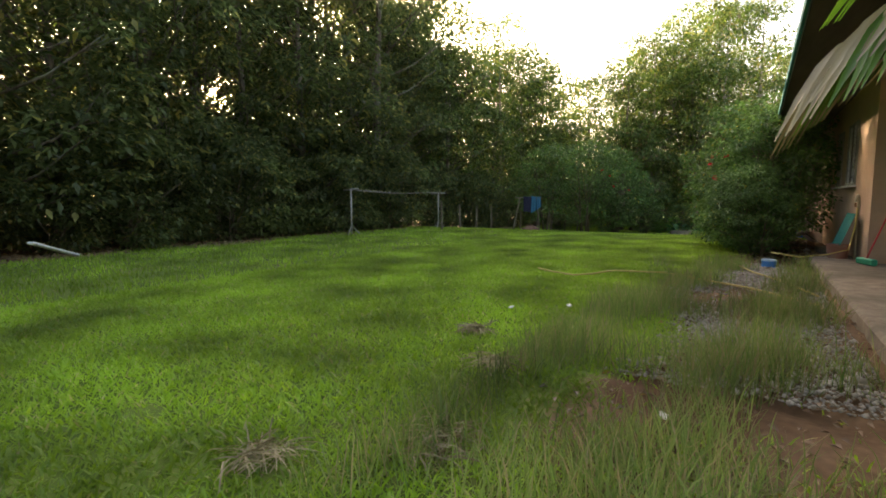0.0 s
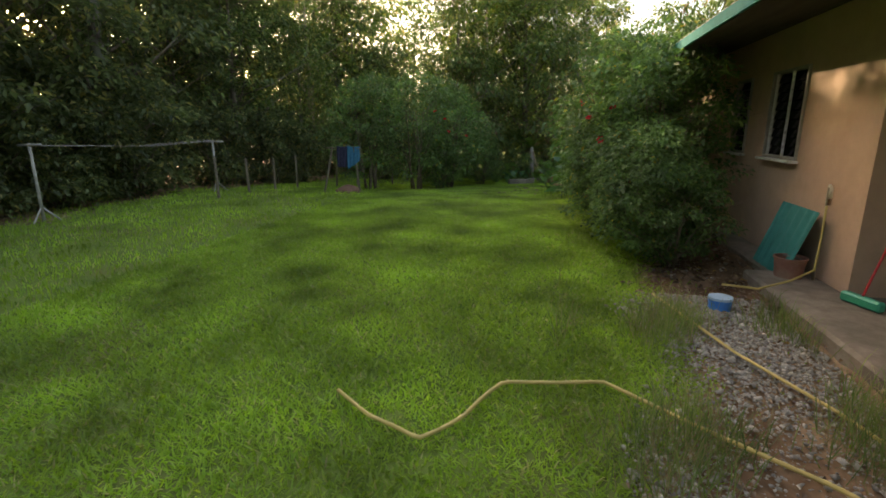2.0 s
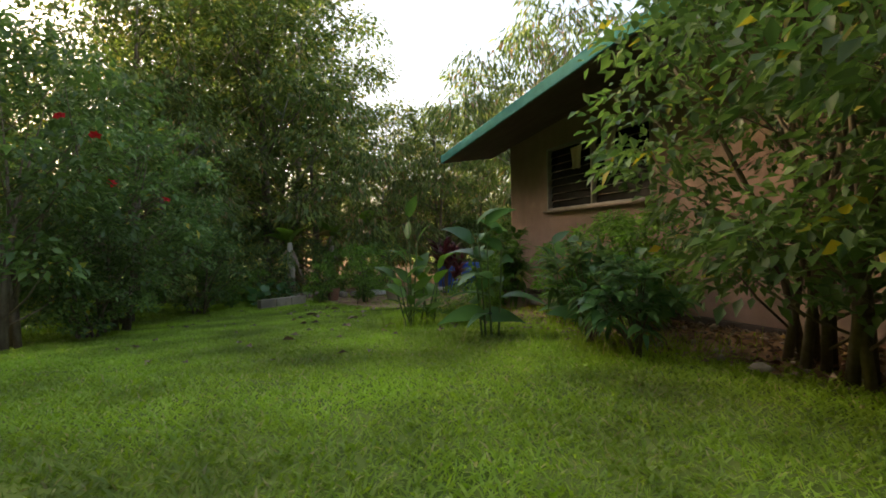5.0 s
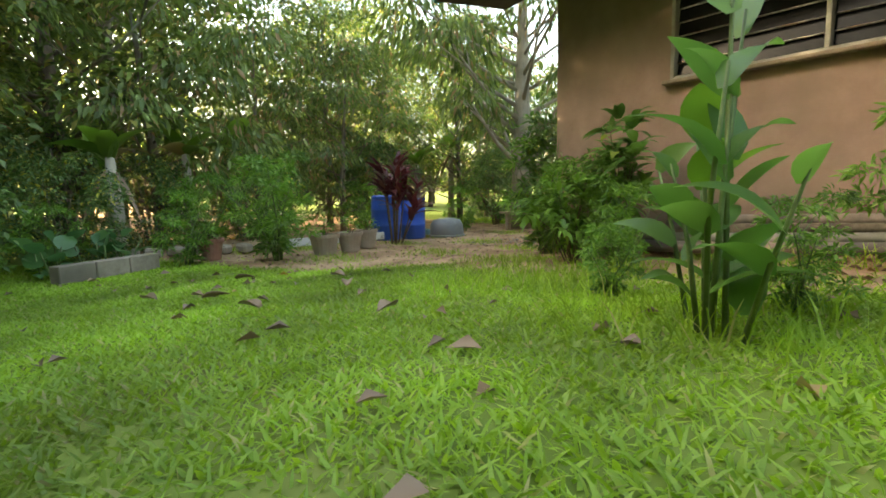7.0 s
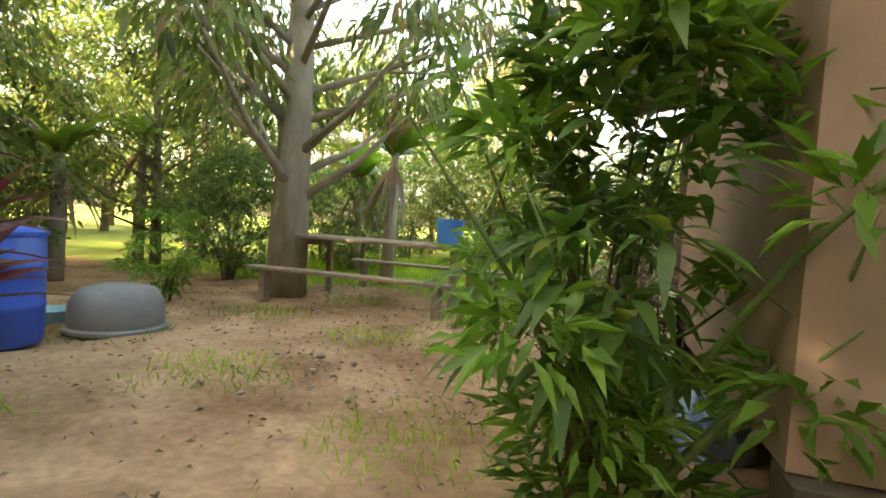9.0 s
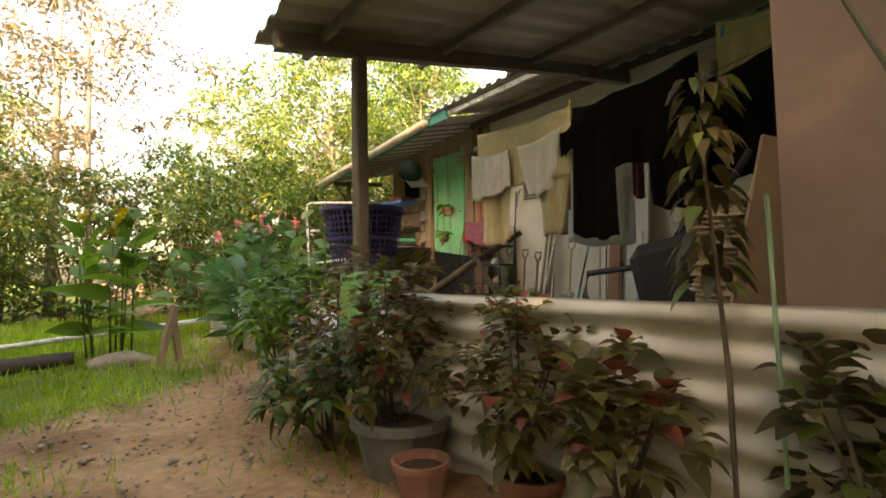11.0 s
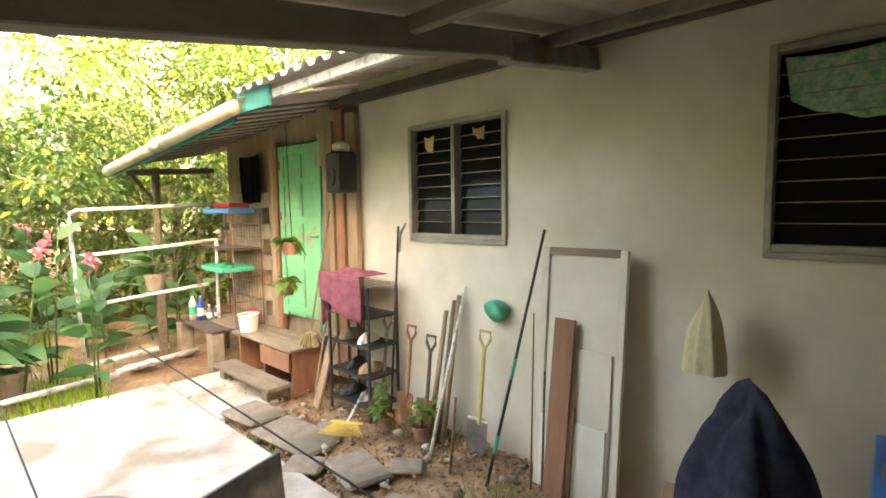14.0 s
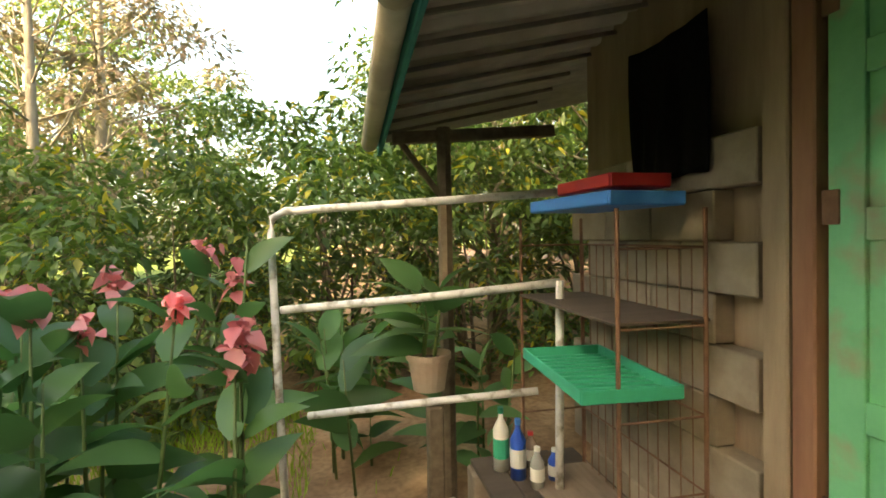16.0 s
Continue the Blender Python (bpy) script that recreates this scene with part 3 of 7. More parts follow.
def sheet_roof(name, x0, x1, y0, y1, corner_z, material, label, waves, pitch=0.2, thick=0.006):
    """A corrugated roof sheet over a rectangle; corner_z: heights at (x0,y0), (x1,y0), (x0,y1), (x1,y1). waves: the axis across the waves."""
    span = (x1 - x0) if waves == "x" else (y1 - y0)
    n = int(span / pitch * 6)
    vs, fs = [], []
    for layer in (0.0, -thick):
        for i in range(n + 1):
            for j in range(2):
                u, v = (i / n, j) if waves == "x" else (j, i / n)
                z = (corner_z[0] * (1 - u) + corner_z[1] * u) * (1 - v) + (corner_z[2] * (1 - u) + corner_z[3] * u) * v
                ph = (i % 6) / 6
                wv = 0.04 if ph < 0.34 else 0.0
                vs.append((x0 + (x1 - x0) * u, y0 + (y1 - y0) * v, z + wv + layer))
    o = 2 * (n + 1)
    for i in range(n):
        a = 2 * i
        fs += [(a, a + 1, a + 3, a + 2), (o + a, o + a + 2, o + a + 3, o + a + 1), (a, a + 2, o + a + 2, o + a), (a + 1, o + a + 1, o + a + 3, a + 3)]
    fs += [(0, o, o + 1, 1), (2 * n, 2 * n + 1, o + 2 * n + 1, o + 2 * n)]
    return tagged(obj(name, fast_mesh(name, vs, fs), material), label, "roof", kind="structure")


EZ0, EZM, EZ1 = 2.95, 3.4, 3.36   # eave height at the west end, at x = 4.5 and at the east end
sheet_roof("roof_south_west", -0.88, 4.5, -1.2, 3.4, (EZ0, EZM, EZ0 + 1.2, EZM + 1.15), ROOFTIN, "weathered corrugated house roof", "x", 0.25)
sheet_roof("roof_south_east", 4.5, 23, -1.2, 3.4, (EZM, EZ1, EZM + 1.15, EZ1 + 1.15), ROOFTIN, "weathered corrugated house roof", "x", 0.25)
sheet_roof("roof_west", 2.75, 9.5, 1.95, 7.4, (2.86, 4.4, 2.86, 4.4), ROOFTIN, "weathered corrugated roof over the back rooms", "y", 0.18)
sheet_roof("roof_kitchen", 2.75, 9.5, 7.3, 11.6, (2.78, 4.3, 2.5, 4.0), ROOFTIN, "weathered corrugated kitchen roof", "y", 0.13)
sheet_roof("roof_patio", -0.35, 4.05, 1.96, 5.15, (2.24, 3.02, 2.24, 3.02), ROOFTIN, "weathered corrugated patio roof", "y", 0.25)
bm = beam((-0.88, -1.22, EZ0 - 0.07), (4.5, -1.22, EZM - 0.07), 0.03, 0.17)
beam((4.5, -1.22, EZM - 0.07), (23, -1.22, EZ1 - 0.07), 0.03, 0.14, 0, bm)
tagged(obj("fascia_south", bm, TEAL), "teal painted eave board", "trim", kind="structure")
bm = beam((-0.9, -1.2, EZ0 - 0.06), (-0.9, 1.9, EZ0 + 0.72), 0.03, 0.18)
tagged(obj("fascia_west", bm, TEAL), "teal painted verge board", "trim", kind="structure")
bm = bmesh.new()
for xa, xb, za, zb in ((-0.86, 4.5, EZ0, EZM), (4.5, 23, EZM, EZ1)):
    vs = [(xa, -1.19, za - 0.13), (xb, -1.19, zb - 0.13), (xb, 0.0, zb + 0.02), (xa, 0.0, za + 0.02)]
    top = [bm.verts.new(v) for v in vs]
    low = [bm.verts.new((v[0], v[1], v[2] - 0.015)) for v in vs]
    bm.faces.new(top)
    bm.faces.new(low[::-1])
    for i in range(4):
        bm.faces.new((top[i], low[i], low[(i + 1) % 4], top[(i + 1) % 4]))
tagged(obj("soffit", bm, SOFFIT), "dark timber boards under the eaves", "trim", kind="structure")
bm = beam((0.0, 0.02, 0.07), (6.6, 0.02, 0.07), 0.16, 0.13)
tagged(obj("floor_beam", bm, SOFFIT), "dark timber floor beam under the wall", "beam", kind="structure")
for i, (x, y) in enumerate([(0.15, 0.2), (1.8, 0.2), (3.4, 0.2), (5.0, 0.2), (6.5, 0.2), (0.15, 1.7)]):
    g = float(gz(x, y))
    tagged(obj(f"stump_{i + 1}", box((x, y, (g + 0.02) / 2 - 0.03), (0.16, 0.16, 0.06 - g + 0.02), 0.01), CONCRETE2), "concrete stump under the house", "stump", kind="structure")
bm = bmesh.new()
box((3.3, 1.85, -0.1), (6.5, 0.06, 0.5), bm=bm)
tagged(obj("wall_underfloor", bm, SOFFIT), "dark boards closing the space under the house", "wall", kind="structure")


def louvre_window(name, origin, along, width, z0, z1, bays, label, sill_mat=None, blades=9, bars=()):
    """A louvre window set into its opening; the outer side is to the right of its run."""
    d = Vector(along).normalized()
    m = Matrix((d, Vector((-d.y, d.x, 0)), Vector((0, 0, 1)))).transposed().to_4x4()
    root = thing(name, label=label, category="window", kind="structure")
    root.matrix_basis = Matrix.Translation(origin) @ m
    h, t = z1 - z0, 0.038
    bm = bmesh.new()
    for x in (t / 2, width - t / 2):
        box((x, 0.04, z0 + h / 2), (t, 0.14, h), 0.005, bm=bm)
    for z in (z0 + t / 2, z1 - t / 2):
        box((width / 2, 0.04, z), (width - 2 * t, 0.139, t), 0.005, bm=bm)
    for k in range(1, bays):
        box((width * k / bays, 0.04, z0 + h / 2), (t, 0.138, h - 2 * t), 0.005, bm=bm)
    part("window_frame", bm, FRAME, root)
    part("window_sill", box((width / 2, -0.05 if sill_mat else -0.015, z0 - 0.02), (width + (0.1 if sill_mat else 0.0), 0.1 if sill_mat else 0.03, 0.035), 0.006), sill_mat or FRAME, root)
    bw = width / bays - t
    me = None
    for k in range(bays):
        for i in range(blades):
            z = z0 + t + (h - 2 * t) * (i + 0.5) / blades
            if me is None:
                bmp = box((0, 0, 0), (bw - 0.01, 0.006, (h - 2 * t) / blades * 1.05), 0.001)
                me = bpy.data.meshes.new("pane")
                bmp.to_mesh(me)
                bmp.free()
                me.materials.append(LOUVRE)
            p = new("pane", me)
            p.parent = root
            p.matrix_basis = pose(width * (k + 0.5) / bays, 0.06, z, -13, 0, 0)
    for u in bars:
        part("white_bar", box((width * u, 0.0, z0 + h / 2), (0.028, 0.03, h - 0.01), 0.004), WHITEPAINT, root, "white painted upright bar")
    if bars:
        return root
    bm = bmesh.new()
    for k in range(bays):
        for i in range(1, blades):
            z = z0 + t + (h - 2 * t) * i / blades
            box((width * (k + 0.5) / bays, 0.034, z), (bw, 0.005, 0.006), bm=bm)
    part("clip_rail", bm, STEEL, root)
    return root


louvre_window("window_1", (W2[0], 0, 0), (1, 0, 0), W2[1] - W2[0], W2[2], W2[3], 2, "wide louvre window, glass blades coloured black as room shade", WOOD, 8)
louvre_window("window_2", (W1[0], 0, 0), (1, 0, 0), W1[1] - W1[0], W1[2], W1[3], 1, "louvre window with pale sill, glass coloured black as room shade", WHITEPAINT, bars=(0.1, 0.56))
louvre_window("window_3", (W1B[0], 0, 0), (1, 0, 0), W1B[1] - W1B[0], W1B[2], W1B[3], 1, "narrow louvre window behind the bushes", WHITEPAINT)
louvre_window("window_4", (3.98, W3[1], 0), (0, -1, 0), W3[1] - W3[0], W3[2], W3[3], 2, "two-bay louvre window beside the timber door")
louvre_window("window_5", (3.98, W4[1], 0), (0, -1, 0), W4[1] - W4[0], W4[2], W4[3], 2, "two-bay louvre window under the patio roof")

# patio roof timbers
for i, (x, z) in enumerate([(0.05, 2.27), (1.15, 2.46), (2.3, 2.66), (3.4, 2.85)]):
    tagged(obj(f"purlin_{i + 1}", box((x, 3.55, z - 0.03), (0.05, 3.2, 0.07), 0.005), BEAM), "grey timber purlin under the patio roof", "beam", kind="structure")
tagged(obj("rafter_1", beam((-0.3, 4.82, 2.14), (3.3, 4.82, 2.77), 0.09, 0.13), BEAM), "grey timber patio rafter", "beam", kind="structure")
tagged(obj("rafter_2", beam((3.0, 4.82, 2.70), (3.98, 4.80, 2.84), 0.1, 0.14), STEEL), "dark steel rafter bracket on the wall", "beam", kind="structure")
tagged(obj("rafter_3", beam((-0.3, 2.1, 2.14), (3.9, 2.1, 2.86), 0.08, 0.12), BEAM), "grey timber patio rafter", "beam", kind="structure")
tagged(obj("wall_plate", beam((3.93, 1.95, 2.98), (3.93, 7.7, 2.98), 0.08, 0.1), SOFFIT), "dark timber wall plate", "beam", kind="structure")
tagged(obj("eave_batten", beam((2.86, 5.2, 2.80), (2.86, 7.3, 2.80), 0.04, 0.07), WHITEPAINT), "pale batten under the eave", "beam", kind="structure")
tagged(obj("patio_post", box((0.36, 4.82, 0.93), (0.1, 0.1, 2.5), 0.012), BEAM), "square grey timber patio post", "post", kind="structure")
tagged(obj("fascia_end", box((2.82, 7.2, 2.79), (0.03, 0.55, 0.17), 0.004), TEAL), "teal eave board end", "trim", kind="structure")
tagged(obj("fascia_kitchen", beam((2.8, 7.5, 2.72), (2.8, 11.4, 2.46), 0.03, 0.15), TEAL), "teal eave board behind the gutter", "trim", kind="structure")
gut = thing("gutter_pipe", label="long cream plastic pipe hung as a gutter", category="gutter")
bm = tube([(2.73, 7.35, 2.74), (2.72, 9.2, 2.60)], 0.062, 12)
part("pipe", bm, PVC, gut, smooth=True)
bm = tube([(2.72, 9.05, 2.62), (2.71, 9.3, 2.6)], 0.075, 12)
part("collar", bm, PVC, gut, smooth=True)
bm = tube([(2.72, 9.3, 2.60), (2.72, 11.25, 2.45)], 0.062, 12)
part("pipe", bm, PVC, gut, smooth=True)

for i in range(14):
    y = 7.55 + 0.28 * i
    v = (y - 7.3) / 4.3
    z0, z1 = 2.78 - 0.28 * v, 3.06 - 0.285 * v
    tagged(obj(f"roof_batten_{i + 1}", beam((2.8, y, z0 - 0.02), (4.0, y, z1 - 0.02), 0.02, 0.022, 0.003), WOOD), "thin timber batten under the kitchen roof", "beam", kind="structure")

# patio slab and steps of paving
for nm, c, d in (("slab_patio_1", (1.44, 6.32, -0.2), (2.48, 6.06, 0.3)), ("slab_patio_2", (3.03, 8.57, -0.205), (0.66, 1.4, 0.3)), ("slab_patio_3", (2.95, 4.2, -0.203), (0.52, 1.9, 0.3))):
    tagged(obj(nm, box(c, d, 0.02), CONCRETE), "stained worn concrete patio slab", "paving", kind="structure")
tagged(obj("slab_porch", box((15.8, 1.0, 0.14), (7.4, 3.4, 0.36), 0.03), CONCRETE2), "worn concrete porch slab", "paving", kind="structure")
tagged(obj("slab_wall", box((10.6, -0.12, 0.1), (3.0, 0.5, 0.36), 0.03), CONCRETE2), "worn concrete strip along the wall", "paving", kind="structure")

# ---------------------------------------------------------------- trees and shrubs
rp = random.Random(11)


def plant_at(proto, x, y, scale=1.0, turn=None, label="", sz=None):
    """A copy of a plant, standing on the ground."""
    ob = copy_thing(proto, pose(*on(x, y, -0.03), 0, 0, rp.uniform(0, 360) if turn is None else turn))
    ob.scale = (scale, scale, sz or scale)
    if label:
        ob["label"] = label
    return ob


def keep_first(proto, x, y, scale=1.0, turn=0.0, sz=None):
    proto.matrix_basis = pose(*on(x, y, -0.03), 0, 0, turn)
    proto.scale = (scale, scale, sz or scale)
    return proto


forest = [
    tree("tree", 17, 0.2, 2.2, 3.4, 92, 95, 0.22, 21, LEAF_FOREST, BARK, "tall dark forest tree with dense leaves", spray=0.36, puffs=40),
    tree("tree", 19, 0.19, 6.0, 3.2, 72, 90, 0.22, 22, LEAF_FOREST, PALEBARK, "tall forest tree with a pale bare trunk", spray=0.38, puffs=30),
    tree("tree", 12, 0.15, 0.5, 3.0, 115, 90, 0.22, 23, LEAF_FOREST, BARK, "dark forest tree leafy down to the ground", spray=0.34, puffs=44),
]
spots = []
for row, (y0, step) in enumerate([(-16.3, 2.0), (-19.2, 2.2), (-23.5, 2.7)]):
    x = 31.0 - row
    while x > (2.5 if row == 0 else 0.5 - row):
        spots.append((x + rp.uniform(-0.6, 0.6), y0 + rp.uniform(-1.0, 0.9), row))
        x -= step * rp.uniform(0.85, 1.2)
first = set()
for i, (x, y, row) in enumerate(spots):
    k = [2, 0, 1][row] if rp.random() < 0.5 else rp.randrange(3)
    s = rp.uniform(0.82, 1.12)
    if k not in first:
        first.add(k)
        keep_first(forest[k], x, y, s)
    else:
        plant_at(forest[k], x, y, s)
for k, x, y, s in [(2, -1.2, -18.6, 1.05), (0, -3.6, -19.2, 1.0), (2, -2.2, -22.5, 1.0), (2, -5.4, -21.5, 0.95), (2, 1.6, -20.5, 1.0), (2, 6.6, -22, 0.9), (2, -0.4, -16.4, 0.8), (2, 2.2, -17.2, 0.9), (2, 9.8, -23, 0.8), (2, -8.2, -23.5, 1.0), (2, 13, -22.5, 0.75)]:
    plant_at(forest[k], x, y, s)
west = [
    tree("tree", 9.5, 0.14, 1.2, 2.9, 120, 75, 0.19, 31, LEAF_TREE, BARK, "leafy tree beyond the lawn", spray=0.32, puffs=40),
    tree("tree", 13.5, 0.16, 5.0, 2.9, 85, 75, 0.2, 32, LEAF_TREE, PALEBARK, "tall open tree with a pale trunk", spray=0.3, puffs=26),
    tree("tree", 6.0, 0.1, 0.6, 2.2, 110, 55, 0.2, 33, LEAF_MANGO, BARK, "young tree with hanging leaves", width=0.3, droop_dir=-1.0, spray=0.32, puffs=26),
]
keep_first(west[0], -5.5, -8.0, 0.95)
keep_first(west[1], -5.6, -15.6, 1.0)
keep_first(west[2], -5.2, -7.4, 1.0)
for k, x, y, s in [(0, -9, -6.5, 1.05), (1, -12, -9.6, 0.72), (0, -14, -4, 1.1), (2, -7.5, -3.2, 1.1), (1, -10.2, -3.6, 1.0), (1, -13.5, -1.8, 1.05), (0, -12, 0.5, 0.8), (1, -15.5, -6, 1.1),
                   (2, -9.5, -0.5, 0.85), (0, -15, 5, 0.9), (2, -11.5, 4.5, 1.0), (1, -21, 9, 1.0), (0, -13, 11, 0.9), (1, -8.5, -17.5, 0.8), (1, -4, -22, 1.1),
                   (0, -6.2, -12.0, 0.66), (0, -22, 15, 1.1), (2, -10.5, 9, 1.0), (1, -2.2, -18.5, 1.1), (0, 1.0, -15.6, 1.0), (0, -9.5, -13, 0.7), (0, -2.5, -14.6, 0.72), (0, -13, -15, 0.75),
                   (0, -7.6, -4.7, 1.15), (0, -9.6, -7.6, 1.15), (0, -10.8, 2.2, 0.75), (0, -9.4, 6.6, 0.75), (2, -8.4, 1.4, 0.85), (0, -12.5, -6.6, 1.1), (1, -18, -3, 1.15), (1, -6.8, -6.6, 0.85), (0, -9, -15.5, 1.25), (0, -10.8, -18, 1.35), (0, -7.2, -13.8, 1.0), (1, -12.5, -19.5, 1.0)]:
    plant_at(west[k], x, y, s)
big = tree("tree", 8.8, 0.26, 2.6, 3.6, 130, 75, 0.28, 41, LEAF_MANGO, PALEBARK, "broad tree with long drooping leaves and pale trunk", width=0.25, droop_dir=-1.3, spray=0.28, puffs=40)
keep_first(big, -4.7, 4.6)
north = [
    tree("tree", 8.6, 0.14, 1.6, 2.9, 95, 110, 0.17, 51, LEAF_YELLOW, BARK, "sunlit tree with yellow-green leaves", spray=0.3, puffs=42),
    tree("tree", 11.5, 0.12, 3.0, 2.8, 70, 70, 0.17, 52, LEAF_SPARSE, PALEBARK, "thin half-bare tree with brown and green leaves", spray=0.26, lean=0.7, puffs=30),
    tree("tree", 10, 0.16, 2.4, 3.0, 100, 80, 0.2, 53, LEAF_TREE, BARK, "broad leafy tree beyond the yard hedge", spray=0.3, puffs=38),
]
keep_first(north[0], 5.2, 16.0, 1.05)
keep_first(north[1], -2.0, 18.0, 1.1)
keep_first(north[2], 11.5, 28, 1.0)
for k, x, y, s in [(0, 9.5, 17.5, 1.05), (1, -4.2, 20.0, 1.1), (2, -6, 25, 1.0), (2, 8, 24, 1.1), (2, -12, 20, 1.0), (0, -7.5, 18.5, 0.8), (1, -1.2, 14.6, 0.75), (2, 14, 22, 1.1), (2, -17, 27, 1.1), (2, 5.8, 31, 1.1), (2, 13.5, 13.5, 0.9), (0, 6.6, 13.2, 0.8), (0, -4.4, 15.8, 0.7)]:
    plant_at(north[k], x, y, s)

shrubs = [
    tree("shrub", 3.3, 0.03, 0.5, 1.25, 66, 75, 0.1, 61, LEAF_BUSH, BROWNSTEM, "dense green hibiscus shrub with small leaves", category="shrub", stems=7, spray=0.3, width=0.55, droop_dir=-0.3, puffs=34, fill=0.5),
    tree("shrub", 2.4, 0.026, 0.25, 1.1, 75, 70, 0.1, 62, LEAF_BUSH, BROWNSTEM, "rounded dark green garden shrub", category="shrub", stems=7, spray=0.32, width=0.55, droop_dir=-0.3, puffs=30, fill=0.5),
    tree("shrub", 2.8, 0.03, 0.1, 1.4, 70, 60, 0.15, 63, LEAF_FOREST, BROWNSTEM, "dark undergrowth shrub at the forest edge", category="shrub", stems=6, spray=0.34, width=0.5, puffs=24),
    tree("shrub", 3.2, 0.03, 0.1, 1.6, 80, 65, 0.14, 64, LEAF_YELLOW, BROWNSTEM, "sunlit yellow-green hedge shrub", category="shrub", stems=7, spray=0.28, width=0.45, puffs=36),
    tree("shrub", 1.5, 0.018, 0.15, 0.55, 45, 40, 0.11, 65, LEAF_BRIGHT, STEM, "small bright green shrub with narrow leaves", category="shrub", stems=5, spray=0.3, width=0.28, puffs=16, droop_dir=-0.1),
]
keep_first(shrubs[0], 8.7, -1.75, 1.05)
keep_first(shrubs[1], 10.4, -1.75, 0.76)
keep_first(shrubs[2], 24, -14.6, 1.0)
keep_first(shrubs[3], -1.5, 14.2, 1.0)
keep_first(shrubs[4], 1.15, -1.0, 0.6)
for k, x, y, s in [(0, 7.4, -1.6, 1.0), (0, 6.9, -1.5, 1.0), (1, 9.4, -2.0, 0.85), (1, 11.2, -1.7, 0.7), (1, 11.75, -1.5, 0.55), (0, 9.5, -1.2, 0.95), (0, 8.0, -1.0, 1.1),
                   (0, 2.1, -7.8, 1.15), (0, 2.9, -9.2, 1.1), (0, 0.3, -7.1, 1.15), (1, 1.2, -7.2, 0.75), (0, -1.6, -7.4, 1.1), (1, -2.4, -6.2, 0.75),
                   (3, -4.2, -4.8, 0.45), (3, -5.8, -3.6, 0.5), (3, -7.5, -5.0, 0.7), (3, -6.5, -1.6, 0.55), (3, -5.4, -5.8, 0.6), (1, -8.6, 2.8, 1.0), (1, -6.6, 5.6, 0.9)]:
    plant_at(shrubs[k], x, y, s)
x = 23.0
while x > 5:
    plant_at(shrubs[2], x + rp.uniform(-0.4, 0.4), -14.9 + rp.uniform(-0.7, 0.5), rp.uniform(0.7, 1.15))
    plant_at(shrubs[2], x + rp.uniform(-0.5, 0.5), -16.6 + rp.uniform(-0.5, 0.5), rp.uniform(1.0, 1.5))
    x -= rp.uniform(1.1, 1.5)
for x, y, s in [(28, -13.5, 1.2), (30.5, -12, 1.3), (3.6, -14.6, 0.9), (-1.5, -14.4, 0.8), (-3.5, -11, 0.6), (-8, -10.8, 0.7), (-5, -14.6, 0.9), (-9, -14, 1.0), (-12, -12.5, 1.2), (-14, -15, 1.4), (-7, -16.5, 1.3), (-2.5, -16.3, 1.2), (1, -14, 1.0), (-17, -13, 1.5), (-11, -16, 1.3)]:
    plant_at(shrubs[2], x, y, s)
for x, y, s in [(-4.2, 15.0, 1.1), (0.6, 13.6, 0.95), (2.4, 14.6, 1.15), (4.3, 13.9, 1.0), (6.4, 14.6, 1.1), (8.6, 14.0, 1.0), (-6.8, 14.0, 1.0), (-9.5, 15.5, 1.1), (1.0, 16.6, 1.3), (3.6, 17.6, 1.35), (-3.0, 16.8, 1.2), (-8, 11, 0.8), (-6.2, 9.4, 0.75)]:
    plant_at(shrubs[rp.choice([3, 3, 0])], x, y, s)


def flowers(name, spots, material, size, label, petals=6):
    """Small single blooms, each an object of its own."""
    rng = np.random.default_rng(3)
    ang = np.linspace(0, 2 * math.pi, petals, endpoint=False)
    ax = np.stack([np.cos(ang), np.sin(ang), 0.5 + 0 * ang], -1)
    v, f = leaf_arrays(np.zeros((petals, 3)), ax, np.full(petals, size), 0.95, rng, fold=0.2)
    v2, f2 = leaf_arrays(np.zeros((petals, 3)), ax * [0.6, 0.6, 1.6], np.full(petals, size * 0.8), 0.9, rng, fold=0.2)
    me = fast_mesh(name, np.concatenate([v, v2]), np.concatenate([f, f2 + len(v)]))
    me.materials.append(material)
    for p in spots:
        ob = new(name, me)
        ob.matrix_basis = pose(*p, rp.uniform(20, 100), 0, rp.uniform(0, 360))
        tagged(ob, label, "flower", "blooms on the shrubs")


flowers("hibiscus_flower", [(2.9, -6.6, 2.3), (2.6, -7.0, 2.55), (1.3, -6.2, 1.75), (1.9, -6.7, 1.9), (6.9, -2.6, 2.6), (9.6, -2.55, 2.2), (10.3, -2.4, 1.85), (9.9, -2.2, 2.35), (8.3, -2.6, 2.5)], RED_PETAL, 0.075, "red hibiscus flower on a shrub")


# ---------------------------------------------------------------- grass
def scatter(rng, n, x0, x1, y0, y1, keep):
    x, y = rng.uniform(x0, x1, n), rng.uniform(y0, y1, n)
    ok = rng.uniform(size=n) < keep(x, y)
    return x[ok], y[ok]


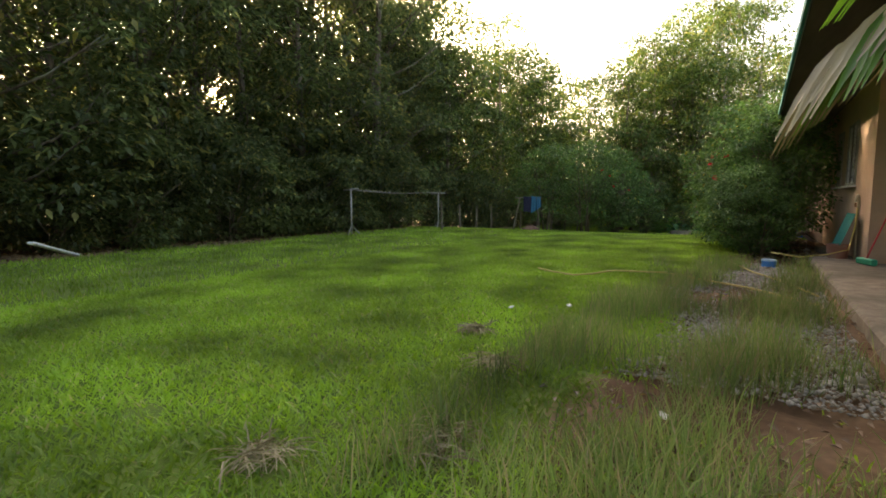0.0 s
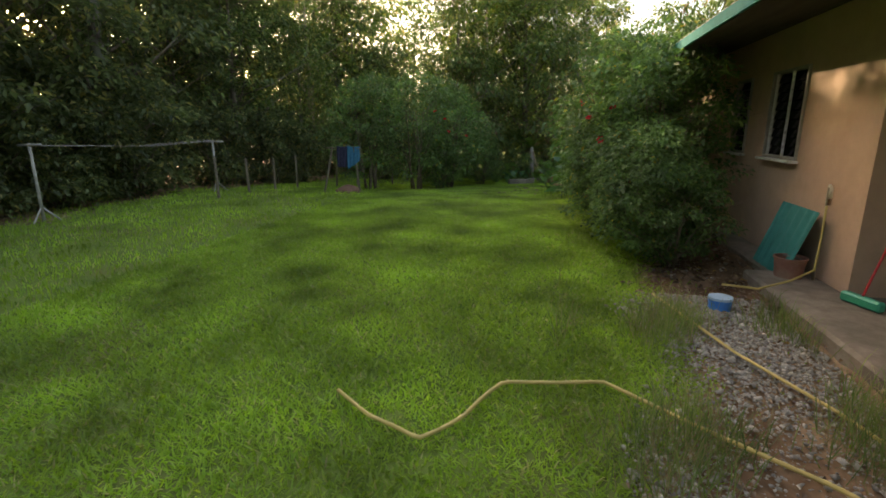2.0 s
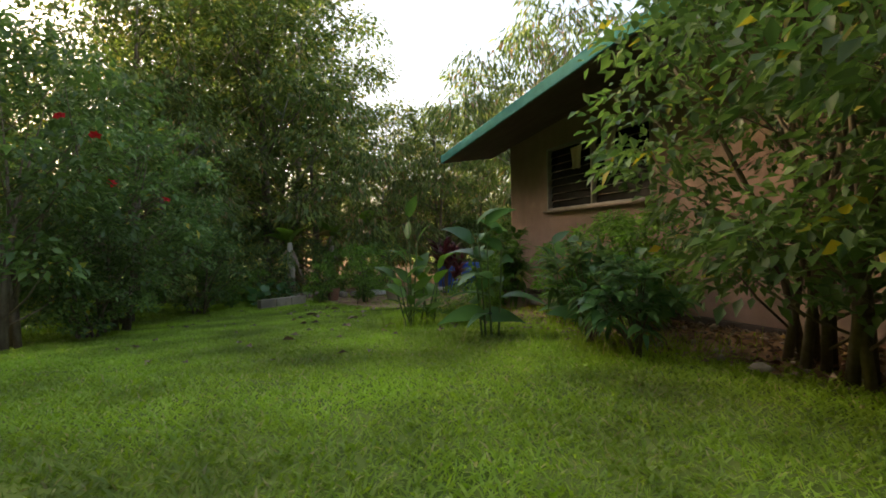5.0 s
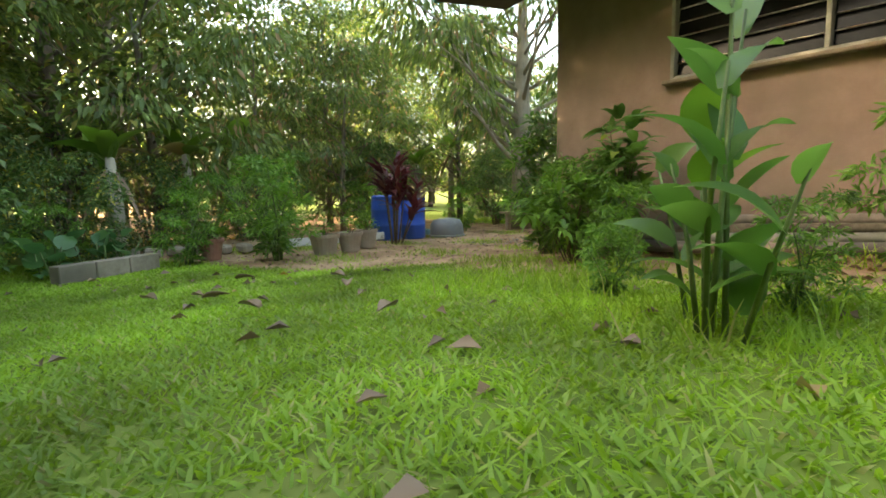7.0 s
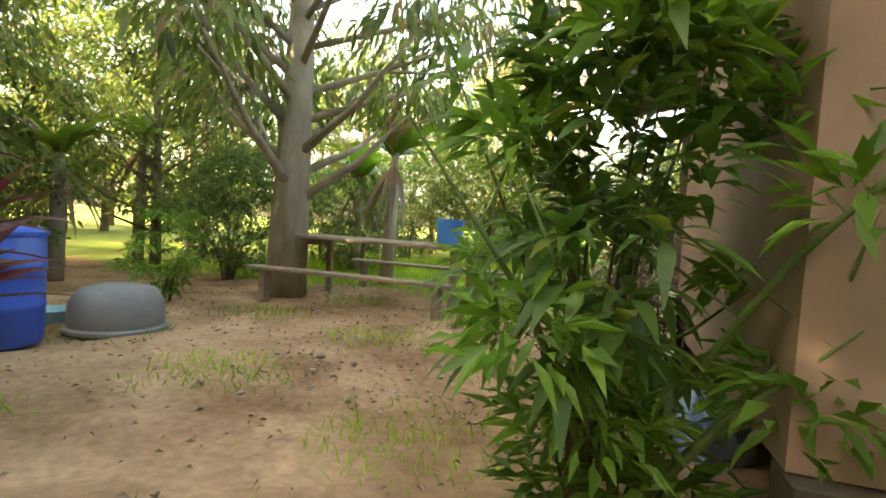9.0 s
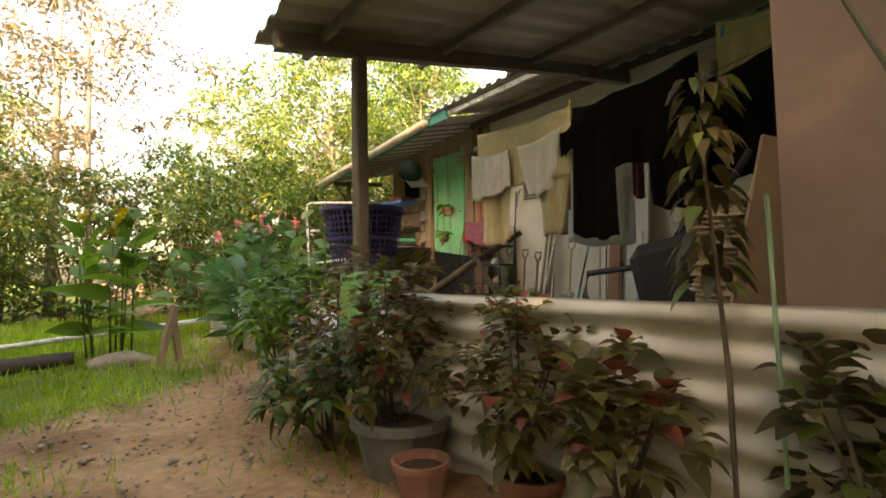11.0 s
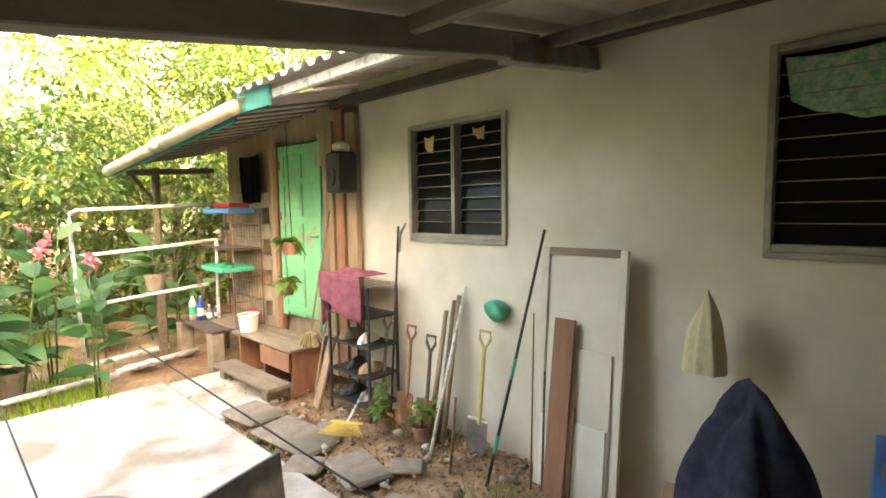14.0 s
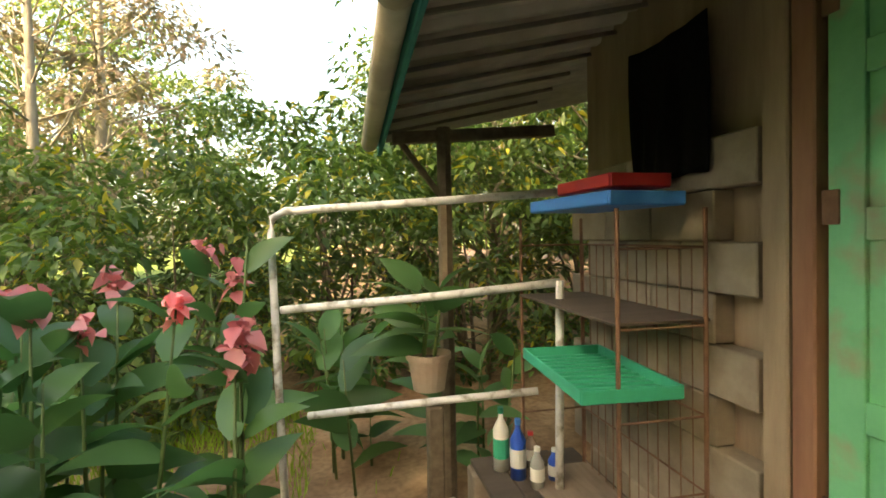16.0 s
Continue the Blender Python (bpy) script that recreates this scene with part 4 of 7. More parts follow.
def blades(name, x, y, h, w, lean, rng, material, label):
    n = len(x)
    z = gz(x, y) - 0.02
    a = rng.uniform(0, 2 * math.pi, n)
    b = rng.uniform(0, 2 * math.pi, n)
    base = np.stack([x, y, z], -1)
    s = np.stack([np.cos(a), np.sin(a), 0 * a], -1) * w[:, None] / 2
    tip = base + np.stack([np.cos(b) * lean, np.sin(b) * lean, h], -1)
    mid = base + (tip - base) * 0.5 + np.stack([0 * a, 0 * a, h * 0.18], -1)
    v = np.stack([base - s, base + s, mid + s * 0.8, tip, mid - s * 0.8], 1).reshape(-1, 3)
    k = np.arange(n)[:, None] * 5
    f = np.concatenate([k + [0, 1, 2], k + [0, 2, 4], k + [4, 2, 3]])
    return tagged(obj(name, fast_mesh(name, v, f), material), label, "grass", kind="stuff")


rng = np.random.default_rng(77)
lawn = lambda x, y: np.clip(1.15 - 1.3 * bareness(x, y), 0.02, 1)  # noqa: E731
x, y = scatter(rng, 330000, -5, 10, -8.5, -0.5, lawn)
n = len(x)
blades("grass", x, y, rng.uniform(0.015, 0.042, n), rng.uniform(0.009, 0.016, n), rng.uniform(0.02, 0.07, n), rng, GRASS, "short broad-bladed lawn grass")
x, y = scatter(rng, 250000, 9, 24, -8.5, -1.0, lawn)
n = len(x)
blades("grass", x, y, rng.uniform(0.02, 0.06, n), rng.uniform(0.009, 0.017, n), rng.uniform(0.02, 0.08, n), rng, GRASS, "short green lawn grass")
x, y = scatter(rng, 60000, -12, 26, -14.5, -8, lawn)
n = len(x)
blades("grass", x, y, rng.uniform(0.03, 0.09, n), rng.uniform(0.012, 0.024, n), rng.uniform(0.0, 0.06, n), rng, GRASS, "lawn grass farther off")
x, y = scatter(rng, 50000, -9, 3, 5, 15, lambda x, y: np.clip(1.1 - 1.25 * bareness(x, y), 0.01, 1))
n = len(x)
blades("grass", x, y, rng.uniform(0.03, 0.12, n), rng.uniform(0.008, 0.015, n), rng.uniform(0.0, 0.07, n), rng, GRASS, "lush yard grass")
x, y = scatter(rng, 52000, 12.8, 23, -3.0, -0.78, lambda x, y: np.clip(np.where(x < 17, 0.02, 0.3) + 0.75 * np.sin(2.1 * x + 3 * y) * np.sin(1.3 * x - 2.2 * y + 1), 0, 1))
n = len(x)
blades("weed_grass", x, y, rng.uniform(0.08, 0.34, n), rng.uniform(0.004, 0.008, n), rng.uniform(0.02, 0.2, n), rng, WEED, "tall thin weedy grass in the gravel")
x, y = scatter(rng, 60000, -5, 2.5, -2.8, 6, lambda x, y: np.clip(0.9 * np.sin(2.3 * x + 1.4 * y) * np.sin(1.1 * x - 2.6 * y + 2), 0, 1) * 0.8)
n = len(x)
blades("weed_grass", x, y, rng.uniform(0.02, 0.1, n), rng.uniform(0.005, 0.01, n), rng.uniform(0.02, 0.08, n), rng, GRASS, "sparse weeds on the bare earth")


def litter(name, n, x0, x1, y0, y1, size, keep, seed, label, material=LEAF_DRY):
    r = np.random.default_rng(seed)
    x, y = scatter(r, n, x0, x1, y0, y1, keep)
    a = r.uniform(0, 6.28, len(x))
    ax = np.stack([np.cos(a), np.sin(a), r.uniform(-0.1, 0.25, len(x))], -1)
    v, f = leaf_arrays(np.stack([x, y, gz(x, y) + r.uniform(0.0, 0.02, len(x))], -1), ax, size * r.uniform(0.6, 1.4, len(x)), 0.5, r, fold=0.35)
    return tagged(obj(name, fast_mesh(name, v, f), material), label, "leaves", kind="stuff")


litter("fallen_leaves", 4200, -6, 1.5, -3, 7, 0.038, lambda x, y: 0.1 + 0.8 * bareness(x, y) * (0.35 + 0.65 * (np.sin(3 * x + 5 * y) > 0)), 1, "small dry leaves scattered on the earth")
litter("fallen_leaves", 3600, 3, 13.5, -2.6, -0.4, 0.07, lambda x, y: 0.9 * bareness(x, y), 2, "dry leaves under the shrubs")
litter("fallen_leaves", 2600, 13, 24, -3.4, -0.7, 0.05, lambda x, y: 0.7 * bareness(x, y), 14, "dry leaves and stalks over the old drive")
litter("fallen_leaves", 5000, 3, 28, -17, -12.6, 0.1, lambda x, y: 0.9 * bareness(x, y), 3, "brown leaf litter at the forest edge")
litter("fallen_leaves", 4200, 2.4, 4.0, 4.8, 9.5, 0.035, lambda x, y: 0.8 + 0 * x, 4, "leaf crumbs and litter beside the wall")


def stones(name, n, x0, x1, y0, y1, size, seed, keep, label, dz=0.0, material=STONE):
    r = np.random.default_rng(seed)
    x, y = scatter(r, n, x0, x1, y0, y1, keep)
    n = len(x)
    oct_v = np.array([[1, 0, 0], [0, 1, 0], [-1, 0, 0], [0, -1, 0], [0, 0, 0.7], [0, 0, -0.7], [0.6, 0.6, 0.35], [-0.6, -0.6, 0.3]])
    oct_f = np.array([[0, 6, 4], [6, 1, 4], [1, 2, 4], [2, 7, 4], [7, 3, 4], [3, 0, 4], [0, 1, 6], [2, 3, 7], [1, 0, 5], [2, 1, 5], [3, 2, 5], [0, 3, 5]])
    s = size * r.lognormal(0, 0.45, n)
    v = oct_v[None] * r.uniform(0.6, 1.3, (n, 8, 3)) * s[:, None, None]
    a = r.uniform(0, 6.28, n)
    c, d = np.cos(a)[:, None], np.sin(a)[:, None]
    v = np.stack([v[..., 0] * c - v[..., 1] * d, v[..., 0] * d + v[..., 1] * c, v[..., 2]], -1) + np.stack([x, y, gz(x, y) + 0.004 + dz], -1)[:, None]
    f = (oct_f[None] + np.arange(n)[:, None, None] * 8).reshape(-1, 3)
    return tagged(obj(name, fast_mesh(name, v.reshape(-1, 3), f), material), label, "stones", kind="stuff")


stones("gravel", 46000, 13.0, 20, -2.6, -0.8, 0.0105, 8, lambda x, y: np.clip(np.where(x < 16.5, 0.75, 0.25) + 0.6 * np.sin(1.2 * x + 1) * np.cos(2 * y), 0.05, 1) * bareness(x, y), "grey gravel on the old drive")
stones("gravel", 2600, -3.0, 0.3, 1.0, 6, 0.01, 9, lambda x, y: 0.6 * bareness(x, y), "small stones in the bare earth")
stones("gravel", 700, 5, 12.5, -2.2, -0.5, 0.02, 10, lambda x, y: 0.6 * bareness(x, y), "pebbles under the shrubs")
CLOD = mat("brown_clod", (0.17, 0.11, 0.07), (0.33, 0.24, 0.16), 12, 0.95, bump=0.6, island=0.4)
stones("rubble", 5200, 2.5, 3.9, 4.6, 9.2, 0.012, 12, lambda x, y: np.clip(0.45 + 0.5 * np.sin(5 * x + 2 * y) * np.sin(3.1 * y), 0.1, 1), "crumbled earth and debris along the wall", 0.03, CLOD)
stones("rubble", 260, 2.5, 3.9, 4.8, 9.2, 0.03, 13, lambda x, y: 0.5 + 0 * x, "broken pale stones along the wall", 0.02)
x, y = scatter(rng, 5200, 2.5, 3.9, 4.6, 7.4, lambda x, y: np.clip(-0.35 + 1.1 * np.sin(4.3 * x + 1.2 * y) * np.sin(2.7 * y + 0.6), 0, 1))
n = len(x)
blades("weed_grass", x, y, rng.uniform(0.03, 0.1, n) + 0.05, rng.uniform(0.004, 0.008, n), rng.uniform(0.03, 0.1, n), rng, WEED, "thin weeds and dry stalks beside the slab")

x, y = scatter(rng, 26000, -6, 2.2, 9.2, 13.6, lambda x, y: np.clip(0.55 + 0.6 * np.sin(1.9 * x + 0.7 * y) * np.sin(1.3 * y - 0.6 * x), 0.05, 1))
n = len(x)
blades("weed_grass", x, y, rng.uniform(0.05, 0.26, n), rng.uniform(0.008, 0.016, n), rng.uniform(0.02, 0.12, n), rng, GRASS, "rank green weeds at the yard's edge")

x, y = scatter(rng, 9000, 0.6, 6.5, -3.5, -0.9, lambda x, y: np.clip(0.25 + 0.9 * np.sin(2.2 * x + 1.1) * np.sin(2.6 * y - 0.9 * x), 0, 1))
n = len(x)
blades("weed_grass", x, y, rng.uniform(0.04, 0.2, n), rng.uniform(0.004, 0.009, n), rng.uniform(0.03, 0.16, n), rng, GRASS, "thin weedy grass round the canna")

# ---------------------------------------------------------------- kinds of things
def pot(loc, r, h, material, label, group="", name="plant_pot", soil=True):
    root = thing(name, loc, label=label, category="pot", group=group)
    part("body", lathe([(0.0, 0.0), (r * 0.72, 0.0), (r * 0.95, h * 0.82), (r * 1.05, h * 0.84), (r * 1.06, h), (r * 0.93, h), (r * 0.88, h * 0.8), (0.0, h * 0.78)]), material, root, smooth=False)
    if soil:
        part("soil", lathe([(0.0, h * 0.785), (r * 0.87, h * 0.785), (r * 0.5, h * 0.86), (0.0, h * 0.84)], 14), SOIL, root)
    return root


def bucket(loc, r, h, material, label, handle=STEEL, name="bucket"):
    root = thing(name, loc, rot=(0, 0, 20), label=label, category="bucket")
    part("body", lathe([(0.0, 0.004), (r * 0.8, 0.0), (r * 0.97, h * 0.93), (r * 1.05, h * 0.94), (r * 1.05, h), (r * 0.95, h), (r * 0.78, 0.02), (0.0, 0.02)], 24), material, root)
    part("handle", tube([(r * 1.05 * math.cos(a), r * 0.55 * math.sin(a), h * 0.93 + 0.0 * a) for a in np.linspace(0, math.pi, 10)], 0.006, 6), handle, root)
    return root


def canna(loc, h, stems, leaf, seed, label, leafmat=None, low=0.72, flower=None, spread=0.25, per=6, width=0.36, name="canna_plant", category="plant", bend=0.35, lean=0.25, rise=0.0):
    """Upright stems with large bent leaves, and blooms on top."""
    rng = np.random.default_rng(seed)
    root = thing(name, loc, label=label, category=category)
    bm = bmesh.new()
    P, A, S = [], [], []
    tops = []
    for s in range(stems):
        a = rng.uniform(0, 6.28)
        b = Vector((math.cos(a), math.sin(a), 0)) * rng.uniform(0.2, 1) * spread
        hh = h * rng.uniform(low, 1.0)
        tip = b * (1 + lean * 2) + Vector((rng.normal() * 0.05, rng.normal() * 0.05, hh))
        mid = b.lerp(tip, 0.5) + Vector((rng.normal() * 0.02, rng.normal() * 0.02, 0))
        tube([b - Vector((0, 0, 0.04)), mid, tip], [0.012, 0.01, 0.005], 6, bm)
        tops.append(tip)
        for k in range(per):
            f = 0.18 + 0.74 * k / max(1, per - 1)
            p = b.lerp(tip, f)
            ang = rng.uniform(0, 6.28)
            up = rise * (0.6 + 0.8 * f) if rise else 0.25 + 1.1 * f * f
            P.append(tuple(p))
            A.append((math.cos(ang), math.sin(ang), up))
            S.append(leaf * rng.uniform(0.7, 1.15) * (1.1 - 0.35 * abs(f - 0.5)))
    part("stem", bm, STEM, root, smooth=True)
    v, f = blade_arrays(np.array(P), np.array(A), np.array(S), width, rng, 6, bend, roll=0.7)
    part("leaves", fast_mesh("leaves", v, f), leafmat or LEAF_BROAD, root, smooth=True)
    if flower:
        for t in tops[: max(2, stems // 2)]:
            n = 20
            ax = rng.normal(size=(n, 3)) + [0, 0, 0.3]
            c = np.array(t) + [0, 0, 0.0] + rng.normal(size=(n, 3)) * [0.022, 0.022, 0.04]
            v, f = blade_arrays(c, ax, rng.uniform(0.05, 0.095, n), 0.95, rng, 3, 0.5, roll=0.8)
            part("flower", fast_mesh("flower", v, f), flower, root)
    return root


def leafy(loc, h, r, k, per, leaf, seed, leafmat, label, width=0.7, stems=4, name="potted_plant", stemmat=None):
    rng = np.random.default_rng(seed)
    root = thing(name, loc, label=label, category="plant")
    d = unit(rng.normal(size=(k, 3)))
    cen = np.array([0, 0, 0.58 * h]) + d * rng.uniform(0.3, 1, (k, 1)) * [r, r, 0.42 * h]
    bm = bmesh.new()
    for c in cen[: max(stems * 2, 5)]:
        q = Vector(c)
        tube([(0.02 * rng.normal(), 0.02 * rng.normal(), -0.03), (q.x * 0.4, q.y * 0.4, q.z * 0.55), q], [0.008, 0.006, 0.003], 5, bm)
    part("stem", bm, stemmat or BROWNSTEM, root, smooth=True)
    c = np.repeat(cen, per, 0)
    off = rng.normal(size=c.shape) * 0.035
    ax = unit(off) * [1, 1, 0.5] + unit(c - [0, 0, 0.4 * h]) * 0.5 + [0, 0, 0.1]
    v, f = blade_arrays(c + off * 0.5, ax, leaf * rng.uniform(0.55, 1.1, len(c)), width, rng, 4, 0.5)
    part("leaves", fast_mesh("leaves", v, f), leafmat, root, smooth=True)
    return root


def tufts(loc, n, length, width, seed, leafmat, label, name="spider_plant", up=0.9, bend=1.0):
    rng = np.random.default_rng(seed)
    root = thing(name, loc, label=label, category="plant")
    a = rng.uniform(0, 6.28, n)
    ax = np.stack([np.cos(a), np.sin(a), rng.uniform(0.25, 1.4, n) * up], -1)
    p = np.stack([np.cos(a), np.sin(a), 0 * a], -1) * rng.uniform(0.01, 0.07, (n, 1))
    v, f = blade_arrays(p, ax, length * rng.uniform(0.6, 1.15, n), width, rng, 5, bend)
    part("leaves", fast_mesh("leaves", v, f), leafmat, root, smooth=True)
    return root


def banana(loc, h, seed, label, n=8, leaf=1.7):
    rng = np.random.default_rng(seed)
    root = thing("banana_plant", loc, label=label, category="banana plant")
    part("trunk", tube([(0, 0, -0.05), (0.02, 0.02, h * 0.5), (0.05, 0, h)], [0.13, 0.11, 0.06], 10), PALEBARK, root, smooth=True)
    a = np.arange(n) * 2.4 + rng.uniform(0, 6)
    ax = np.stack([np.cos(a), np.sin(a), rng.uniform(0.5, 2.0, n)], -1)
    v, f = blade_arrays(np.tile([0.05, 0, h * 0.97], (n, 1)), ax, leaf * rng.uniform(0.75, 1.1, n), 0.28, rng, 9, 0.55)
    part("leaves", fast_mesh("leaves", v, f), LEAF_BANANA, root, smooth=True)
    m = 5
    a = rng.uniform(0, 6.28, m)
    v, f = blade_arrays(np.tile([0.03, 0, h * 0.9], (m, 1)), np.stack([np.cos(a), np.sin(a), 0 * a - 0.8], -1), np.full(m, leaf * 0.6), 0.12, rng, 5, 0.6)
    part("dead_leaves", fast_mesh("dead_leaves", v, f), LEAF_DRY, root, "dry brown hanging leaves")
    return root


def cloth(a, b, drop, seed, ripple=0.025, nu=28, nv=16, flare=0.0, lift=0.0):
    """A hanging cloth from its top corners a, b, with folds that deepen downward."""
    rng = np.random.default_rng(seed)
    a, b = np.array(a, float), np.array(b, float)
    d = b - a
    nrm = unit(np.array([-d[1], d[0], 0.0]))
    u, v = np.meshgrid(np.linspace(0, 1, nu + 1), np.linspace(0, 1, nv + 1))
    p1, p2 = rng.uniform(0, 6, 2)
    w = ripple * (np.sin(u * 9 + p1 + v) + 0.6 * np.sin(u * 21 + p2 + 2 * v)) * (0.25 + v)
    sag = -0.02 * np.sin(u * math.pi)
    low = drop * (1 + lift * (u - 0.5))
    pos = a + d * (u + flare * (u - 0.5) * v)[..., None] + nrm * w[..., None]
    pos[..., 2] += sag - v * low + 0.008 * np.sin(u * 13 + p2) * v
    k = np.arange((nu + 1) * (nv + 1)).reshape(nv + 1, nu + 1)
    f = np.stack([k[:-1, :-1], k[:-1, 1:], k[1:, 1:], k[1:, :-1]], -1).reshape(-1, 4)
    return fast_mesh("cloth", pos.reshape(-1, 3), f)


def add_cloth(name, me, material, parent=None, label="", category="cloth", thick=0.005):
    ob = obj(name, me, material, parent, smooth=True)
    ob.modifiers.new("thickness", "SOLIDIFY").thickness = thick
    return tagged(ob, label, category if not parent else "")


def drape(name, centre, size, height, seed, material, label, lumps=4, rot=0.0):
    """A cloth or sack lying in a heap: a lumpy closed mound."""
    rng = np.random.default_rng(seed)
    nu, nv = 36, 14
    vs = []
    ph = rng.uniform(0, 6, 6)
    for j in range(nv + 1):
        t = j / nv
        for i in range(nu):
            a = 2 * math.pi * i / nu
            r = (1 + 0.13 * math.sin(lumps * a + ph[0] + 2 * t) + 0.07 * math.sin(9 * a + ph[1]) + 0.05 * math.sin(15 * a + ph[2] + 5 * t)) * math.cos(t * math.pi / 2) ** 0.55
            vs.append((r * size[0] / 2 * math.cos(a), r * size[1] / 2 * math.sin(a), height * (t ** 0.8) * (1 + 0.12 * math.sin(2 * a + ph[3]))))
    f = [(j * nu + i, j * nu + (i + 1) % nu, (j + 1) * nu + (i + 1) % nu, (j + 1) * nu + i) for j in range(nv) for i in range(nu)]
    ob = obj(name, fast_mesh(name, vs, f), material, smooth=True)
    ob.matrix_basis = pose(*centre, 0, 0, rot)
    return tagged(ob, label, name.replace("_", " "))


# ---------------------------------------------------------------- patio edge
fence = thing("tin_fence", (-0.06, 1.5, 0), label="low fence of one curved corrugated tin sheet", category="fence")
bm = corrugated(0.76, 2.3, 0.105, 0.03)
p = part("sheet", bm, GALV, fence, smooth=True)
p.matrix_basis = pose(0, 0, 0.01, 0, -90, 0)
for y in (0.25, 1.5, 2.2):
    part("post", rod((0.06, y, -0.5), (0.06, y, 0.36), 0.025, n=7), BROWNSTEM, fence)
single("green_board", box((0, 0, 0.0), (0.02, 0.92, 0.82), 0.004), mat("green_yellow_paint", (0.12, 0.45, 0.1), (0.2, 0.6, 0.3), 3, 0.5, stain=(0.35, 0.5, 0.1), stain_scale=2.5), "green and yellow painted plywood board", "board", (0.12, 4.31, 0.1), (0, 3, -4))
shelf = thing("side_table", (0.55, 5.3, -0.21), label="rough dark plank table beside the post", category="table")
part("tabletop", box((0, 0, 0.74), (0.75, 0.85, 0.035), 0.006), SOFFIT, shelf)
for x in (-0.3, 0.3):
    for y in (-0.35, 0.35):
        part("leg", box((x, y, 0.36), (0.05, 0.05, 0.73), 0.006), SOFFIT, shelf)


def basket(loc, r0, r1, h, material, label):
    """A laundry basket: upright and level plastic strips with a rim."""
    root = thing("laundry_basket", loc, label=label, category="basket")
    part("base", lathe([(0, 0), (r0, 0), (r0, 0.02), (0, 0.02)], 28), material, root)
    part("rim", lathe([(r1, h - 0.03), (r1 + 0.025, h - 0.03), (r1 + 0.025, h), (r1 - 0.005, h), (r1 - 0.005, h - 0.03)], 36), material, root)
    for a in np.linspace(0, 2 * math.pi, 44, endpoint=False):
        c, s = math.cos(a), math.sin(a)
        part("upright_strip", beam((r0 * c, r0 * s, 0.01), (r1 * c, r1 * s, h - 0.02), 0.014, 0.004, 0), material, root)
    for t in np.linspace(0.08, 0.92, 10):
        r = r0 + (r1 - r0) * t
        wd = 0.03 if abs(t - 0.45) < 0.06 else 0.01
        part("level_strip", lathe([(r - 0.003, h * t), (r + 0.004, h * t), (r + 0.004, h * t + wd), (r - 0.003, h * t + wd), (r - 0.003, h * t)], 36), material, root)
    return root


basket((0.58, 5.2, 0.55), 0.25, 0.34, 0.5, PURPLE, "large purple plastic laundry basket")
single("wooden_crate", box((0, 0, 0.15), (0.55, 0.5, 0.3), 0.01), SOFFIT, "dark wooden crate under the woven basket", "crate", (1.12, 5.4, -0.05), (0, 0, 20))
wov = thing("woven_basket", (1.12, 5.4, 0.25), label="round woven basket with dark diagonal strips", category="basket")
part("body", lathe([(0, 0), (0.22, 0), (0.27, 0.3), (0.25, 0.62), (0.23, 0.62), (0.24, 0.3), (0.2, 0.03), (0, 0.03)], 28), mat("woven_bamboo", (0.36, 0.28, 0.09), (0.46, 0.36, 0.13), 20, 0.8, bump=0.4), wov)
for i in range(10):
    for j in range(6):
        a = i * 0.628 + j * 0.21
        r = 0.262 + 0.012 * math.sin(j / 5 * math.pi)
        part("dark_strip", beam((r * math.cos(a), r * math.sin(a), 0.06 + j * 0.095), (r * math.cos(a + 0.3), r * math.sin(a + 0.3), 0.12 + j * 0.095), 0.03, 0.012, 0), SOFFIT, wov)
part("rim", lathe([(0.235, 0.6), (0.265, 0.6), (0.265, 0.64), (0.235, 0.64), (0.235, 0.6)], 28), WOOD, wov)
part("lid", lathe([(0, 0.66), (0.12, 0.66), (0.262, 0.63), (0.262, 0.615), (0, 0.62)], 28), STRAW, wov, "pale woven lid")
wov.scale = (0.95, 0.95, 0.76)
# heap of scrap metal and branches behind the fence
for i, (p0, p1, r, m, lab) in enumerate([((0.3, 3.3, 0.0), (0.55, 4.6, 0.45), 0.035, BROWNSTEM, "crooked dry branch"), ((0.35, 4.4, 0.15), (1.0, 3.75, 0.75), 0.03, BROWNSTEM, "thick dry branch"),
                                         ((0.2, 3.9, 0.28), (0.95, 4.3, 0.22), 0.028, BROWNSTEM, "dry branch across the heap"), ((0.6, 3.6, -0.05), (0.75, 3.95, 0.62), 0.024, BROWNSTEM, "upright dry branch")]):
    q = Vector(p0).lerp(Vector(p1), 0.5) + Vector((0.06, -0.05, 0.07))
    single("branch", tube([p0, q, p1], [r, r * 0.9, r * 0.6], 7), m, lab + " on the scrap heap", "branch", smooth=True)
for i in range(5):
    single("scrap_ring", tube([(0.16 * math.cos(a), 0.16 * math.sin(a), 0.02 * math.sin(3 * a)) for a in np.linspace(0, 5.6, 16)], 0.014, 6), [RUST, STEEL, BLACKPL][i % 3], "bent scrap metal tube on the heap", "scrap", (0.4 + 0.16 * (i % 3), 3.7 + 0.22 * i, 0.02 + 0.05 * i), (20 * i, 60, 50 * i), smooth=True)
drape("rubbish_sack", (0.5, 3.9, -0.1), (0.7, 1.1), 0.34, 5, BLACKPL, "black plastic sack in the scrap heap", 5)
single("cut_log", tube([(0, 0, 0), (0.02, 0, 0.35), (0, 0.02, 0.62)], [0.1, 0.085, 0.08], 10), mat("mossy_bark", (0.1, 0.13, 0.06), (0.25, 0.27, 0.17), 18, 0.9, bump=0.9), "short mossy upright log", "log", (2.0, 4.9, -0.06), smooth=True)
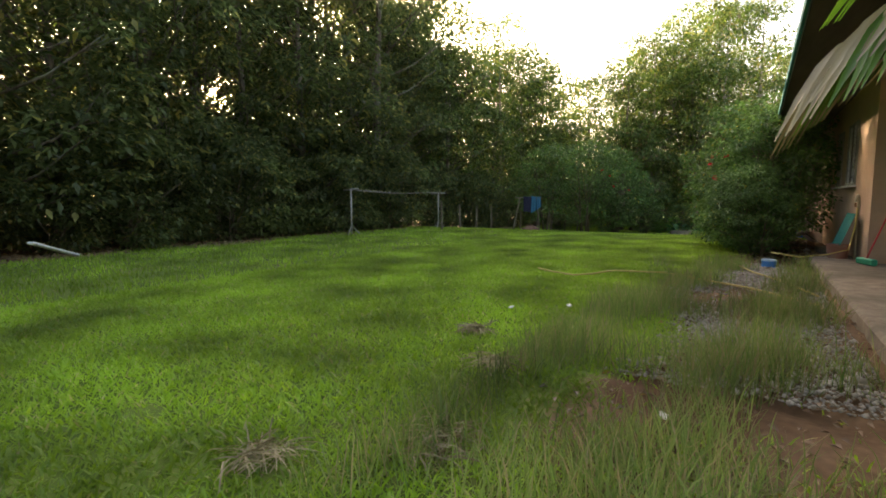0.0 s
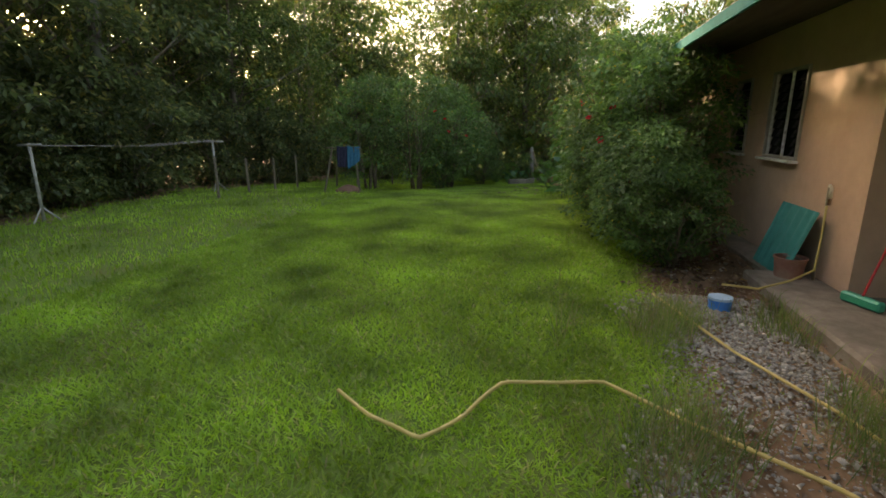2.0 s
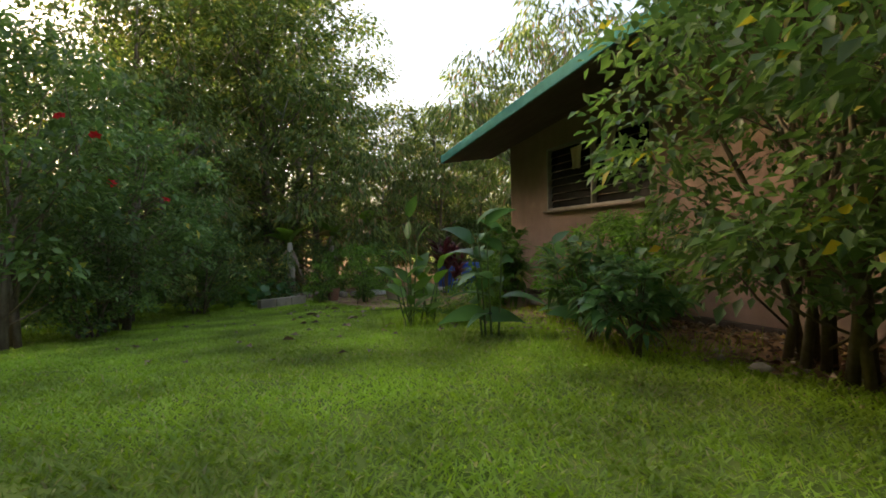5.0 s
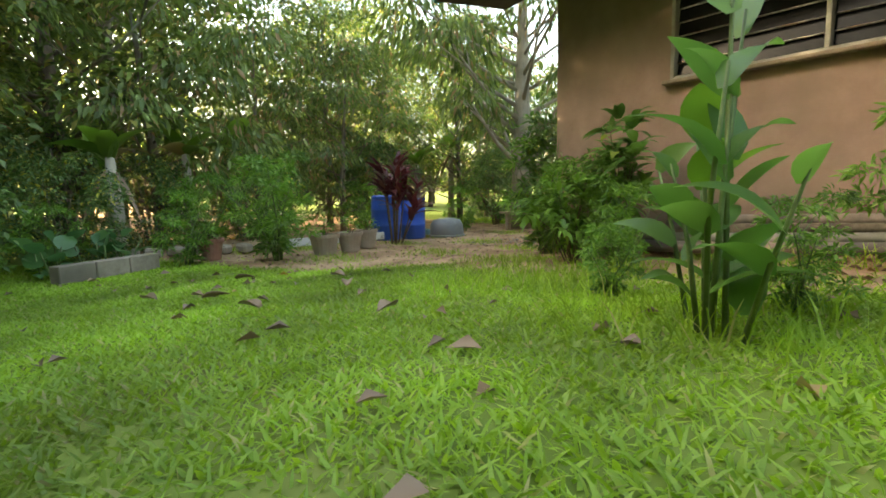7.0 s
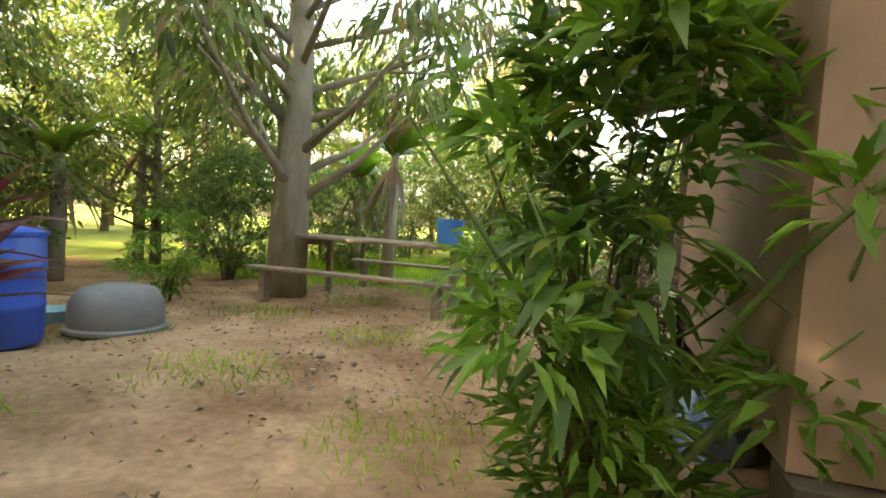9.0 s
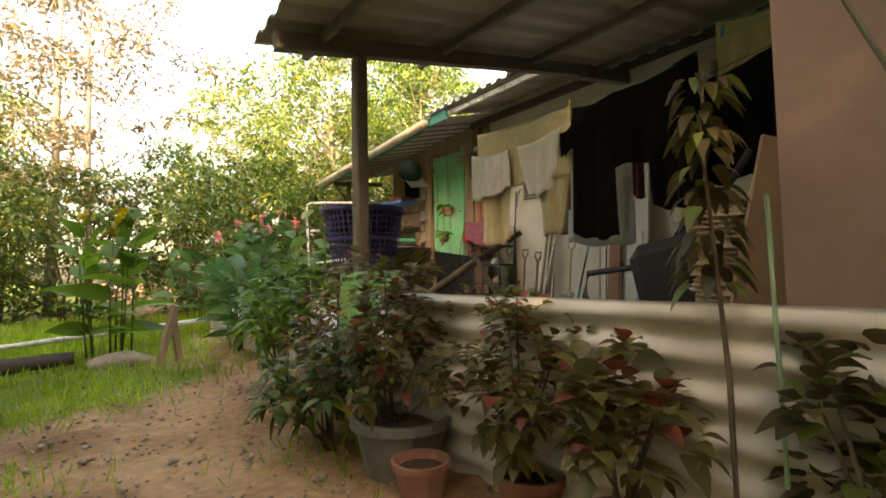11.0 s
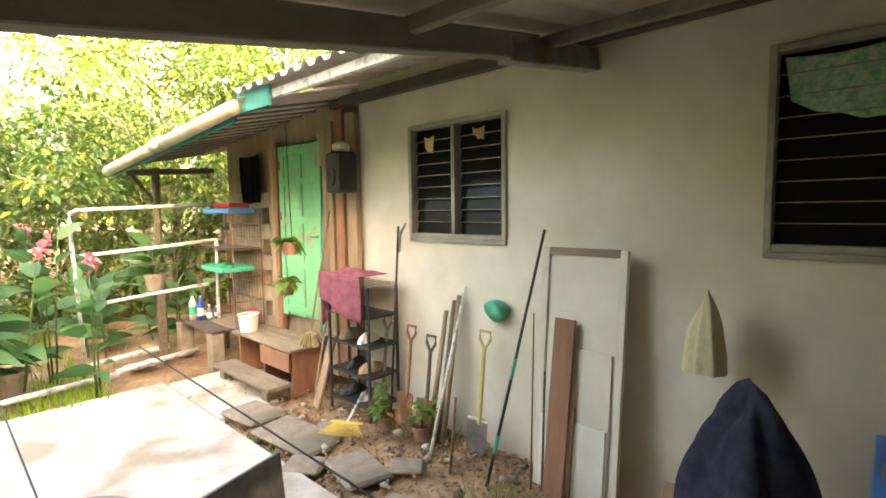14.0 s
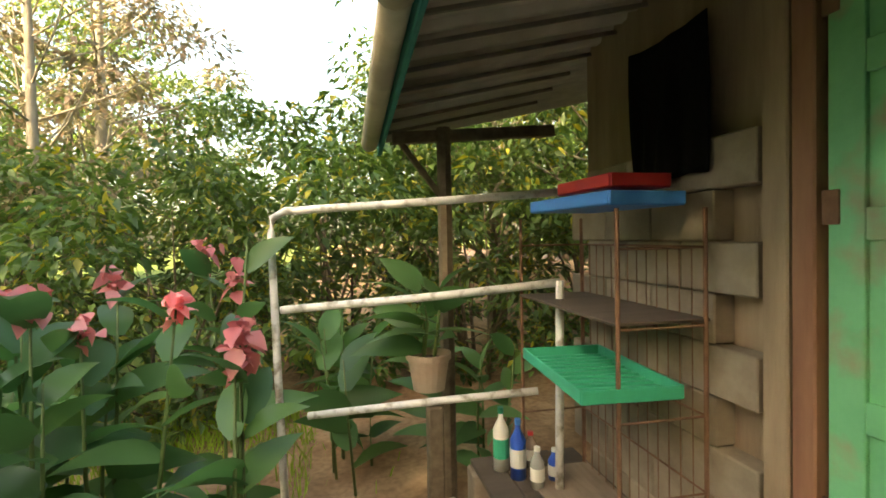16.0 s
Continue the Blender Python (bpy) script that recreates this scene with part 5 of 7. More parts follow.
single("grey_board", box((0, 0, 0.37), (0.72, 0.02, 0.76), 0.004), GREYMAT, "dark grey board propped on the slab", "board", (1.68, 5.26, -0.05), (-8, 3, 21))

# ---------------------------------------------------------------- laundry
line = thing("washing_line", label="green washing lines under the patio roof", category="washing line")
part("cord", tube([(0.66, 4.85, 1.42), (0.66, 3.9, 1.365), (0.66, 2.6, 1.335), (0.72, 1.95, 1.47)], 0.0014, 5), GREENPL, line)
part("cord", tube([(1.3, 1.95, 1.55), (1.3, 3.4, 1.41), (1.25, 4.82, 1.5)], 0.0022, 5), BLACKPL, line)
part("cord", tube([(1.0, 1.95, 1.62), (1.0, 2.3, 1.6), (1.0, 2.55, 1.65)], 0.0025, 5), GREENPL, line)
part("cord", tube([(1.75, 1.95, 1.47), (1.75, 2.4, 1.42), (1.75, 2.85, 1.425)], 0.0022, 5), GREENPL, line)
pants = thing("trousers", label="khaki trousers hung inside out with white pockets", category="trousers")
add_cloth("waist", cloth((0.655, 3.77, 1.36), (0.655, 3.04, 1.335), 0.34, 1, 0.014), CLOTH_KHAKI, pants)
add_cloth("leg", cloth((0.66, 3.74, 1.05), (0.66, 3.48, 1.05), 0.38, 2, 0.02), CLOTH_KHAKI, pants)
add_cloth("leg", cloth((0.66, 3.3, 1.05), (0.66, 3.04, 1.06), 0.36, 3, 0.025, flare=-0.3), CLOTH_KHAKI, pants)
add_cloth("pocket", cloth((0.63, 3.8, 1.23), (0.63, 3.47, 1.2), 0.25, 4, 0.012, lift=-0.3), CLOTH_WHITE, pants, "white pocket lining")
add_cloth("pocket", cloth((0.63, 3.4, 1.2), (0.63, 3.08, 1.24), 0.3, 5, 0.012, flare=-0.5), CLOTH_WHITE, pants, "white pocket lining")
add_cloth("black_shorts", cloth((0.66, 3.03, 1.325), (0.66, 2.79, 1.33), 0.67, 6, 0.012, lift=0.05), CLOTH_BLACK, None, "long black cotton shorts on the line", "shorts")
bs_ = thing("black_shirt", label="black shirt pegged by its hem on the washing line", category="shirt")
add_cloth("front", cloth((0.665, 2.8, 1.33), (0.68, 2.4, 1.39), 0.36, 7, 0.016), CLOTH_BLACK, bs_)
add_cloth("sleeve", cloth((0.672, 2.64, 1.12), (0.672, 2.37, 1.12), 0.36, 27, 0.016, flare=-0.3), CLOTH_BLACK, bs_)
add_cloth("sleeve", cloth((0.63, 3.09, 1.2), (0.63, 2.99, 1.25), 0.12, 28, 0.008, 8), CLOTH_BLACK, bs_)
add_cloth("black_shirt", cloth((0.955, 2.52, 1.36), (0.955, 2.2, 1.42), 0.5, 17, 0.02), CLOTH_BLACK, None, "black shirt on the second line", "shirt")
add_cloth("grey_shirt", cloth((1.29, 3.6, 1.4), (1.38, 3.14, 1.37), 0.72, 8, 0.012), CLOTH_GREY, None, "pale grey shirt folded over the line", "shirt")
part("cord", tube([(0.955, 4.82, 1.42), (0.955, 3.35, 1.318), (0.955, 2.55, 1.37), (0.955, 1.95, 1.46)], 0.002, 5), BLACKPL, line)
GREENPRINT = mat("green_printed_cloth", (0.1, 0.3, 0.2), (0.5, 0.55, 0.42), 26, 0.9, bump=0.2)
add_cloth("printed_cloth", cloth((0.95, 3.6, 1.335), (0.95, 3.07, 1.338), 0.2, 18, 0.01), GREENPRINT, None, "green printed cloth folded over the line", "cloth")
add_cloth("beige_cloth", cloth((0.942, 3.05, 1.345), (0.942, 2.5, 1.41), 0.16, 19, 0.01), mat("beige_cloth", (0.5, 0.4, 0.33), (0.6, 0.5, 0.42), 20, 0.9), None, "beige cloth strip folded over the line", "cloth")
for y in (3.62, 3.1):
    add_cloth("red_sleeve", cloth((1.3, y, 1.43), (1.3, y - 0.07, 1.42), 0.5, 9, 0.012, 6), CLOTH_PINK, None, "red cloth strip on the line", "cloth")
add_cloth("lilac_cloth", cloth((1.75, 2.75, 1.42), (1.75, 2.35, 1.42), 0.16, 10, 0.01), mat("lilac_cloth", (0.6, 0.5, 0.6), (0.7, 0.6, 0.7), 20, 0.9), None, "small lilac cloth pegged up", "cloth")
# yellow cloth darkened in its colour for the deep shade under the roof
add_cloth("pillow_cover", cloth((1.0, 2.46, 1.63), (1.0, 2.17, 1.6), 0.33, 11, 0.01), mat("shaded_yellow_cloth", (0.32, 0.28, 0.15), (0.4, 0.35, 0.2), 20, 0.9, bump=0.2), None, "yellowish pillow cover on the line", "pillow cover")
add_cloth("pale_cloth", cloth((2.5, 2.05, 1.75), (2.6, 1.96, 1.75), 0.6, 12, 0.02), mat("pink_cloth", (0.5, 0.3, 0.27), (0.6, 0.38, 0.33), 20, 0.9), None, "faded pink cloth hanging at the wall", "cloth")
for i, (p, m) in enumerate([((0.66, 3.05, 1.35), YELLOW_PETAL), ((1.75, 2.7, 1.44), mat("yellow_plastic", (0.6, 0.42, 0.03), (0.7, 0.5, 0.05), 4, 0.5)), ((0.68, 2.3, 1.43), BUCKETBLUE), ((1.3, 3.3, 1.41), WHITEPL)]):
    single("clothes_peg", box((0, 0, 0), (0.009, 0.011, 0.045), 0.002), m, "small coloured plastic clothes peg", "peg", p, (10, 0, 30 * i), group="pegs on the washing lines")
cap = thing("cap", (0.67, 4.6, 1.25), (0, 20, 30), label="green and white cap hung up to dry", category="cap")
part("crown", lathe([(0.09, 0), (0.088, 0.05), (0.07, 0.09), (0.03, 0.115), (0, 0.12)], 18), mat("dark_green_cloth", (0.02, 0.06, 0.05), (0.04, 0.1, 0.08), 20, 0.9), cap, smooth=True)
part("brim", box((0.12, 0, 0.005), (0.13, 0.15, 0.008), 0.003), WHITEPL, cap)
part("hook", tube([(0, 0, 0.1), (-0.06, 0, 0.17)], 0.004, 5), STEEL, cap)

# ---------------------------------------------------------------- stored goods under the patio roof
eggs = thing("egg_tray_stack", (0.47, 2.2, -0.05), (0, 0, 27), label="tall stack of brown pulp egg trays", category="egg trays")
bm = bmesh.new()
for k in range(5):
    for j in range(5):
        bmesh.ops.create_cone(bm, cap_ends=True, segments=8, radius1=0.026, radius2=0.012, depth=0.035, matrix=Matrix.Translation((-0.112 + 0.056 * k, -0.112 + 0.056 * j, 0.018)))
box((0, 0, 0.003), (0.29, 0.29, 0.007), 0.002, bm=bm)
tray = bpy.data.meshes.new("egg_tray")
bm.to_mesh(tray)
bm.free()
tray.materials.append(PULP)
rr = random.Random(4)
for k in range(20):
    t = new("egg_tray", tray)
    t.parent = eggs
    t.matrix_basis = pose(rr.uniform(-0.012, 0.012), rr.uniform(-0.012, 0.012), 0.42 + k * 0.0175, 0, 0, rr.uniform(-4, 4) + 90 * (k % 2))
part("crate", box((0, 0, 0.2), (0.32, 0.32, 0.4), 0.01), SOFFIT, eggs)
single("plywood_sheet", box((0, 0, 0.45), (0.3, 0.015, 1.0), 0.003), CARDBOARD, "brown hardboard sheet leaning on the trays", "board", (0.2, 2.06, -0.05), (-6, 16, -40))
mower = thing("garden_trolley", (0.62, 2.45, -0.05), label="black bagged trolley with a bent steel handle", category="trolley")
part("bag", box((0, 0, 0.36), (0.3, 0.3, 0.6), 0.05, pose(0, 0, 0, -12, 0, 10)), BLACKPL, mower, "black fabric bag")
part("badge", box((-0.135, 0.02, 0.33), (0.004, 0.13, 0.18), 0.0, pose(0, 0, 0, -12, 0, 10)), BUCKETBLUE, mower, "blue printed badge")
for i in range(3):
    part("badge_stripe", box((-0.139, 0.05 - 0.03 * i, 0.34), (0.003, 0.012, 0.11), 0.0, pose(0, 0, 0, -12, 0, 10)), WHITEPL, mower)
part("handle", tube([(-0.1, 0.28, 0.12), (-0.12, 0.42, 0.42), (-0.12, 0.4, 0.52), (0.02, 0.1, 0.56), (0.1, -0.05, 0.75), (0.14, -0.2, 1.0)], 0.014, 8), BLACKPL, mower, smooth=True)
part("wheel", lathe([(0, -0.03), (0.09, -0.03), (0.1, 0.0), (0.09, 0.03), (0, 0.03)], 20), BLACKPL, mower).matrix_basis = pose(-0.14, 0.3, 0.1, 0, 90, 20)
part("hub", lathe([(0, -0.035), (0.055, -0.035), (0.06, 0.0), (0.055, 0.035), (0, 0.035)], 20), mat("yellow_hub", (0.55, 0.42, 0.05), (0.65, 0.5, 0.08), 5, 0.5), mower, "yellow wheel hub").matrix_basis = pose(-0.155, 0.3, 0.1, 0, 90, 20)
drape("sack", (1.15, 2.75, -0.05), (0.55, 0.5), 0.62, 8, TARP, "full light grey woven sack", 6)
drape("sack", (1.7, 2.45, -0.05), (0.6, 0.55), 0.75, 9, TARP, "grey tarpaulin bundle against the wall", 5)
drape("jacket", (3.3, 3.72, 0.35), (0.55, 0.5), 0.68, 10, CLOTH_NAVY, "navy jacket thrown over boxes", 5, 30)
drape("hat", (3.72, 4.0, 0.98), (0.26, 0.2), 0.4, 12, CLOTH_KHAKI, "pointed khaki canvas hat", 3)
single("cardboard_box", box((0, 0, 0.22), (0.6, 0.7, 0.44), 0.012), CARDBOARD, "plain brown cardboard storage box", "box", (3.35, 3.75, -0.08), (0, 0, 12))
single("cardboard_box", box((0, 0, 0.2), (0.5, 0.6, 0.4), 0.012), CARDBOARD, "plain brown cardboard storage box", "box", (3.3, 2.95, -0.08), (0, 0, -8))
tb = thing("storage_table", (3.45, 2.65, -0.08), label="low table under a brown blanket", category="table")
part("tabletop", box((0, 0, 0.85), (0.8, 1.3, 0.04), 0.006), BUCKETBLUE, tb, "blue painted top")
for x in (-0.33, 0.33):
    for y in (-0.55, 0.55):
        part("leg", box((x, y, 0.42), (0.06, 0.06, 0.83), 0.006), WOOD, tb)
drape("blanket", (3.5, 2.62, 0.79), (0.75, 1.25), 0.24, 14, mat("brown_blanket", (0.16, 0.11, 0.07), (0.25, 0.17, 0.11), 12, 0.95, bump=0.4), "brown blanket heaped on the table", 4)

def curtain(y0, y1, z, drop, seed, material, label):
    me = cloth((4.018, y0, z), (4.018, y1, z), drop, seed, 0.004, flare=-0.15, lift=0.4)
    add_cloth("curtain", me, material, None, label, "curtain", 0.002)


curtain(3.74, 3.28, 2.64, 0.3, 81, GREENPRINT, "green and white printed curtain inside the louvres")
curtain(3.12, 2.7, 2.66, 0.16, 82, CLOTH_PINK, "faded red cloth inside the louvres")
curtain(6.42, 6.3, 2.52, 0.12, 83, CLOTH_KHAKI, "pale scrap of curtain inside the louvres")
curtain(5.86, 5.74, 2.54, 0.08, 84, CARDBOARD, "tan scrap of curtain inside the louvres")

# ---------------------------------------------------------------- along the cream wall
panel = thing("old_door_panel", (3.72, 4.78, -0.06), (0, 5.0, 0), label="old cream door panel leaning on the wall", category="door panel")
part("sheet", box((0, 0, 0.83), (0.02, 0.55, 1.66), 0.003), CREAMWALL, panel)
for y in (-0.275, 0.275):
    part("stile", box((-0.012, y, 0.83), (0.04, 0.05, 1.66), 0.004), CREAMWALL, panel)
part("rail", box((-0.012, 0, 1.64), (0.041, 0.5, 0.05), 0.004), WOOD, panel, "worn dark top rail")
part("lower_board", box((-0.025, 0.0, 0.52), (0.012, 0.46, 0.95), 0.002), CREAMWALL, panel)
part("white_board", box((-0.04, 0.02, 0.26), (0.012, 0.47, 0.5), 0.002), WHITEPL, panel, "white board offcut")
single("plank", box((0, 0, 0.6), (0.025, 0.15, 1.2), 0.004), REDWOOD, "reddish timber plank leaning on the panel", "plank", (3.6, 4.87, -0.06), (0, 8, 0))


def stick(name, p0, p1, r, material, label, extra=()):
    root = thing(name, p0, label=label, category=name.replace("_", " "))
    o = Vector(p0)
    part("shaft", rod((0, 0, 0), Vector(p1) - o, r, r * 0.85, 8), material, root, smooth=True)
    for nm, bm, m in extra:
        part(nm, bm, m, root)
    return root


G0 = -0.07
d = Vector((3.83, 5.07, 1.72)) - Vector((3.45, 5.3, G0))
stick("long_pole", (3.45, 5.3, G0), (3.83, 5.07, 1.72), 0.012, BLACKPL, "long black pole bound with green tape", [("tape", rod(d * 0.13, d * 0.2, 0.014), GREENPL), ("tape", rod(d * 0.42, d * 0.5, 0.014), GREENPL)])
stick("white_pole", (3.54, 5.94, G0 - 0.02), (3.94, 5.89, 1.23), 0.014, WHITEPAINT, "thin white painted pole against the wall")
stick("bush_knife", (3.72, 6.62, G0), (3.9, 6.66, 1.72), 0.012, BLACKPL, "long black handled slasher with a curved tip", [("blade", tube([(0.18, 0.04, 1.55), (0.18, 0.02, 1.72), (0.19, -0.05, 1.82)], [0.016, 0.016, 0.008], 6), STEEL)])
for (y, h, m) in [(6.02, 1.1, BROWNSTEM), (5.97, 1.15, WOODZ), (6.12, 1.0, WOODZ)]:
    stick("timber_pole", (3.72, y, G0), (3.92, y - 0.03, h), 0.024, m, "rough timber pole leaning on the wall")


def shovel(y, h, material, blade, label, x0=3.74):
    root = thing("shovel", (x0, y, G0), (0, 7, 0), label=label, category="shovel")
    part("shaft", rod((0, 0, 0.25), (0, 0, h - 0.12), 0.016, n=8), material, root)
    part("grip", tube([(0, 0, h - 0.14), (0, -0.055, h - 0.06), (0, -0.05, h), (0, 0.05, h), (0, 0.055, h - 0.06), (0, 0, h - 0.14)], 0.013, 7), material, root)
    bm = bmesh.new()
    n = 8
    rows = []
    for j in range(n + 1):
        t = j / n
        w = 0.1 * (1 if t < 0.65 else math.cos((t - 0.65) / 0.35 * 1.4))
        rows.append([bm.verts.new((-0.03 + 0.03 * math.cos(u * 1.6) + 0.01 * t, w * u, 0.3 - 0.3 * t)) for u in np.linspace(-1, 1, 7)])
    for a, b in zip(rows, rows[1:]):
        for k in range(6):
            bm.faces.new((a[k], a[k + 1], b[k + 1], b[k]))
    ob = part("blade", bm, blade, root, smooth=True)
    ob.modifiers.new("thickness", "SOLIDIFY").thickness = 0.004
    return root


shovel(6.78, 0.95, WOODZ, STEEL, "garden spade with a worn wooden grip")
shovel(6.45, 0.9, REDWOOD, RUST, "old rusty spade with a reddish handle")
shovel(5.62, 0.98, mat("yellow_handle", (0.42, 0.36, 0.12), (0.52, 0.45, 0.18), 8, 0.6), STEEL, "shovel with a faded yellow handle")
shovel(6.2, 0.85, BROWNSTEM, RUST, "short rusty spade leaning on the wall")
cup = thing("helmet", (3.88, 5.57, 1.06), (35, 70, 20), label="green plastic helmet hung on the shovel grip", category="helmet")
part("shell", lathe([(0.11, 0), (0.115, 0.03), (0.1, 0.1), (0.06, 0.15), (0, 0.165)], 20), GREENPL, cup, smooth=True)
cup.scale = (0.72, 0.95, 0.85)
stick("iron_bar", (3.4, 5.6, G0), (3.45, 5.58, 0.5), 0.011, RUST, "short iron bar stuck in the ground")
stick("iron_bar", (3.58, 4.75, G0), (3.62, 4.73, 0.6), 0.012, RUST, "thin iron bar by the plank")
stick("iron_bar", (2.35, 5.3, G0), (2.25, 5.32, 0.42), 0.012, RUST, "iron bar standing at the slab edge")
stick("cane", (3.62, 5.05, G0), (3.9, 5.2, 1.1), 0.006, BROWNSTEM, "thin brown cane against the wall")
stick("cane", (3.65, 4.98, G0), (3.72, 5.0, 0.75), 0.009, BROWNSTEM, "thin short cane against the wall")
rake = thing("rake", (3.3, 6.72, -0.02), (0, 0, 30), label="fan rake with yellow plastic tines lying down", category="rake")
TINES = mat("yellow_tines", (0.5, 0.36, 0.08), (0.6, 0.45, 0.12), 6, 0.5)
for i in range(22):
    a = -0.6 + 1.2 * i / 21
    part("tine", beam((0.0, 0.16 * a, 0.05), (-0.16 + 0.03 * abs(a), 0.34 * a, 0.0), 0.006, 0.006, 0), TINES, rake)
part("head", box((0.0, 0, 0.05), (0.03, 0.3, 0.015), 0.003), TINES, rake)
part("shaft", rod((0.02, 0, 0.05), (0.5, 0.05, 0.12), 0.011), WHITEPAINT, rake)
for x, y in ((3.55, 6.5), (3.62, 6.12)):
    pot((x, y, -0.05), 0.075, 0.12, TERRA, "small clay pot by the wall", "pots by the wall")
    leafy((x, y, 0.03), 0.26, 0.12, 8, 6, 0.085, int(y * 10), LEAF_BRIGHT, "small green seedling in a pot", 0.6, 3)

# shoe shelf with a cloth
sh = thing("shoe_rack", (3.72, 7.0, -0.06), label="dark metal rack holding old shoes", category="rack")
for x in (-0.17, 0.17):
    for y in (-0.3, 0.3):
        part("post", box((x, y, 0.62), (0.025, 0.025, 1.24), 0.003), BLACKPL, sh)
for z in (0.12, 0.4, 0.68, 0.96):
    part("shelf", box((0, 0, z), (0.36, 0.62, 0.02), 0.003), BLACKPL, sh)
bm = bmesh.new()
for k in range(9):
    beam((-0.18, -0.3 + 0.075 * k, 1.25), (0.18, -0.3 + 0.075 * k, 1.25), 0.004, 0.004, 0, bm)
for k in range(5):
    beam((-0.18 + 0.09 * k, -0.31, 1.25), (-0.18 + 0.09 * k, 0.31, 1.25), 0.004, 0.004, 0, bm)
part("wire_top", bm, STEEL, sh)
for i, (y, z, m) in enumerate([(-0.15, 0.41, CARDBOARD), (0.08, 0.41, BLACKPL), (0.15, 0.13, BLACKPL), (-0.1, 0.13, GREYPL), (-0.12, 0.69, WHITEPL), (0.12, 0.69, BROWNSTEM)]):
    s = drape("shoe", (3.7, 7.0 + y, z - 0.05), (0.26, 0.1), 0.09, 20 + i, m, "worn old shoe on the rack", 2, rr.uniform(-15, 15))
    s["group"] = "shoes on the rack"
tw = thing("towel", label="faded maroon towel draped over the rack", category="towel")
add_cloth("front_fold", cloth((3.49, 7.36, 1.285), (3.49, 6.74, 1.275), 0.34, 31, 0.022, lift=0.5, flare=0.08), CLOTH_PINK, tw)
tu, tv = np.meshgrid(np.linspace(0, 1, 17), np.linspace(0, 1, 17))
lump = 16 * tu * (1 - tu) * tv * (1 - tv)
tk = np.arange(289).reshape(17, 17)
tp = np.stack([3.482 + 0.345 * tu, 7.367 - 0.627 * tv, 1.287 - 0.01 * tv - 0.02 * np.sin(math.pi * tv) * (1 - tu) ** 2 - 0.02 * np.sin(math.pi * tu) * (1 - tv) ** 2 + lump * (0.03 + 0.022 * np.sin(11 * tu + 5 * tv) + 0.018 * np.sin(15 * tv - 4 * tu))], -1)
add_cloth("top_fold", fast_mesh("towel_top", tp.reshape(-1, 3), np.stack([tk[:-1, :-1], tk[:-1, 1:], tk[1:, 1:], tk[1:, :-1]], -1).reshape(-1, 4)), CLOTH_PINK, tw)
add_cloth("side_fold", cloth((3.49, 7.36, 1.285), (3.82, 7.36, 1.285), 0.4, 33, 0.02, lift=-0.6), CLOTH_PINK, tw)

# timber uprights and the door
for i, (y, x, w, z1, m) in enumerate([(7.36, 3.93, 0.16, 2.85, WOODZ), (7.52, 3.9, 0.14, 2.9, REDWOOD), (7.66, 3.88, 0.1, 2.8, WOODZ), (7.8, 3.9, 0.12, 2.75, WOODZ), (7.9, 3.92, 0.07, 2.7, GREENDOOR), (8.86, 3.92, 0.08, 2.7, REDWOOD), (8.97, 3.93, 0.1, 2.7, WOODZ)]):
    tagged(obj(f"door_post_{i + 1}", box((x, y, z1 / 2 + 0.05), (0.07, w, z1 - 0.1), 0.006), m), "weathered upright timber board beside the door", "post", kind="structure")
door = thing("door_1", (3.93, 8.8, 0.62), (0, 0, 3), label="panelled door with peeling green paint", category="door", kind="structure")
part("leaf", box((0, -0.42, 1.01), (0.04, 0.84, 2.02), 0.004), GREENDOOR, door)
for y in (-0.06, -0.42, -0.78):
    part("stile", box((-0.026, y, 1.01), (0.02, 0.1, 2.02), 0.003), GREENDOOR, door)
for z in (0.08, 0.62, 1.15, 1.6, 1.95):
    part("rail", box((-0.0255, -0.42, z), (0.018, 0.62, 0.09), 0.003), GREENDOOR, door)
part("knob", tube([(-0.03, -0.76, 0.96), (-0.09, -0.76, 0.96), (-0.1, -0.7, 0.96)], 0.012, 8), STEEL, door, "steel lever handle")
for z in (0.3, 1.2, 1.8):
    part("hinge", box((-0.035, -0.02, z), (0.012, 0.05, 0.1), 0.002), RUST, door)
spk = thing("loudspeaker", (3.8, 7.38, 2.05), (0, 0, -8), label="black box loudspeaker fixed to a post", category="loudspeaker")
part("cabinet", box((0, 0, 0.2), (0.22, 0.26, 0.4), 0.02), BLACKPL, spk)
part("grille", lathe([(0, 0), (0.09, 0), (0.09, 0.012), (0.03, 0.02), (0, 0.03)], 20), BLACKPL, spk).matrix_basis = pose(-0.112, 0, 0.16, 0, -90, 0)
single("paper_bag", box((0, 0, 0.05), (0.14, 0.16, 0.1), 0.03), WHITEPL, "crumpled white packet on the loudspeaker", "packet", (3.8, 7.38, 2.45), (0, 6, 15))


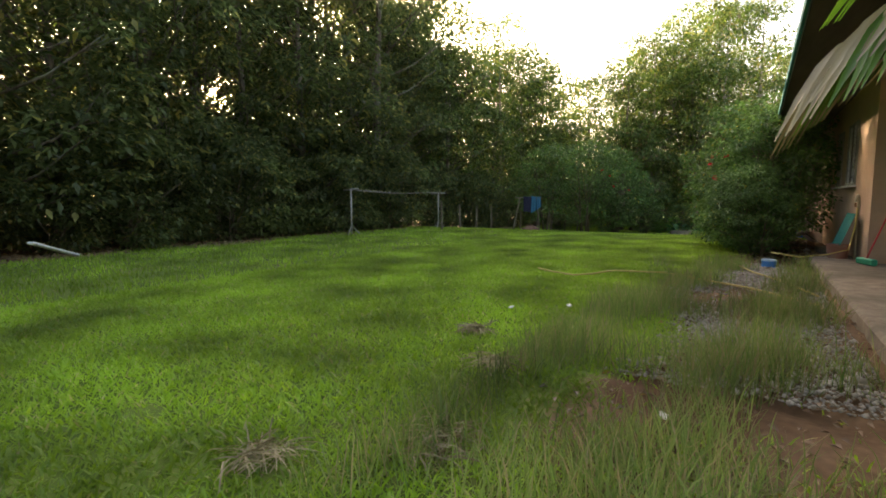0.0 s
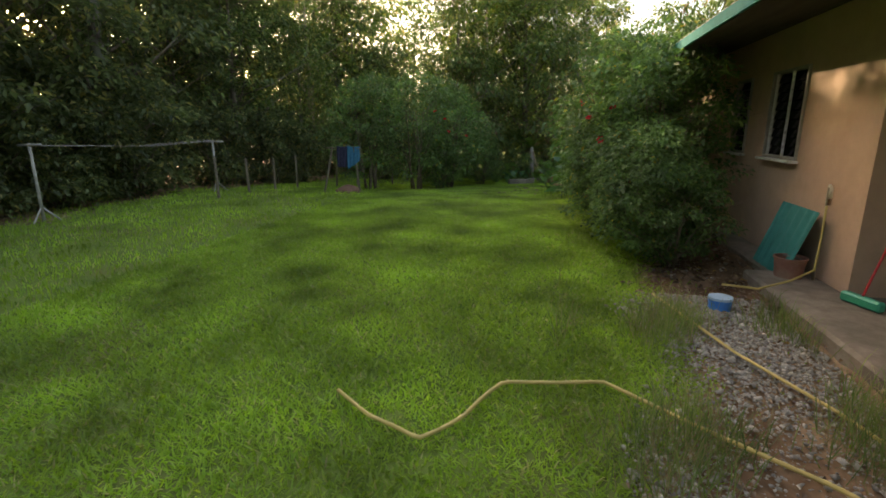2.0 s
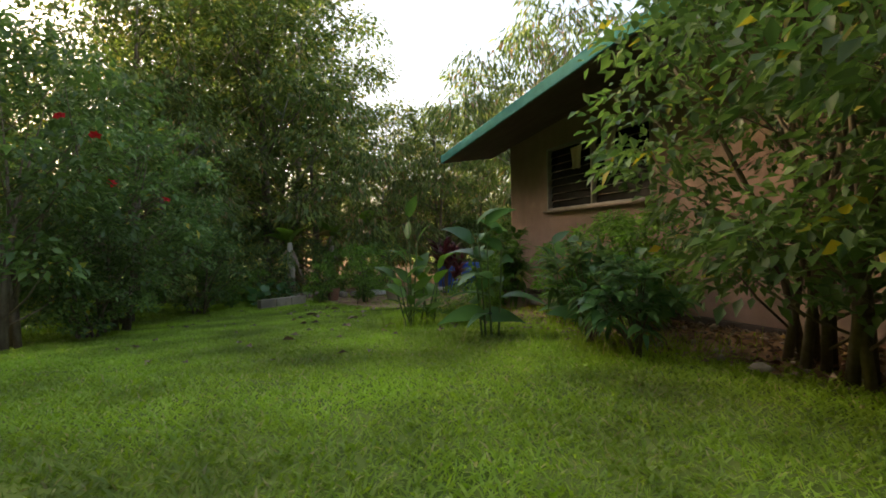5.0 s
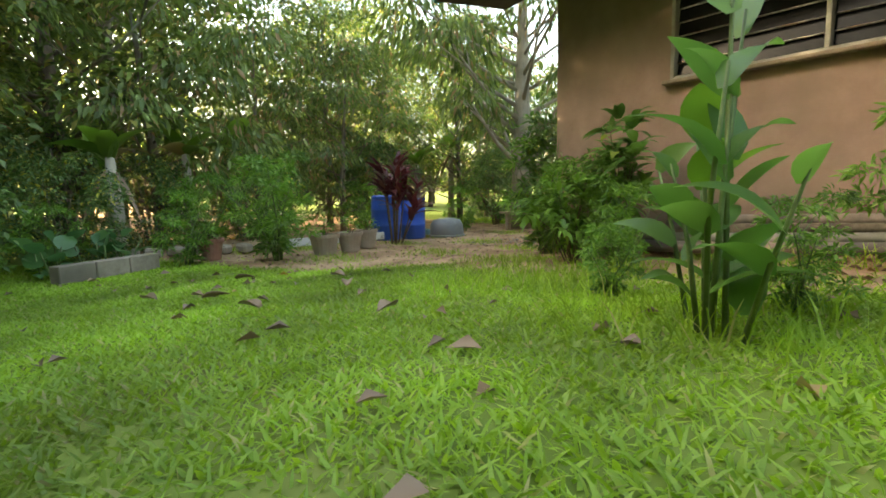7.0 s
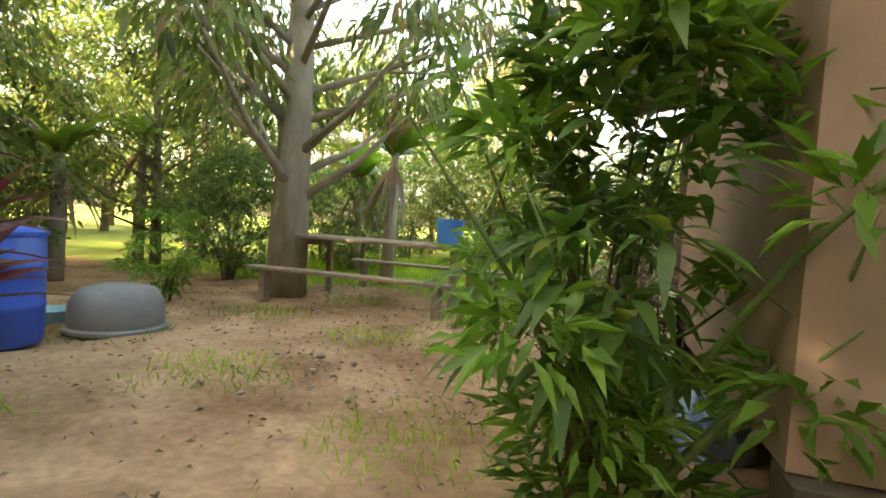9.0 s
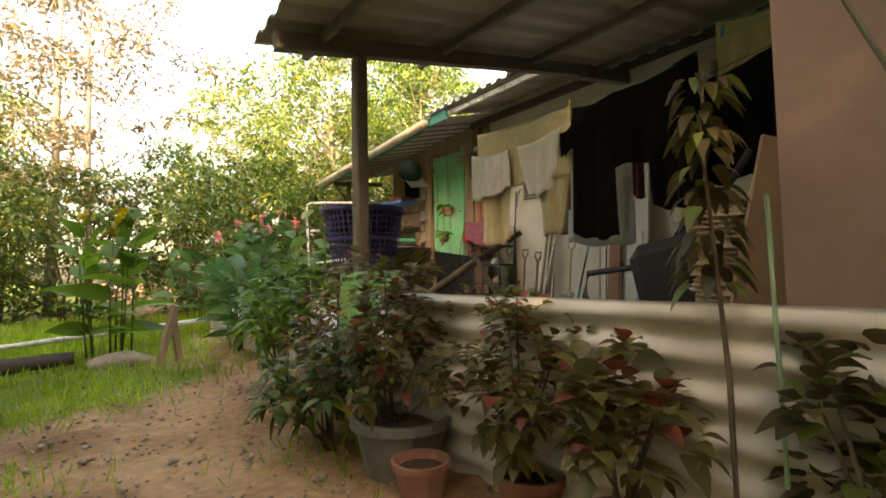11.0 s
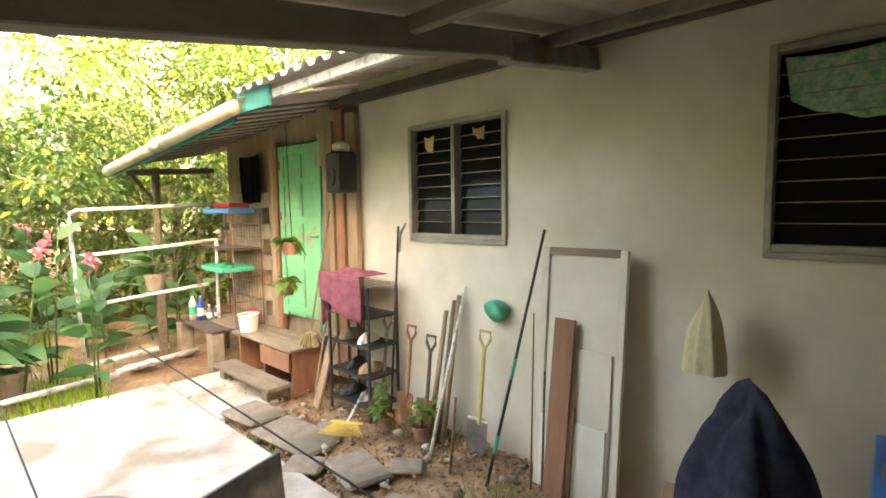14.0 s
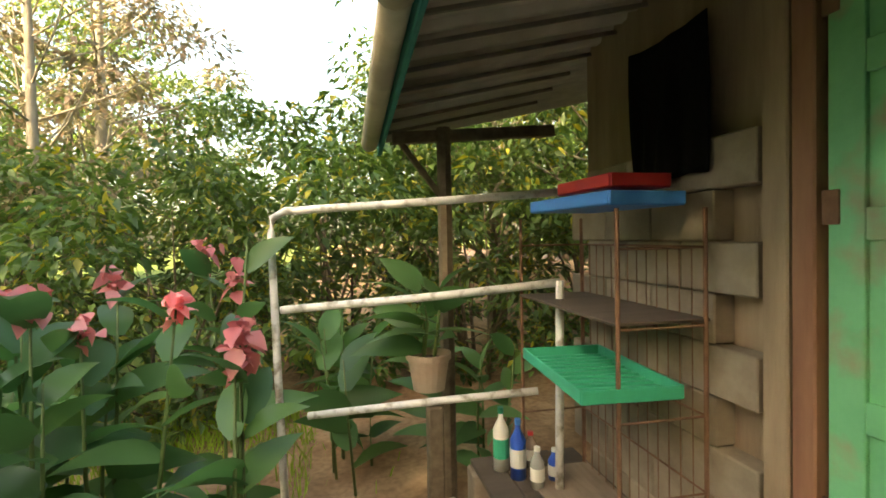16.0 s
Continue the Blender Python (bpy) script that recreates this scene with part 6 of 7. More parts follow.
def hanging_pot(x, y, z, top, seed, label):
    root = thing("hanging_pot", (x, y, z), label=label, category="hanging plant")
    part("pot", lathe([(0, 0), (0.07, 0), (0.1, 0.13), (0.095, 0.13), (0, 0.11)], 16), TERRA, root)
    part("cord", tube([(0.02, 0, 0.12), (0.0, 0, top - z)], 0.004, 5), BLACKPL, root)
    rng = np.random.default_rng(seed)
    n = 26
    a = rng.uniform(0, 6.28, n)
    v, f = blade_arrays(np.tile([0, 0, 0.12], (n, 1)) + rng.normal(size=(n, 3)) * 0.03, np.stack([np.cos(a), np.sin(a), rng.uniform(-0.2, 1.1, n)], -1), rng.uniform(0.1, 0.2, n), 0.6, rng, 4, 0.6)
    part("leaves", fast_mesh("leaves", v, f), LEAF_BRIGHT, root, smooth=True)
    return root


hanging_pot(3.4, 7.72, 1.44, 2.7, 1, "leafy plant in a hanging clay pot")
hanging_pot(3.42, 7.86, 1.02, 1.45, 2, "bright leafy plant in a lower hanging pot")
br = thing("broom", (3.62, 7.55, 0.5), (8, 6, 0), label="red-headed broom standing head up by the door", category="broom")
part("handle", rod((0, 0, -0.5), (0.05, 0.05, 0.75), 0.011), WOODZ, br)
single_head = part("head", box((0.03, 0.03, 0.56), (0.07, 0.34, 0.14), 0.015), REDPL, br, "red plastic broom head")
part("bristle_block", box((0.03, 0.03, 0.64), (0.05, 0.32, 0.03), 0.006), GREYPL, br)
gb = stick("broom_stick", (3.8, 7.82, 0.55), (3.86, 7.83, 2.35), 0.013, GREENPL, "green plastic broom stick by the door")
mop = thing("mop", (3.66, 7.84, 0.42), label="string mop with pale yellow strands", category="mop")
part("handle", rod((0, 0, 0.12), (0.16, -0.2, 1.45), 0.011), WOODZ, mop)
rng = np.random.default_rng(9)
bm = bmesh.new()
for i in range(46):
    a = rng.uniform(0, 6.28)
    r = rng.uniform(0.06, 0.15)
    tube([(0, 0, 0.16), (r * 0.6 * math.cos(a), r * 0.6 * math.sin(a), 0.13), (r * math.cos(a), r * math.sin(a), 0.02)], 0.008, 4, bm)
part("strands", bm, STRAW, mop)
single("sponge", box((0, 0, 0.03), (0.14, 0.1, 0.06), 0.02), CLOTH_NAVY, "dark blue cleaning cloth", "cloth", (3.8, 7.72, 0.46), (0, 0, 30))

# step bench before the door
bench = thing("step_bench", (3.6, 8.45, -0.1), label="weathered timber step bench before the door", category="bench")
for i in range(3):
    part("top_board", box((-0.14 + 0.155 * i, 0, 0.53), (0.15, 1.35, 0.03), 0.004), WOOD, bench)
for y in (-0.6, 0.0, 0.6):
    part("support", box((0.02, y, 0.27), (0.36, 0.04, 0.5), 0.004), REDWOOD, bench)
part("front_board", box((-0.2, -0.32, 0.4), (0.025, 0.6, 0.2), 0.004), REDWOOD, bench, "reddish front board")
part("lower_step", box((-0.36, -0.05, 0.2), (0.26, 1.3, 0.035), 0.004), WOOD, bench)
for y in (-0.5, 0.5):
    part("block", box((-0.34, y, 0.09), (0.18, 0.12, 0.18), 0.006), CONCRETE2, bench)
single("loose_board", box((0, 0, 0.36), (0.03, 0.1, 0.74), 0.004), WOODZ, "narrow board leaning on the rack", "board", (3.45, 7.42, -0.06), (8, 12, 0))
bucket((3.52, 8.95, 0.445), 0.12, 0.21, WHITEPL, "white plastic paint bucket on the bench")
single("red_jug", lathe([(0, 0), (0.08, 0), (0.09, 0.14), (0.05, 0.18), (0.0, 0.18)], 18), REDPL, "red plastic jug on the washing bench", "jug", (3.75, 9.3, 0.45))
single("dirt_step", box((0, 0, 0), (0.42, 0.75, 0.05), 0.02), CONCRETE2, "broken brown stone slab along the path", "stone", (2.98, 7.0, -0.065), (2, 0, 8))
for i, (x, y, s, a) in enumerate([(2.95, 7.72, 0.4, 8), (2.98, 6.15, 0.36, -12), (2.86, 5.5, 0.3, 20), (3.25, 5.9, 0.2, 40), (3.3, 6.9, 0.22, 65), (2.75, 6.5, 0.24, 33)]):
    single("stone_slab", box((0, 0, 0), (s, s * 1.3, 0.05), 0.02), CONCRETE2, "broken flat stone in the dirt", "stone", (x, y, -0.055), (1, 2, a), group="broken stones by the slab")

# washing corner: white frame, cage rack, trays, bottles
rail = thing("pipe_frame", (0, 0, 0), label="white chipped pipe frame by the washing corner", category="frame")
part("outer_pipe", tube([(2.17, 10.46, 0.05), (2.14, 10.48, 1.0), (2.12, 10.5, 1.8), (2.13, 10.5, 1.88), (2.2, 10.49, 1.92), (2.9, 10.3, 1.95), (3.7, 10.1, 1.99)], 0.022, 8), WHITEPAINT, rail, smooth=True)
part("pipe", tube([(2.17, 10.45, 1.37), (3.0, 10.2, 1.44), (3.62, 10.0, 1.51)], 0.022, 8), WHITEPAINT, rail, smooth=True)
part("pipe", tube([(2.3, 10.47, 0.76), (3.0, 10.3, 0.84), (3.55, 10.15, 0.9)], 0.022, 8), WHITEPAINT, rail, smooth=True)
part("post", tube([(3.6, 10.0, 0.35), (3.615, 9.99, 1.52)], 0.022, 8), WHITEPAINT, rail, smooth=True)
part("post", box((3.0, 10.32, 0.36), (0.09, 0.09, 0.9), 0.01), BROWNSTEM, rail)
rack = thing("wire_rack", (3.75, 9.75, 0.4), label="rusty wire cage rack for dishes", category="rack")
for k in range(14):
    part("wire", rod((0.12, -0.5 + k * 0.075, 0), (0.12, -0.5 + k * 0.075, 1.3), 0.003, n=4), RUST, rack)
for z in (0.02, 0.35, 0.65, 1.0, 1.3):
    for p0, p1 in (((0.12, -0.5, z), (0.12, 0.5, z)), ((-0.25, -0.5, z), (0.12, -0.5, z)), ((-0.25, 0.5, z), (0.12, 0.5, z))):
        part("wire", rod(p0, p1, 0.005, n=4), RUST, rack)
for x, y in ((-0.25, -0.5), (-0.25, 0.5), (0.12, -0.5), (0.12, 0.5)):
    part("post", rod((x, y, 0), (x, y, 1.45), 0.009, n=6), RUST, rack)
for z, m, nm in ((1.02, SOFFIT, "shelf"), (0.02, WOOD, "shelf")):
    part(nm, box((-0.06, 0, z), (0.4, 1.0, 0.012), 0.002), m, rack)
ct = thing("counter", (3.5, 9.9, -0.1), label="rough timber washing bench", category="bench")
for k in range(4):
    part("board", box((-0.18 + 0.17 * k, 0, 0.5), (0.16, 1.15, 0.03), 0.004), SOFFIT, ct)
for x, y in ((-0.2, -0.5), (-0.2, 0.5), (0.3, -0.5), (0.3, 0.5)):
    part("block", box((x, y, 0.24), (0.16, 0.16, 0.48), 0.01), CONCRETE2, ct)


def tray_thing(loc, s, material, label, rot=0):
    root = thing("tray", loc, (0, 0, rot), label=label, category="tray")
    bm = box((0, 0, 0.006), (s[0], s[1], 0.01), 0.003)
    for x in (-s[0] / 2, s[0] / 2):
        box((x, 0, 0.03), (0.01, s[1], 0.05), 0.003, bm=bm)
    for y in (-s[1] / 2, s[1] / 2):
        box((0, y, 0.03), (s[0], 0.012, 0.05), 0.003, bm=bm)
    part("body", bm, material, root)
    return root


tray_thing((3.6, 9.55, 1.86), (0.34, 0.6, 0.05), BUCKETBLUE, "bright blue plastic dish tray", 6)
tray_thing((3.62, 9.5, 1.93), (0.26, 0.42, 0.05), REDPL, "red plastic dish tray", 2)
grn = tray_thing((3.58, 9.6, 1.13), (0.4, 0.72, 0.05), GREENPL, "ridged green plastic draining tray", -4)
for k in range(11):
    part("ridge", box((0, -0.3 + 0.06 * k, 0.016), (0.37, 0.018, 0.014), 0.003), GREENPL, grn)
for i, (x, y, h, m, cm) in enumerate([(3.38, 10.3, 0.36, WHITEPL, GREENPL), (3.44, 10.18, 0.33, BLUEPL, BUCKETBLUE), (3.56, 10.3, 0.2, glass_mat("bottle_glass", (0.5, 0.4, 0.35)), REDPL), (3.5, 10.05, 0.22, glass_mat("clear_bottle", (0.7, 0.7, 0.65)), WHITEPL), (3.62, 10.1, 0.18, BLUEPL, WHITEPL)]):
    b = thing("bottle", (x, y, 0.415), label=["white detergent bottle with green cap", "blue detergent bottle on the bench", "small brown glass bottle on the bench", "clear plastic bottle on the bench", "blue and white plastic bottle"][i], category="bottle", group="bottles on the washing bench")
    part("body", lathe([(0, 0), (0.035 + 0.06 * (h - 0.2), 0), (0.036 + 0.06 * (h - 0.2), h * 0.65), (0.016, h * 0.82), (0.014, h * 0.9), (0, h * 0.9)], 14), m, b, smooth=True)
    part("cap", lathe([(0, h * 0.9), (0.017, h * 0.9), (0.017, h), (0, h)], 12), cm, b)
    part("paper_label", lathe([(0.0365 + 0.06 * (h - 0.2), h * 0.2), (0.0375 + 0.06 * (h - 0.2), h * 0.21), (0.0375 + 0.06 * (h - 0.2), h * 0.5), (0.0365 + 0.06 * (h - 0.2), h * 0.51)], 14), WHITEPL if i != 0 else GREENPL, b)
tagged(obj("kitchen_post", rod((3.2, 10.9, -0.1), (3.2, 10.9, 2.5), 0.05, n=8), BROWNSTEM), "round timber post under the kitchen roof", "post", kind="structure")
tagged(obj("kitchen_beam", beam((2.85, 10.9, 2.42), (4.0, 10.9, 2.5), 0.06, 0.08), BROWNSTEM), "rough timber roof beam", "beam", kind="structure")
tagged(obj("kitchen_brace", beam((3.2, 10.9, 2.0), (2.9, 10.9, 2.4), 0.04, 0.04), BROWNSTEM), "timber brace under the roof", "beam", kind="structure")
add_cloth("dark_cloth", cloth((3.88, 9.75, 2.6), (3.88, 9.25, 2.6), 0.6, 41, 0.02), CLOTH_BLACK, None, "dark cloth hung under the kitchen eave", "cloth")
blk = thing("block_wall", label="unpainted concrete block wall behind the wire rack", category="wall", kind="structure")
bme = bpy.data.meshes.new("block")
bm = box((0, 0, 0), (0.12, 0.394, 0.194), 0.006)
bm.to_mesh(bme)
bm.free()
bme.materials.append(mat("plain_block", (0.24, 0.195, 0.145), (0.35, 0.295, 0.225), 6, 0.9, bump=0.4, random_tint=0.12))
for r in range(9):
    for k in range(3):
        o = new("block", bme)
        o.parent = blk
        o.matrix_basis = pose(3.97, 9.25 + 0.4 * k + 0.2 * (r % 2), 0.42 + 0.2 * r)

# potted plants by the frame
for x, y, r, m in ((1.46, 10.3, 0.17, POTTAN), (1.16, 10.1, 0.18, POTTAN)):
    pot((x, y, -0.12), r, 0.3, m, "weathered tan plant pot beside the path", "pots by the pipe frame")
pot((3.0, 10.5, 0.85), 0.13, 0.22, POTTAN, "tan pot standing on the pipe frame", "pots by the pipe frame")
canna((1.15, 10.2, 0.0), 1.6, 13, 0.5, 1, "tall canna with pink flower heads and broad leaves", flower=PINK_PETAL, spread=0.42, width=0.36, per=8, bend=0.5)
canna((1.85, 10.55, -0.1), 1.9, 3, 0.42, 2, "slender canna with pink flowers", flower=PINK_PETAL, spread=0.12)
canna((2.1, 9.62, -0.1), 1.5, 3, 0.4, 3, "young canna with a pink flower", flower=PINK_PETAL, spread=0.1)
canna((3.0, 10.55, 1.0), 0.5, 3, 0.4, 4, "broad-leaved plant in the raised pot", spread=0.06)
canna((0.2, 11.0, -0.2), 1.2, 7, 0.5, 5, "leafy canna clump in the yard", spread=0.4)
canna((2.6, 11.6, -0.1), 1.3, 6, 0.55, 6, "broad green clump behind the frame", spread=0.4)
canna((3.5, 11.5, -0.1), 1.1, 5, 0.5, 7, "green clump under the gutter", spread=0.3)
tufts(on(0.85, 9.8), 90, 0.3, 0.05, 3, LEAF_BRIGHT, "low tufted border plant with pink flowers", "border_plant")
flowers("small_flower", [(0.85, 9.7, 0.12), (0.95, 9.85, 0.15), (0.75, 9.9, 0.13)], PINK_PETAL, 0.03, "small pink border flower")
for i, (p0, p1) in enumerate([((0.6, 9.7, -0.03), (2.4, 10.0, -0.03)), ((2.4, 10.05, -0.02), (3.4, 10.25, 0.0)), ((2.2, 10.6, -0.02), (3.2, 10.75, 0.0)), ((-3.4, 8.9, -0.36), (0.5, 9.6, -0.1))]):
    single("edging_pipe", tube([p0, Vector(p0).lerp(Vector(p1), 0.5) + Vector((0, 0.03, 0.0)), p1], 0.035, 8), WHITEPAINT, "dirty white pipe laid as bed edging", "pipe", smooth=True, group="edging pipes")
for i in range(6):
    single("plaster_shard", box((0, 0, 0), (0.16, 0.12, 0.012), 0.003), WHITEPL, "broken white sheet piece on the ground", "rubble", (2.62 + 0.08 * (i % 3), 10.2 + 0.11 * (i // 3), -0.07 + 0.008 * i), (4 * i - 8, 5, 40 * i), group="white broken pieces")

# plants before the tin fence
pot((-0.2, 1.62, -0.38), 0.15, 0.22, TERRA, "clay pot holding a spider plant", "pots along the tin fence")
tufts((-0.2, 1.62, -0.2), 420, 0.33, 0.024, 5, LEAF_STRIPED, "striped spider plant spilling over its pot")
pot((-0.2, 2.22, -0.38), 0.14, 0.2, TERRA, "red clay pot with a dark coleus", "pots along the tin fence")
leafy((-0.2, 2.22, -0.2), 0.55, 0.2, 26, 11, 0.08, 3, LEAF_COLEUS, "dark-leaved coleus in a clay pot", 0.75)
pot((-0.12, 2.65, -0.38), 0.12, 0.18, TERRA, "red clay pot by the fence", "pots along the tin fence")
leafy((-0.16, 2.65, -0.25), 0.7, 0.28, 60, 12, 0.065, 4, LEAF_COLEUS, "bushy bronze coleus in a red pot", 0.7)
pot((-0.2, 3.35, -0.38), 0.22, 0.24, GREYPL, "wide grey tub with a bushy coleus", "pots along the tin fence")
pot((-0.3, 3.05, -0.38), 0.11, 0.15, TERRA, "small red pot beside the tub", "pots along the tin fence")
leafy((-0.22, 3.4, -0.3), 0.95, 0.4, 95, 14, 0.065, 5, LEAF_COLEUS, "large bronze and green coleus bush", 0.65)
leafy((-0.35, 3.8, -0.38), 0.6, 0.36, 44, 11, 0.1, 6, LEAF_YELLOW, "yellow-green leafy plant by the fence", 0.5)
leafy((-0.1, 4.2, -0.35), 0.72, 0.3, 40, 11, 0.1, 7, LEAF_CROTON, "croton with red and yellow leaves", 0.4)
leafy((-0.15, 5.1, -0.35), 1.0, 0.42, 40, 12, 0.13, 8, LEAF_BRIGHT, "bushy bright green plant by the post", 0.5)
leafy((0.25, 6.6, -0.3), 0.9, 0.4, 34, 12, 0.15, 9, LEAF_BROAD, "leafy green plant by the patio", 0.45)
canna((0.3, 7.6, -0.3), 1.05, 7, 0.45, 8, "dark green canna clump beside the slab", spread=0.35)
tall = thing("tall_coleus", (-0.12, 1.98, -0.38), label="tall wilting brown coleus tied to a cane", category="plant")
part("stem", tube([(0, 0, 0), (0.03, 0.02, 0.6), (0.0, 0.05, 1.25)], [0.009, 0.007, 0.004], 6), BROWNSTEM, tall)
part("cane", rod((-0.03, -0.12, 0), (-0.02, -0.1, 1.02), 0.005, n=6), mat("pale_green_cane", (0.2, 0.36, 0.2), (0.3, 0.45, 0.28), 8, 0.6), tall, "pale green cane")
rng = np.random.default_rng(12)
n = 130
zz = rng.uniform(0.82, 1.36, n)
a = rng.uniform(0, 6.28, n)
v, f = blade_arrays(np.stack([0.05 * np.cos(a), 0.04 + 0.05 * np.sin(a), zz], -1), np.stack([np.cos(a), np.sin(a), -0.4 + 0 * a], -1), rng.uniform(0.03, 0.064, n), 0.6, rng, 4, 0.7)
part("leaves", fast_mesh("leaves", v, f), LEAF_DARKCOLEUS, tall, smooth=True)
leafy((-0.12, 1.72, -0.2), 0.6, 0.16, 16, 9, 0.085, 13, LEAF_DARKCOLEUS, "large dark coleus before the tin sheet", 0.8, 2)
drape("plastic_bag", (0.12, 1.35, -0.36), (0.35, 0.4), 0.4, 15, mat("blue_white_bag", (0.04, 0.15, 0.5), (0.6, 0.62, 0.66), 5, 0.4), "blue and white plastic sack under the wall", 5)
single("bare_branch", tube([(-0.25, 1.5, 0.4), (-0.22, 1.62, 0.75), (-0.2, 1.75, 1.1), (-0.25, 1.85, 1.35)], [0.007, 0.006, 0.005, 0.003], 6), PALEBARK, "thin bare branch before the brown wall", "branch", smooth=True)

# yard table with benches
tab = thing("yard_table", (-3.4, 5.0, -0.44), label="long rough timber table in the yard", category="table")
for k in range(4):
    part("top_board", box((0, -0.42 + 0.28 * k, 0.84), (2.7, 0.27, 0.04), 0.006), WOOD, tab)
for x in (-1.1, 1.18):
    for y in (-0.42, 0.42):
        part("leg", box((x, y, 0.4), (0.08, 0.08, 0.84), 0.008), WOOD, tab)
    part("cross_rail", box((x, 0, 0.77), (0.06, 0.95, 0.09), 0.006), WOOD, tab)
for y, x in ((3.95, -3.4), (6.3, -3.2)):
    bb = thing("yard_bench", (x, y, -0.44), label="low timber plank bench beside the table", category="bench", group="benches at the yard table")
    part("seat", box((0, 0, 0.43), (2.7, 0.24, 0.045), 0.006), WOOD, bb)
    for dx in (-1.15, 1.2):
        part("leg", box((dx, 0, 0.2), (0.09, 0.14, 0.42), 0.008), WOOD, bb)
bucket((-2.35, 4.75, 0.42), 0.19, 0.34, BUCKETBLUE, "bright blue plastic bucket upside on the table")
banana(on(-4.2, 6.9), 2.4, 3, "banana plant beside the yard table")
banana(on(-6.0, 9.0), 2.2, 4, "banana plant at the back of the yard")
canna(on(-1.06, 8.3), 1.7, 8, 0.55, 10, "tall canna with yellow flowers", flower=YELLOW_PETAL, leafmat=LEAF_BRIGHT, spread=0.3)
for x, y, lean in ((-0.7, 7.2, 14), (-0.5, 7.3, -10)):
    single("stake", box((0, 0, 0.28), (0.07, 0.05, 0.66), 0.006), WOODZ, "short timber stake in the grass", "stake", on(x, y), (0, lean, 20), group="stakes by the canna")
drape("stone", on(-1.0, 7.6, -0.03), (0.6, 0.4), 0.14, 18, CONCRETE2, "pale stone at the foot of the canna", 3)
single("log", tube([(-2.6, 7.6, -0.33), (-1.9, 7.75, -0.32), (-1.4, 7.8, -0.3)], [0.09, 0.08, 0.07], 9), SOFFIT, "dark fallen log in the grass", "log", smooth=True)
for i, (x, y, a) in enumerate([(-0.75, 2.05, 10), (-0.55, 1.75, 70), (-1.1, 2.2, 140), (-0.4, 1.95, 220), (-0.75, 1.5, 300), (-0.3, 2.6, 30)]):
    rng = np.random.default_rng(60 + i)
    v, f = blade_arrays(np.zeros((1, 3)), np.array([[1.0, 0, 0.2]]), np.array([0.14]), 0.5, rng, 5, 0.2, 0.4)
    ob = single("dry_leaf", fast_mesh("dry_leaf", v, f), LEAF_DRY, "large curled dry leaf on the earth", "leaf", on(x, y, 0.01), (0, 0, a), group="large dry leaves")
    ob.modifiers.new("thickness", "SOLIDIFY").thickness = 0.002

# ---------------------------------------------------------------- lawn side
def t_pole(x, y, h, label):
    root = thing("clothesline_pole", on(x, y), label=label, category="clothesline", group="clothesline poles on the lawn")
    part("post", rod((0, 0, 0), (0.0, 0, h), 0.032, 0.028, 9), FRAME, root, smooth=True)
    part("cross_bar", rod((-0.1, -0.42, h - 0.05), (0.1, 0.42, h - 0.03), 0.024, n=8), FRAME, root, smooth=True)
    for a in (0.3, 2.4, 4.5):
        part("foot", rod((0.0, 0, 0.3), (0.28 * math.cos(a), 0.28 * math.sin(a), 0.01), 0.016, n=7), FRAME, root)
    return root


t_pole(11.0, -13.1, 1.56, "grey T-shaped clothesline pole on splayed feet")
t_pole(5.85, -12.95, 1.5, "grey T-shaped clothesline pole at the lawn's far side")
wires = thing("clothesline_wire", label="slack wires strung between two poles", category="clothesline")
for k in range(4):
    o = -0.36 + 0.24 * k
    part("wire", tube([(11.0 + o * 0.24, -13.1 + o, 1.72), (8.4, -13.0 + o, 1.62), (5.85 + o * 0.24, -12.95 + o, 1.7)], 0.006, 4), STEEL, wires)
rk = thing("drying_rack", on(4.7, -9.35), label="simple stick rack with two towels", category="drying rack")
part("post", rod((-0.1, 0.45, 0), (0, 0.35, 1.35), 0.03, n=7), BROWNSTEM, rk)
part("post", rod((0.35, -0.5, 0), (0, -0.35, 1.35), 0.03, n=7), BROWNSTEM, rk)
part("bar", rod((0, 0.6, 1.3), (0, -0.6, 1.32), 0.02, n=7), BROWNSTEM, rk)
add_cloth("dark_towel", cloth((4.72, -9.55, 1.52), (4.72, -9.2, 1.51), 0.62, 51, 0.015), CLOTH_NAVY, None, "dark towel hung on the stick rack", "towel")
add_cloth("blue_towel", cloth((4.74, -9.2, 1.52), (4.7, -8.82, 1.5), 0.55, 52, 0.02, lift=-0.5), CLOTH_BLUE, None, "blue towel hung on the stick rack", "towel")
drape("rubbish_heap", on(4.5, -9.3, -0.03), (0.9, 0.7), 0.22, 53, RUST, "small heap of rusty scrap under the rack", 5)
for i in range(11):
    x = 7.2 - 1.25 * i
    single("fence_post", rod((0, 0, -0.1), (rp.uniform(-0.05, 0.05), rp.uniform(-0.05, 0.05), rp.uniform(0.95, 1.25)), 0.04, 0.035, 7), BROWNSTEM, "rough timber post of a wire fence", "fence post", on(x, -11.9 + 0.28 * i * (1 if i > 3 else 0.3), 0), group="wire fence posts")
single("garden_hose", tube([(x, y, float(gz(x, y)) + 0.06) for x, y in zip(*[np.interp(np.linspace(0, 1, 60), np.linspace(0, 1, 9), c) + 0.012 * np.sin(np.linspace(0, 25, 60)) for c in ((15.85, 16.1, 16.26, 15.95, 15.48, 15.32, 15.75, 16.2, 17.0), (-4.48, -4.15, -3.78, -3.55, -3.35, -2.65, -2.15, -1.55, -0.95))])], 0.014, 7), HOSE, "yellow garden hose lying across the lawn", "hose", smooth=True)
